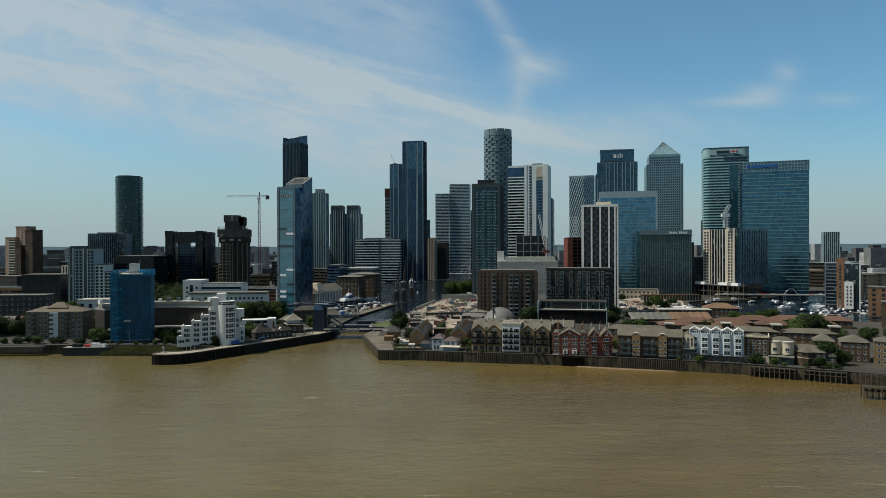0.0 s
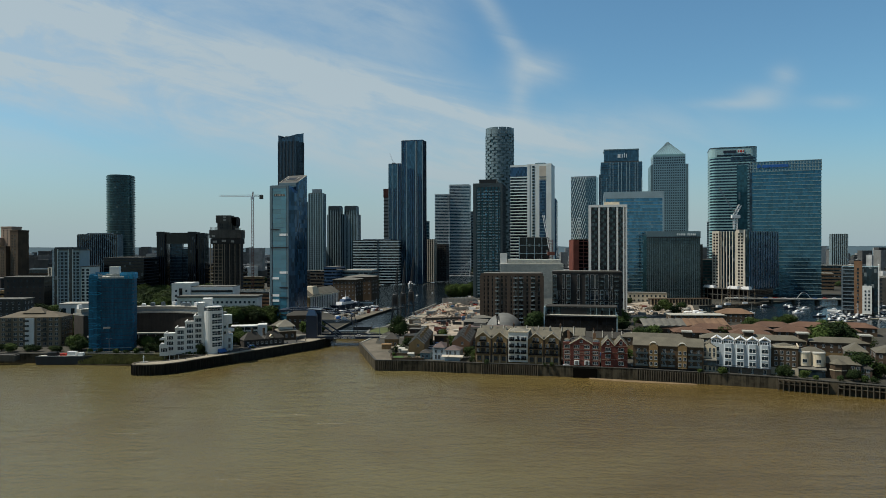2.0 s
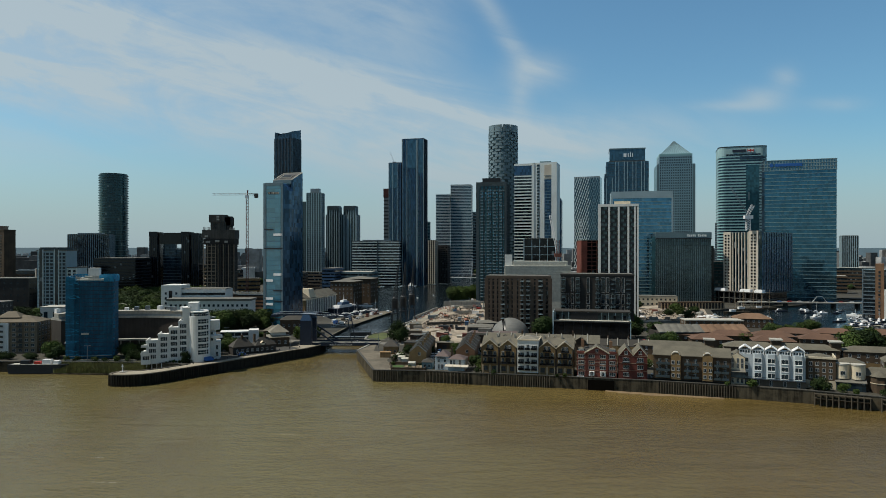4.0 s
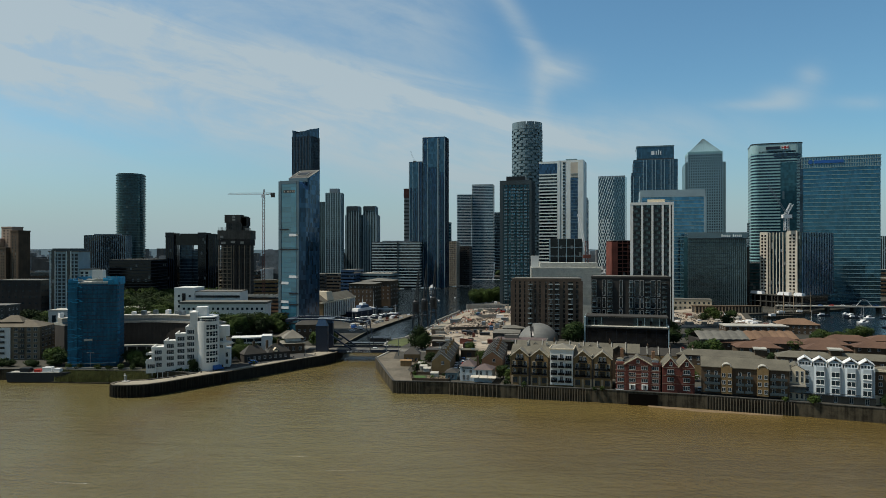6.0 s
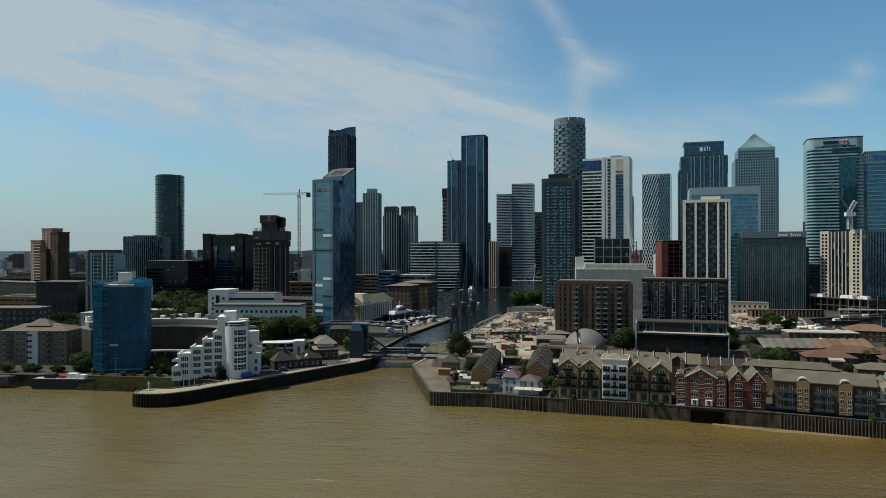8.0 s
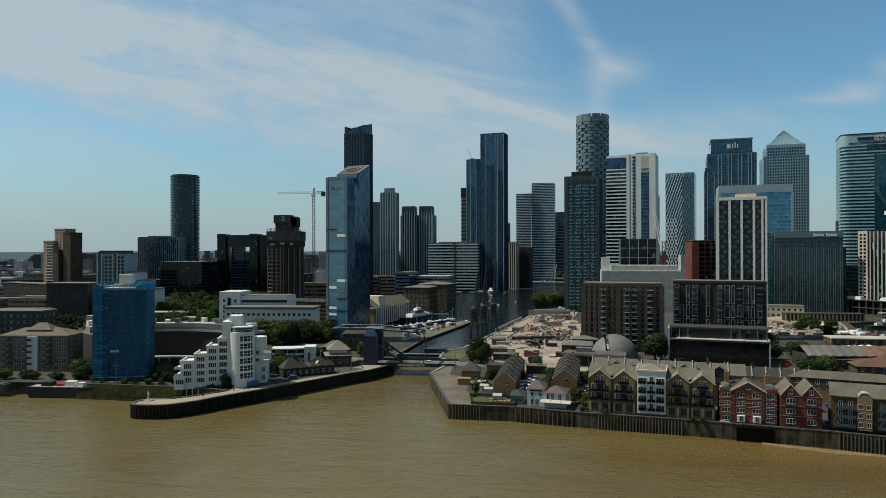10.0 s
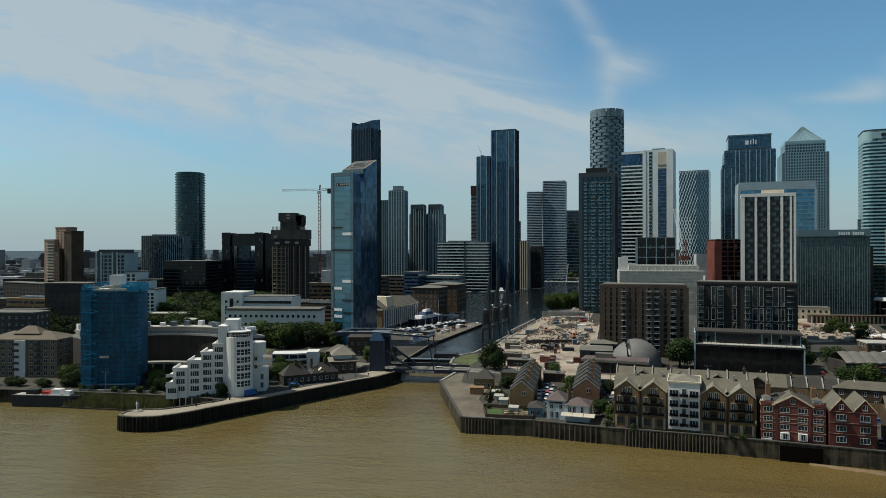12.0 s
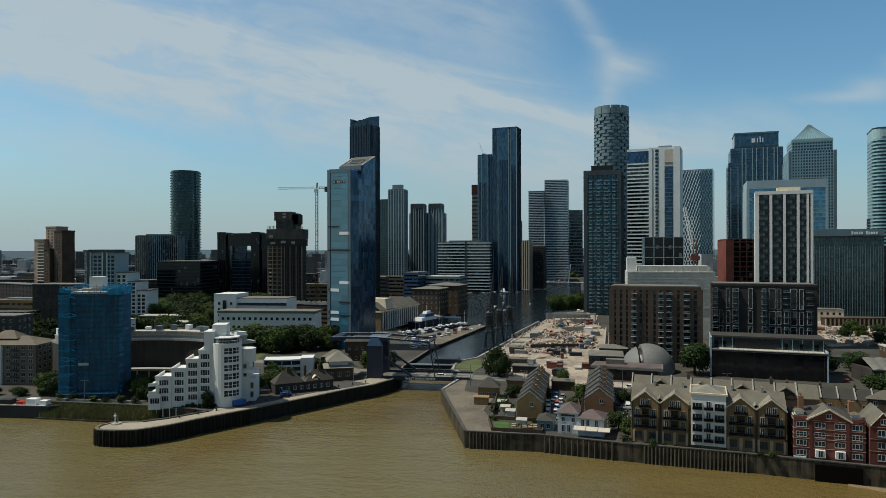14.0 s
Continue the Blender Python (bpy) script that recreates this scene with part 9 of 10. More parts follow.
for k, (x, y, h) in enumerate(((-115, 463, 7), (-110, 470, 8), (-118, 470, 8), (-96, 486, 8), (-88, 492, 9), (-128, 420, 5), (-120, 440, 7), (-125, 445, 8), (-92, 478, 6))):
    tree(x, y, h, 1.1, "dark" if k % 3 else "broad", k)
for k in range(9):
    tree(3 + k * 3.4, 800 + k * 3.5 + rng.uniform(-3, 3), rng.uniform(12, 17), 1.0, "broad", k)
for k in range(16):
    tree(-106 + rng.uniform(-40, 6), 1000 + rng.uniform(-20, 60), rng.uniform(11, 15), 1.1, "broad" if k % 3 else "dark", k)
for k, (x, y, h) in enumerate(((118, 512, 9), (122, 520, 9), (128, 535, 10), (126, 548, 11), (132, 560, 10), (119, 497, 9), (133, 600, 10), (137, 615, 11), (140, 640, 9), (152, 690, 9), (166, 700, 8), (178, 705, 8), (196, 640, 8), (186, 640, 7),
                               (228, 448, 10), (234, 440, 11), (240, 446, 12), (200, 488, 9), (206, 492, 10), (214, 500, 9), (174, 462, 7), (170, 415, 5), (162, 410, 4.5), (196, 402, 8), (226, 400, 9), (250, 410, 10), (262, 404, 9))):
    tree(x, y, h, 1.3, "dark" if k % 2 else "broad", k)
for k in range(20):
    x, y = rng.choice(((rng.uniform(105, 280), rng.uniform(405, 452)), (rng.uniform(118, 150), rng.uniform(515, 640)), (rng.uniform(200, 262), rng.uniform(498, 520)), (rng.uniform(118, 270), rng.uniform(446, 500))))
    tree(x, y, rng.uniform(6, 10), 1.3, "dark" if k % 3 else "broad", k)
for k, (x, y, h) in enumerate(((128, 452, 9), (150, 432, 6), (222, 428, 13), (214, 424, 12), (233, 432, 12), (134, 504, 9), (118, 530, 10), (122, 585, 12), (128, 640, 11), (200, 660, 9), (212, 652, 8), (190, 600, 8))):
    tree(x, y, h, 1.4, "dark" if k % 3 else "broad", k + 1)
for k in range(9):
    tree(-262 + k * 6.6 + rng.uniform(-2, 2), rng.uniform(404, 412), rng.uniform(3.0, 5.0), 1.5, "dark" if k % 3 else "broad", k)
for k in range(14):
    tree(rng.uniform(-300, -215), rng.uniform(425, 500), rng.uniform(8, 12), 1.3, "dark", k)
for k, (x, y, h) in enumerate(((180, 330, 11), (184, 334, 10), (172, 321, 6), (188, 328, 7), (147.5, 332, 6.5), (154, 326, 4), (10.5, 383, 6), (13, 379, 5))):
    tree(x, y, h, 1.2, "broad" if k % 2 else "dark", k)
for k, (x, y, s) in enumerate(((-196, 401, 1.3), (-191, 400, 1.1), (-181, 398, 1.2), (-175, 397, 1.0), (-170, 399, 1.3), (-164, 398.5, 1.2), (-134.5, 397.5, 1.1), (-140, 396, 0.8), (-143, 396, 0.7), (-26, 407, 1.4), (-28, 414, 1.3), (-25, 399, 1.0), (-29.5, 390, 0.8), (-30, 404, 1.2), (-21, 381, 0.7), (-16, 388, 0.6), (123, 337.4, 1.4), (124, 338, 1.0), (157, 323, 1.0), (166, 320.5, 1.1),
                               (175, 318, 1.3), (178, 316, 1.2), (-2, 414, 1.4), (0, 420, 1.3), (-5, 450, 1.6), (-3, 456, 1.5), (-1, 452, 1.2), (11, 368, 1.0), (114, 340.6, 0.8), (-112, 417, 0.7), (-130, 407, 0.9), (18, 365.6, 0.9), (49, 358.4, 0.8), (46, 359, 0.6))):
    bush(x, y, s, k)
reeds = Geo()
for k in range(13000):
    f = rng.random()
    x = -198 + 47 * f
    back = rng.random()
    y = 396.4 - 2.0 * f - 0.5 - 4.6 * back
    foot_z = -1.8 - 2.7 * back
    h, a = rng.uniform(1.5, 2.9), rng.uniform(0, 6.28)
    dx, dy = math.cos(a) * 0.13, math.sin(a) * 0.13
    reeds.poly([(x - dx, y - dy, foot_z), (x + dx, y + dy, foot_z), (x + rng.uniform(-0.5, 0.5), y + rng.uniform(-0.4, 0.4), foot_z + h)])
solid("reeds", reeds, REED, "dense strip of green and yellow reeds below the river wall", "reeds", kind="stuff")
far_trees = Geo()
for k in range(15000):
    a = rng.uniform(-0.9, 0.9)
    r = 1150 + 3300 * rng.random() ** 1.2
    x, y = r * math.sin(a), r * math.cos(a)
    if -150 < x < 110 and y < 1560:
        continue
    s = rng.uniform(4, 9)
    z = rng.uniform(3, 9)
    p = [(x + s * math.cos(t) * rng.uniform(0.7, 1.2), y + s * math.sin(t) * 0.7, z + rng.uniform(-3, 0.5)) for t in (0, 1.26, 2.5, 3.8, 5.0)]
    top = (x + rng.uniform(-1, 1), y, z + rng.uniform(2, 5))
    for i in range(5):
        far_trees.poly([p[i], p[(i + 1) % 5], top])
        far_trees.poly([p[(i + 1) % 5], p[i], (p[i][0], p[i][1], 0)])
solid("far_woods", far_trees, LEAF_DARK, "distant street trees and woods", "trees", kind="stuff")

# ---------------------------------------------------------------- boats, cars, building site, street things
HULL = Geo().prism([(-4.5, -1.2), (2.4, -1.35), (5.4, 0), (2.4, 1.35), (-4.5, 1.2)], 0, 1.3, -0.1).mesh("hull", WHITE_METAL)
HULL_DARK = Geo().prism([(-5.5, -1.4), (3.0, -1.5), (6.0, 0), (3.0, 1.5), (-5.5, 1.4)], 0, 1.2, -0.1).mesh("hull", NAVY)
CABIN = Geo().prism([(-2.2, -0.95), (1.6, -0.8), (2.2, 0), (1.6, 0.8), (-2.2, 0.95)], 1.3, 2.5, 0.18).mesh("cabin", WHITE_METAL)
SCREEN = Geo().prism([(-1.9, -0.96), (1.5, -0.82), (2.1, 0), (1.5, 0.82), (-1.9, 0.96)], 1.7, 2.1, 0.06).mesh("cabin_window", G_BLACK)
MAST = Geo().cyl(0.4, 0, 1.3, 12.5, 0.09, 0.05, 6).beam((0.4, 0, 3.0), (-3.6, 0, 2.9), 0.16).mesh("mast", WHITE_METAL)
CANOPY = Geo().box(-4.2, -1.1, 1.3, -2.0, 1.1, 2.2).mesh("canopy", NAVY)


def yacht(x, y, turn, s=1.0, mast=False, dark=False, canopy=False, z=None, group="moored boats"):
    root = thing("boat", "moored dark-hulled boat with a white cabin" if dark else ("white sailing yacht with a bare mast" if mast else "small white motor boat at its mooring"), "boat", x, y, DOCK_Z - 0.25 if z is None else z, turn, group)
    root.scale = (s, s, s)
    part("hull", HULL_DARK if dark else HULL, None, root)
    cab = part("cabin", CABIN, None, root)
    part("cabin_window", SCREEN, None, cab)
    if mast:
        part("mast", MAST, None, root)
    if canopy:
        part("canopy", CANOPY, None, root)
    return root


rng = random.Random(8)
# along the south quay
for k in range(26):
    f = k / 25
    x, y = -101 + f * 36 + rng.uniform(-4, 2), 622 + f * 62 + rng.uniform(-4, 4)
    yacht(x - 5, y + 4, rng.choice((60, 150, 140, 65)), rng.uniform(0.6, 1.1), rng.random() < 0.35, rng.random() < 0.75, rng.random() < 0.15)
for k in range(14):
    yacht(-92 + rng.uniform(-26, 8), 690 + rng.uniform(0, 190), rng.choice((75, 80, -15)), rng.uniform(1.0, 1.7), rng.random() < 0.25, rng.random() < 0.4)
for k in range(26):
    f = rng.random()
    x, y = -88 + f * 33 + rng.uniform(-9, 2), 575 + f * 92 + rng.uniform(-6, 6)
    w, d, h = rng.uniform(1, 5), rng.uniform(1, 2.5), rng.uniform(0.5, 2.2)
    m_ = rng.choice((WHITE_METAL, WHITE_METAL, RUST, DARK_METAL, BLUE_CLADDING, PALE_ROOF, TIMBER))
    solid("quay_crate", Geo().box(-w / 2, -d / 2, 0, w / 2, d / 2, h).box(-w / 2 - 0.08, -d / 2 - 0.08, h, w / 2 + 0.08, d / 2 + 0.08, h + 0.1), m_, "stacked boat gear on the dock quay", "crate", x, y, 0.12, rng.uniform(60, 90), "quay gear")
ship = thing("motor_yacht", "large grey-blue motor yacht moored at the dock", "ship", -98, 690, DOCK_Z - 0.4, 68)
part("hull", Geo().prism([(-22, -4), (12, -4.2), (24, 0), (12, 4.2), (-22, 4)], 0, 4.4, -0.08), NAVY, ship)
part("main_deck", Geo().prism([(-16, -3.4), (8, -3.2), (13, 0), (8, 3.2), (-16, 3.4)], 4.4, 6.9, 0.06), WHITE_METAL, ship)
part("upper_deck", Geo().prism([(-10, -2.7), (4, -2.6), (8, 0), (4, 2.6), (-10, 2.7)], 6.9, 9.2, 0.1), BLUE_CLADDING, ship)
part("bridge_deck", Geo().prism([(-6, -2), (1, -2), (3.4, 0), (1, 2), (-6, 2)], 9.2, 11, 0.15), WHITE_METAL, ship)
part("radar_mast", Geo().cyl(-3, 0, 11, 16, 0.25, 0.1, 6), WHITE_METAL, ship)
for x, y, s in ((-57, 1080, 2.6), (-48, 1110, 1.8), (-66, 1120, 1.8), (-40, 1170, 1.6)):
    yacht(x, y, 95, s)
for k in range(5):
    yacht(-35 + rng.uniform(-25, 20), 860 + rng.uniform(-60, 60), rng.uniform(0, 180), 0.55)
# yacht basin
for r_ in range(7):
    for k in range(11):
        x = 282 + k * 8.5 + r_ * 11 + rng.uniform(-1, 1)
        y = 545 + r_ * 17 + k * 4.2 + rng.uniform(-1, 1)
        if rng.random() < 0.6 and x < 430 - (0 if y > 620 else 20):
            yacht(x, y, 30 + rng.uniform(-8, 8) + (90 if rng.random() < 0.3 else 0), rng.uniform(0.6, 1.1), rng.random() < 0.2, rng.random() < 0.55, rng.random() < 0.25, group="yacht basin boats")
for r_ in range(4):
    g = Geo().beam((285 + r_ * 24, 552 + r_ * 34, DOCK_Z + 0.3), (375 + r_ * 22, 596 + r_ * 34, DOCK_Z + 0.3), 2.2, 0.5)
    solid("floating_pontoon", g, PAVING, "pale floating mooring pontoon", "pontoon", group="pontoons")
yacht(306, 690, 0, 1.1, False, True)
yacht(322, 672, 10, 1.0, False, True)

def tall_boat(x, y, turn, s):
    root = thing("sailing_barge", "dark wooden sailing barge with two bare masts", "boat", x, y, DOCK_Z - 0.3, turn, "sailing barges")
    root.scale = (s, s, s)
    part("hull", Geo().prism([(-12, -2.4), (9, -2.6), (14, 0), (9, 2.6), (-12, 2.4)], 0, 2.4, -0.08), TIMBER, root)
    part("deck_house", Geo().box(-8, -1.5, 2.4, -3, 1.5, 4.2), WHITE_METAL, root)
    for mx, mh in ((-3, 19), (5, 22)):
        part("mast", Geo().cyl(mx, 0, 2.4, mh, 0.22, 0.1, 8), TAN_PANEL, root)
        part("boom", Geo().beam((mx, 0, 5), (mx - 6, 0, 5.4), 0.25), TAN_PANEL, root)
    part("rigging", Geo().beam((14, 0, 2.8), (5, 0, 21), 0.08).beam((-12, 0, 2.8), (-3, 0, 18), 0.08), DARK_METAL, root)


tall_boat(258, 668, 12, 1.0)
tall_boat(276, 690, 4, 1.1)
tall_boat(300, 708, -6, 0.9)
for k in range(16):
    yacht(262 + rng.uniform(0, 120), 600 + rng.uniform(0, 110), 20 + rng.uniform(-15, 15), rng.uniform(0.6, 1.2), rng.random() < 0.3, rng.random() < 0.5, rng.random() < 0.2, group="yacht basin boats")

# cars
CAR_PAINTS = [coat("car_paint_white", (0.7, 0.7, 0.7), 0.35, 0.05), coat("car_paint_silver", (0.35, 0.36, 0.38), 0.3, 0.05, metal=0.5), coat("car_paint_black", (0.02, 0.02, 0.022), 0.3, 0.1), BLUE_PAINT, RED_PAINT]
BODIES = [Geo().prism([(-2.1, -0.85), (2.1, -0.85), (2.1, 0.85), (-2.1, 0.85)], 0.3, 0.88, 0.03).prism([(-1.5, -0.75), (1.1, -0.75), (1.1, 0.75), (-1.5, 0.75)], 1.38, 1.45, 0.1).mesh("body", m_) for m_ in CAR_PAINTS]
VANS = [Geo().prism([(-2.6, -1), (2.6, -1), (2.6, 1), (-2.6, 1)], 0.35, 1.2, 0.02).prism([(-2.6, -0.98), (1.7, -0.98), (1.7, 0.98), (-2.6, 0.98)], 1.2, 2.3, 0.05).mesh("body", m_) for m_ in CAR_PAINTS]
CAR_GLASS = Geo().prism([(-1.8, -0.8), (1.45, -0.8), (1.45, 0.8), (-1.8, 0.8)], 0.88, 1.4, 0.16).mesh("windows", G_BLACK)
VAN_GLASS = Geo().prism([(1.5, -0.95), (2.35, -0.95), (2.35, 0.95), (1.5, 0.95)], 1.2, 2.1, 0.12).mesh("windscreen", G_BLACK)
WHEEL = Geo().cyl(0, 0, -0.1, 0.1, 0.33, n=12).mesh("wheel", TYRE)
COLOURS = ("white", "silver", "black", "blue", "red")


def car(x, y, turn, paint=0, van=False, z=0.05, wheels=False):
    root = thing("van" if van else "car", f"parked {COLOURS[paint]} {'van' if van else 'car'} with dark windows", "van" if van else "car", x, y, z if wheels else z - 0.32, turn, "parked vehicles")
    part("body", (VANS if van else BODIES)[paint], None, root)
    part("windscreen" if van else "windows", VAN_GLASS if van else CAR_GLASS, None, root)
    for wx in (-1.35, 1.35) if wheels else ():
        for wy in (-0.82, 0.82):
            part("wheel", WHEEL, None, root, at=pose(wx, wy, 0.33, 90))
    return root


car(-123.8, 399.6, 50, 3, True, z=0.17, wheels=True)
car(-112.5, 418, 48, 3, z=0.17, wheels=True)
car(-114, 421, 48, 1, z=0.17, wheels=True)
for x, y, t, p, v_ in ((-88, 575, 70, 3, True), (-85, 566, 70, 0, False), (-83, 572, 72, 0, True), (-81, 580, 70, 0, False), (-79, 588, 72, 1, False), (-86, 555, 60, 0, False), (-80, 560, 60, 1, False), (-76, 604, 72, 0, False),
                        (-70, 466, 0, 1, False), (-58, 468, 0, 0, False), (-160, 493, 15, 2, False), (-8, 392, 84, 1, False), (-8, 398, 84, 2, False), (-8.5, 404, 84, 0, False), (-7, 410, 84, 3, False), (-3, 402, 84, 2, False),
                        (15, 392, 80, 0, False), (17, 398, 80, 1, False), (19, 392, 80, 2, False), (14, 402, 80, 0, False), (-9, 420, 84, 0, False), (-5, 430, 84, 1, False), (1, 446, 5, 2, False), (24, 452, 5, 0, False), (206, 314, 60, 4, False), (209, 312, 60, 2, False),
                        (118, 476, 80, 4, False), (122, 470, 70, 1, False), (160, 628, 20, 2, False), (180, 632, 12, 0, False), (89, 357, 75, 0, False), (89, 361, 75, 1, False), (-6, 422, 84, 0, False), (-2.5, 411, 84, 1, False), (-2.5, 417, 84, 0, False), (-10, 432, 84, 2, False), (16, 410, 80, 1, False), (18, 416, 80, 0, False), (14.5, 430, 80, 0, True), (30, 449, 5, 2, False), (-14, 455, 5, 0, True), (6, 449, 5, 1, False)):
    car(x, y, t, p, v_)
for k in range(14):
    car(300 + k * 9.5, 741 - k * 1.3, 173 + (180 if k % 2 else 0), k % 5, z=4.1, wheels=False)

for k in range(12):
    car(66 + k * 3.4, 396 - k * 0.9, 76, (0, 1, 2, 0, 3, 1)[k % 6])
rng = random.Random(63)
for k in range(22):
    row = k % 4
    x = (-11.2, -7.6, 14.6, 18.4)[row] + rng.uniform(-0.3, 0.3)
    car(x, 396 + (k // 4) * 7.4 + rng.uniform(-1, 1), 86 + rng.uniform(-4, 4), rng.choice((0, 0, 0, 1, 1, 2, 3, 4)))

# moored work boat and deck things on the south wall
barge = thing("work_boat", "low white and red work boat moored at the wall", "boat", -206, 393.5, WATER_Z + 3.6, 2)
part("hull", Geo().prism([(-14, -2.2), (11, -2.2), (14, 0), (11, 2.2), (-14, 2.2)], -3.4, 1.0, -0.04), DARK_METAL, barge)
part("deck", Geo().box(-13, -2.1, 1.0, 10, 2.1, 1.25), PALE_ROOF, barge)
part("wheelhouse", Geo().box(2, -1.5, 1.25, 6, 1.5, 3.4).box(7.2, -1.2, 1.25, 10, 1.2, 2.8), WHITE_METAL, barge)
part("hatch", Geo().box(-2, -1.4, 1.25, 1, 1.4, 2.4), RED_PAINT, barge)
part("stern_house", Geo().box(-8.5, -1.6, 1.25, -4, 1.6, 3.0), DARK_METAL, barge)
solid("river_pontoon", Geo().box(-26, -2.5, -3.6, 6, 2.5, -0.6).box(-25, -2.2, -0.6, 5, 2.2, -0.3), CONCRETE_DARK, "long dark floating pontoon at the south wall", "pontoon", -238, 394, 0.6, 1)

# building site
rng = random.Random(31)


def site_spot():
    while True:
        x, y = rng.uniform(-36, 36), rng.uniform(526, 800)
        lo = -33 + (y - 540) * 0.165
        hi = 20 + (y - 530) * 0.05 if y > 560 else 2
        if lo + 6 < x < hi:
            return x, y


cabin_mesh = Geo().box(-3, -1.25, 0, 3, 1.25, 2.6).box(-3.1, -1.35, 2.6, 3.1, 1.35, 2.75)
CABINS = [cabin_mesh.mesh("site_cabin", m_) for m_ in (WHITE_METAL, GREY_METAL, BLUE_CLADDING, GREEN_PAINT, CONCRETE)]
for k in range(16):
    x, y = site_spot()
    m_ = rng.choice((0, 0, 0, 1, 1, 4, 4, 4, 2))
    ob = new("site_cabin", CABINS[m_])
    ob.matrix_world = pose(x, y, 0.1, 0, 0, rng.choice((-6, 84)) + rng.uniform(-6, 6))
    tagged(ob, ("white", "grey", "blue", "green", "concrete coloured")[m_] + " site cabin on bare earth", "cabin", "site cabins")
bar_ = Geo().prism([(-1.0, -0.25), (1.0, -0.25), (1.0, 0.25), (-1.0, 0.25)], 0, 1.0, 0.12).mesh("barrier", ORANGE_PAINT)
bar_white = Geo().prism([(-1.0, -0.25), (1.0, -0.25), (1.0, 0.25), (-1.0, 0.25)], 0, 1.0, 0.12).mesh("barrier", WHITE_METAL)
for line in ([(-33, 560), (-14, 668), (2, 740)], [(-10, 600), (8, 690)], [(8, 560), (16, 640)], [(-40, 520), (-24, 545)], [(-24, 470), (-36, 500), (-34, 530), (-24, 560)], [(-8, 470), (-4, 500)], [(-20, 498), (2, 504)], [(-29, 604), (-9, 700)], [(-16, 600), (0, 680)], [(-4, 700), (26, 728)], [(22, 600), (34, 700)], [(-30, 535), (-6, 548)]):
    for x, y, t in along(line, 5.0):
        ob = new("barrier", bar_white if rng.random() < 0.4 else bar_)
        ob.matrix_world = pose(x, y, 0.1, 0, 0, t + rng.uniform(-8, 8))
        tagged(ob, "white plastic site barrier" if ob.data == bar_white else "orange plastic site barrier", "barrier", "site barriers")
for k in range(16):
    x, y = site_spot()
    g = Geo()
    rr, n = rng.uniform(3, 8), 12
    ringz = [(1.0, 0.0), (0.8, 0.5), (0.5, 0.85), (0.15, 1.0)]
    hh = rng.uniform(1.0, 2.8)
    pts = [[(rr * f * math.cos(6.283 * i / n) * rng.uniform(0.8, 1.15), rr * 0.7 * f * math.sin(6.283 * i / n) * rng.uniform(0.8, 1.15), hh * zf * rng.uniform(0.85, 1.1)) for i in range(n)] for f, zf in ringz]
    for a_, b_ in zip(pts, pts[1:]):
        for i in range(n):
            g.poly([a_[i], a_[(i + 1) % n], b_[(i + 1) % n], b_[i]])
    g.poly(pts[-1])
    solid("earth_mound", g, EARTH, "mound of pale dug earth on the site", "earth mound", x, y, 0.05, 0, "earth mounds")
for line, h in (([(-30, 602), (-12, 690)], 2.6), ([(-2, 640), (20, 655)], 3.0), ([(-18, 560), (10, 566)], 2.4), ([(4, 700), (30, 704)], 3.2), ([(-6, 730), (28, 742)], 5.0), ([(24, 560), (34, 650)], 2.6)):
    (x0, y0), (x1, y1) = line
    solid("site_wall", Geo().beam((x0, y0, h / 2), (x1, y1, h / 2), 0.8, h), CONCRETE if h > 2.5 else CONCRETE_DARK, "raw concrete wall on the site", "wall", group="site walls")
frame_ = thing("concrete_foundation", "open concrete foundation frame on the site", "foundation", 16, 716, 0, -8)
part("slab", Geo().box(-17, 0, 0, 17, 22, 0.6), CONCRETE, frame_)
for k in range(7):
    part("column", Geo().box(-16.4 + k * 5.4, 0.4, 0.6, -15.4 + k * 5.4, 1.4, 5.2), CONCRETE, frame_)
part("beam", Geo().box(-17, 0.2, 5.2, 17, 1.8, 6.2), CONCRETE, frame_)


def excavator(x, y, turn, mat_):
    root = thing("excavator", "tracked excavator at work on bare earth", "excavator", x, y, 0.15, turn, "site machines")
    part("track", Geo().box(-2, -1.4, 0, 2, -0.8, 0.9), TYRE, root)
    part("track", Geo().box(-2, 0.8, 0, 2, 1.4, 0.9), TYRE, root)
    part("body", Geo().box(-2, -1.2, 1.0, 1.2, 1.2, 2.2), mat_, root)
    part("cab", Geo().box(0.1, -1.2, 2.2, 1.4, -0.1, 3.2), G_BLACK, root)
    part("boom", Geo().beam((1.2, 0.3, 1.8), (4, 0.3, 4.6), 0.4).beam((4, 0.3, 4.6), (6, 0.3, 2.4), 0.35), mat_, root)
    part("bucket", Geo().box(5.6, -0.2, 1.4, 6.6, 0.8, 2.4), DARK_METAL, root)


excavator(4, 672, 30, GREEN_PAINT)
excavator(-4, 620, 160, ORANGE_PAINT)
excavator(12, 590, 60, ORANGE_PAINT)
excavator(26, 690, 200, RED_PAINT)
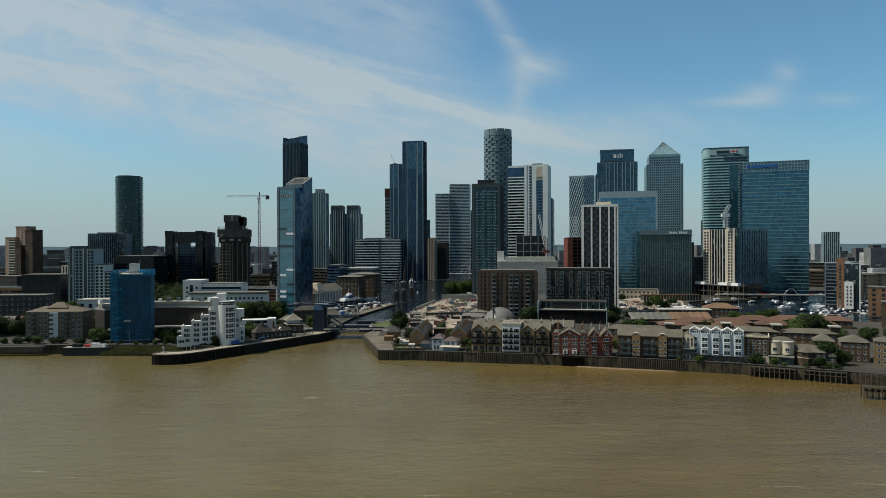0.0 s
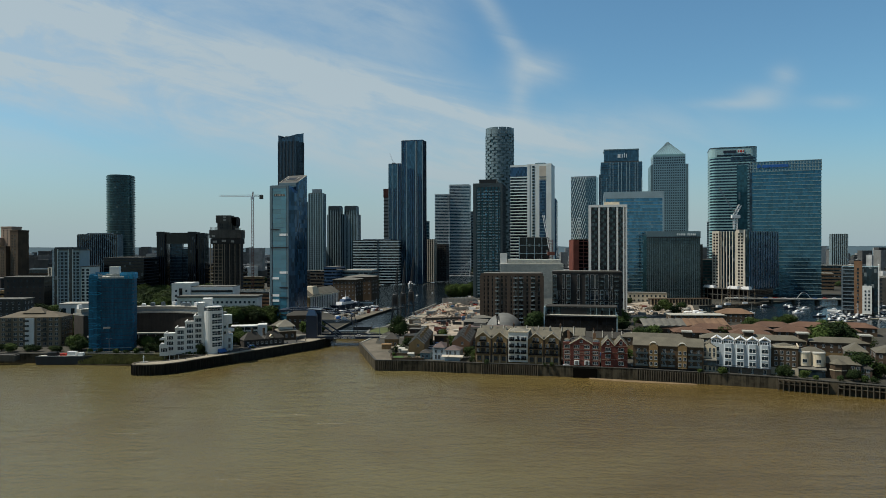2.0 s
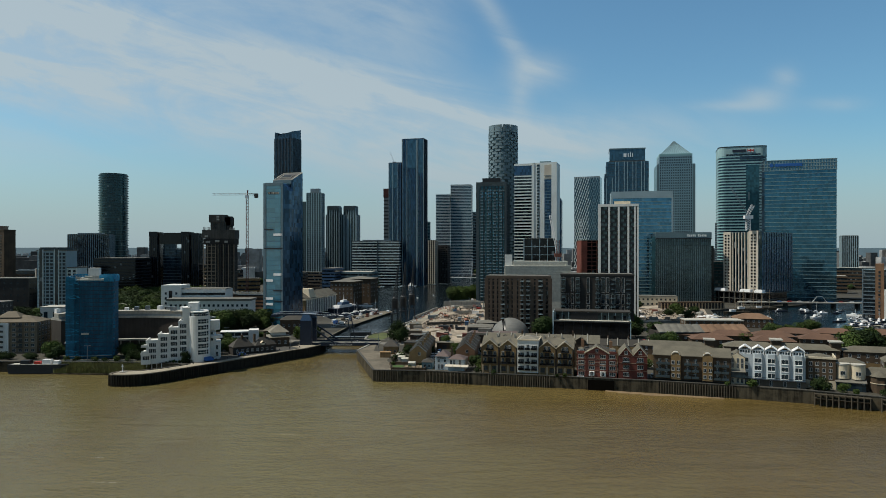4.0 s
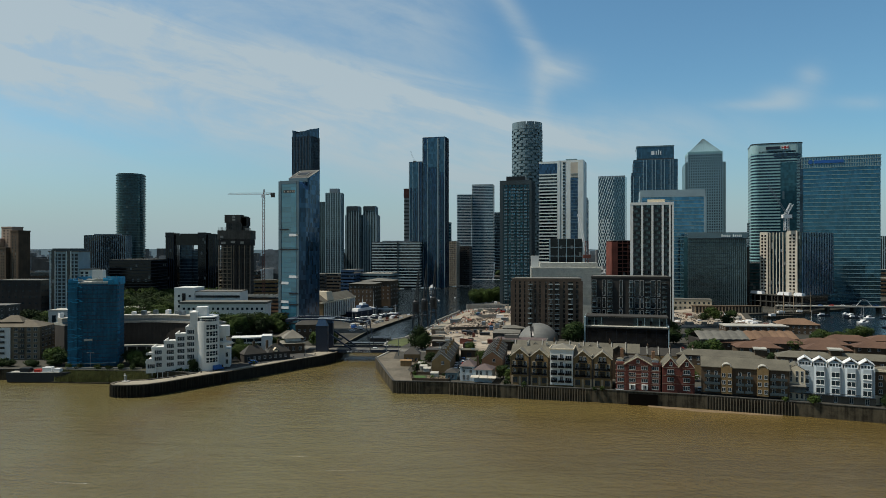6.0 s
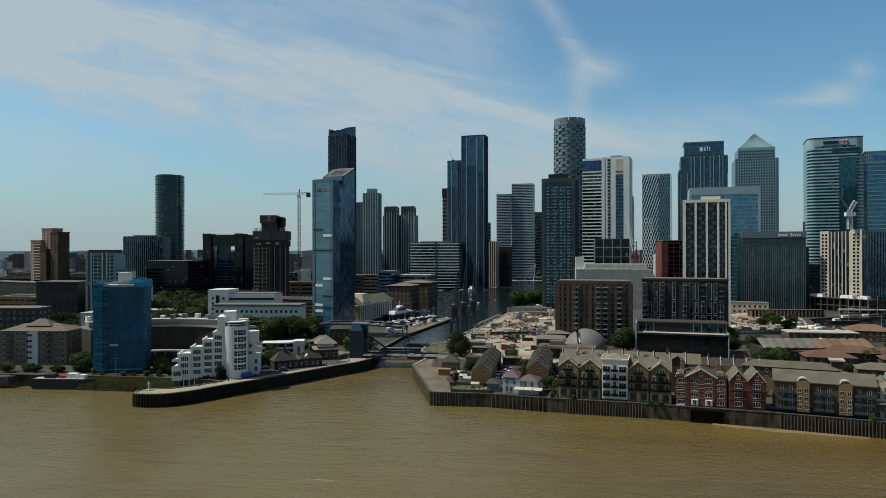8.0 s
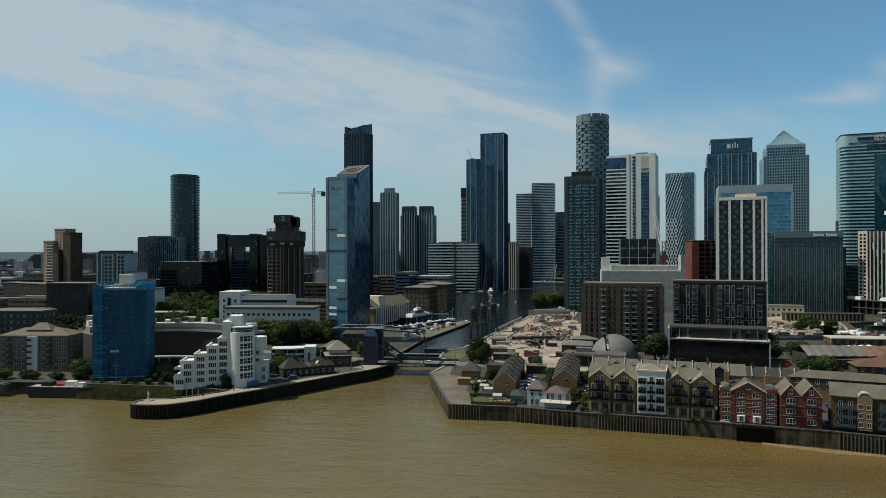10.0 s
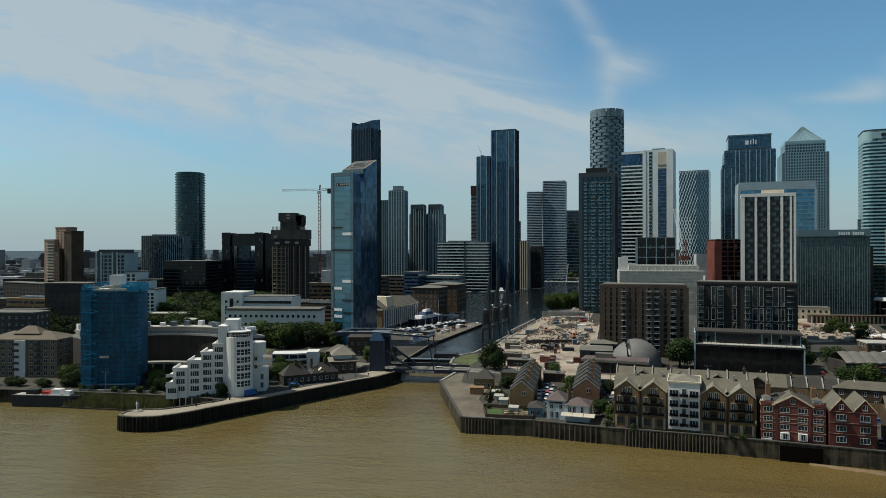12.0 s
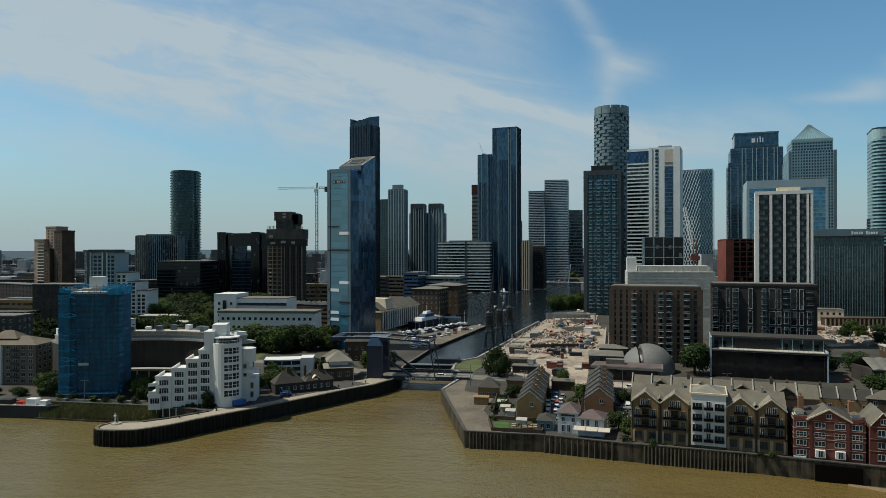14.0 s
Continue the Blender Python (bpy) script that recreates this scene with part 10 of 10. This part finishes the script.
# clutter of the yards between the bridge and the site
for k in range(34):
    x = rng.uniform(-24, 24)
    y = rng.uniform(462, 545)
    if (x < -22 and y < 480) or (x > 10 and y > 470):
        continue
    w, d, h = rng.uniform(1.5, 7), rng.uniform(1.5, 4), rng.uniform(0.7, 3.4)
    m_ = rng.choice((DARK_METAL, DARK_METAL, PALE_ROOF, CONCRETE_DARK, RUST, CONCRETE, TIMBER))
    solid("stored_crate", Geo().box(-w / 2, -d / 2, 0, w / 2, d / 2, h).box(-w / 2 - 0.1, -d / 2 - 0.1, h, w / 2 + 0.1, d / 2 + 0.1, h + 0.12), m_, "covered stack of building materials in a yard", "crate", x, y, 0.0, rng.choice((-8, 80)) + rng.uniform(-10, 10), "yard stacks")
for k in range(46):
    x, y = rng.uniform(150, 222), rng.uniform(590, 695)
    w, d, h = rng.uniform(1.5, 8), rng.uniform(1.5, 5), rng.uniform(0.6, 3.0)
    m_ = rng.choice((RUST, PALE_ROOF, CONCRETE, WHITE_METAL, EARTH, EARTH, TILE_TAN))
    solid("building_pallet", Geo().box(-w / 2, -d / 2, 0, w / 2, d / 2, h).prism([(-w / 2, -d / 2), (w / 2, -d / 2), (w / 2, d / 2), (-w / 2, d / 2)], h, h + 0.4, 0.2), m_, "wrapped pallet of building material on bare earth", "pallet", x, y, 0.0, rng.uniform(0, 180), "material piles")


rubble = Geo()
for k in range(2400):
    x, y = site_spot() if k % 4 else (rng.uniform(150, 222), rng.uniform(595, 695))
    s, h = rng.uniform(0.2, 1.3), rng.uniform(0.15, 1.1)
    a = rng.uniform(0, 3.14)
    ca, sa = math.cos(a) * s, math.sin(a) * s
    b = rng.uniform(0.3, 1.0)
    rubble.prism([(x - ca, y - sa), (x + sa * b, y - ca * b), (x + ca, y + sa), (x - sa * b, y + ca * b)], 0.0, 0.1 + h, 0.3)
solid("rubble", rubble, RUBBLE, "scattered rubble and stacked materials on the site", "rubble", kind="stuff")


# tower cranes
def lattice_mast(g, a, b, w, n):
    a, b = Vector(a), Vector(b)
    way_ = (b - a).normalized()
    side = way_.cross(Vector((0, 1, 0))).normalized()
    up = side.cross(way_)
    c = [(side * s + up * t) * w / 2 for s, t in ((-1, -1), (1, -1), (1, 1), (-1, 1))]
    for q in c:
        g.beam(a + q, b + q, w * 0.12)
    for k in range(n):
        p0, p1 = a + (b - a) * k / n, a + (b - a) * (k + 1) / n
        for i in range(4):
            g.beam(p0 + c[i], p1 + c[(i + 1) % 4], w * 0.08)
    return g


crane = thing("tower_crane", "white and red tower crane with a horizontal jib", "crane", -194.5, 708, 0, 0)
part("mast", lattice_mast(Geo(), (0, 0, 0), (0, 0, 108), 1.9, 36), RUST, crane)
part("jib", lattice_mast(Geo(), (2, 0, 109), (-34, 2, 109), 1.5, 22), WHITE_METAL, crane)
part("counter_jib", lattice_mast(Geo(), (2, 0, 109), (10, 0, 109), 1.5, 6), RUST, crane)
part("counterweight", Geo().box(7, -1, 105.6, 10.4, 1, 109.4), CONCRETE_DARK, crane)
part("cab", Geo().box(-1.4, -2.2, 105, 1.2, -0.8, 108), WHITE_METAL, crane)
part("head", Geo().beam((0, 0, 108), (0.5, 0, 113), 0.9), RUST, crane)
luffer = thing("luffing_crane", "white luffing crane on top of a tower", "crane", 306, 757, 75.6, 0)
part("mast", lattice_mast(Geo(), (0, 0, 0), (0, 0, 12), 3.4, 5), WHITE_METAL, luffer)
part("machine_deck", Geo().box(-4, -2, 12, 4.5, 2, 15.5), WHITE_METAL, luffer)
part("a_frame", lattice_mast(Geo(), (-1, 0, 15), (5, 0, 26), 2.6, 5), WHITE_METAL, luffer)
part("jib", lattice_mast(Geo(), (1, 0, 15), (-17, 2, 45), 1.3, 20), GREY_METAL, luffer)
site_crane = thing("site_crane", "white luffing crane with red mast over the wrapped block", "crane", 92, 640, 0, 0)
part("mast", lattice_mast(Geo(), (0, 0, 44), (0, 0, 64), 2.2, 7), RUST, site_crane)
part("mast", lattice_mast(Geo(), (0, 0, 0), (0, 0, 44), 2.2, 14), RUST, site_crane)
part("jib", lattice_mast(Geo(), (-1, 0, 56), (-6.5, 2, 86), 1.5, 14), WHITE_METAL, site_crane)
part("machine_deck", Geo().box(-3, -1.6, 50, 3, 1.6, 53), RUST, site_crane)
small_crane = thing("roof_crane", "thin crane jib on a tower roof", "crane", -90, 1110, 188, 0)
part("jib", lattice_mast(Geo(), (6, 0, 0), (-1, 0, 18), 1.2, 9), WHITE_METAL, small_crane)
part("base", Geo().box(3, -2, 0, 8, 2, 3), GREY_METAL, small_crane)

# street lamps and marker posts
def lamp(x, y, h, turn, z=0.0):
    root = thing("street_lamp", "slim grey street lamp with two arms" if h > 8 else "grey lamp post on the quay", "street lamp", x, y, z, turn, "street lamps")
    part("post", Geo().cyl(0, 0, 0, h, 0.16, 0.1, 8), GREY_METAL, root)
    part("arm", Geo().beam((-1.3, 0, h), (1.3, 0, h + 0.1), 0.12), GREY_METAL, root)
    part("lamp_head", Geo().box(-1.7, -0.15, h - 0.05, -1.0, 0.15, h + 0.15), GREY_METAL, root)
    part("lamp_head", Geo().box(1.0, -0.15, h - 0.05, 1.7, 0.15, h + 0.15), GREY_METAL, root)


for x, y, h, t in ((-126.8, 398, 10.5, 20), (-185, 399, 8, 0), (-94, 450, 7, 30), (-42.5, 446, 9, 0), (-50, 455, 8, 0), (-20, 440, 8, 0), (20, 448, 8, 0), (-60, 620, 7, 10), (-56, 650, 7, 10), (-76, 545, 8, 0), (-40, 500, 8, 0), (60, 444, 8, 0), (-140, 478, 8, 0)):
    lamp(x, y, h, t)
marker = thing("pier_marker", "white navigation marker post on the pier head", "marker post", -153.0, 369.2, 0.12, 0)
marker.scale = (0.75, 0.75, 0.8)
part("post", Geo().cyl(0, 0, 0, 4.6, 0.22, n=10), WHITE_METAL, marker)
part("post", Geo().cyl(0.8, 0.3, 0, 3.6, 0.16, n=10), GREY_METAL, marker)
part("cap", Geo().box(-0.5, -0.4, 3.2, 0.5, 0.4, 3.6), WHITE_METAL, marker)
part("plinth", Geo().cyl(0.4, 0.2, 0, 0.35, 2.2, n=18), CONCRETE, marker)
for x, y, _t in along([(-134, 378), (-104, 425), (-82, 452)], 7):
    solid("bollard", Geo().cyl(0, 0, 0, 0.7, 0.28, 0.2, 10).cyl(0, 0, 0.7, 0.9, 0.34, n=10), DARK_METAL, "dark iron mooring bollard", "bollard", x - 2, y + 1.4, 0.1, group="bollards")
# footbridge in the dock
foot = thing("footbridge", "white footbridge with a leaning mast across the dock", "footbridge", 0, 0, 0)
part("deck", Geo().beam((-30, 1300, 4), (70, 1285, 4), 4, 1.0), WHITE_METAL, foot)
part("mast", Geo().beam((40, 1290, 0), (44, 1290, 34), 1.2), WHITE_METAL, foot)
for k in range(4):
    part("stay", Geo().beam((44, 1290, 33), (5 + k * 9, 1294, 4), 0.25), WHITE_METAL, foot)
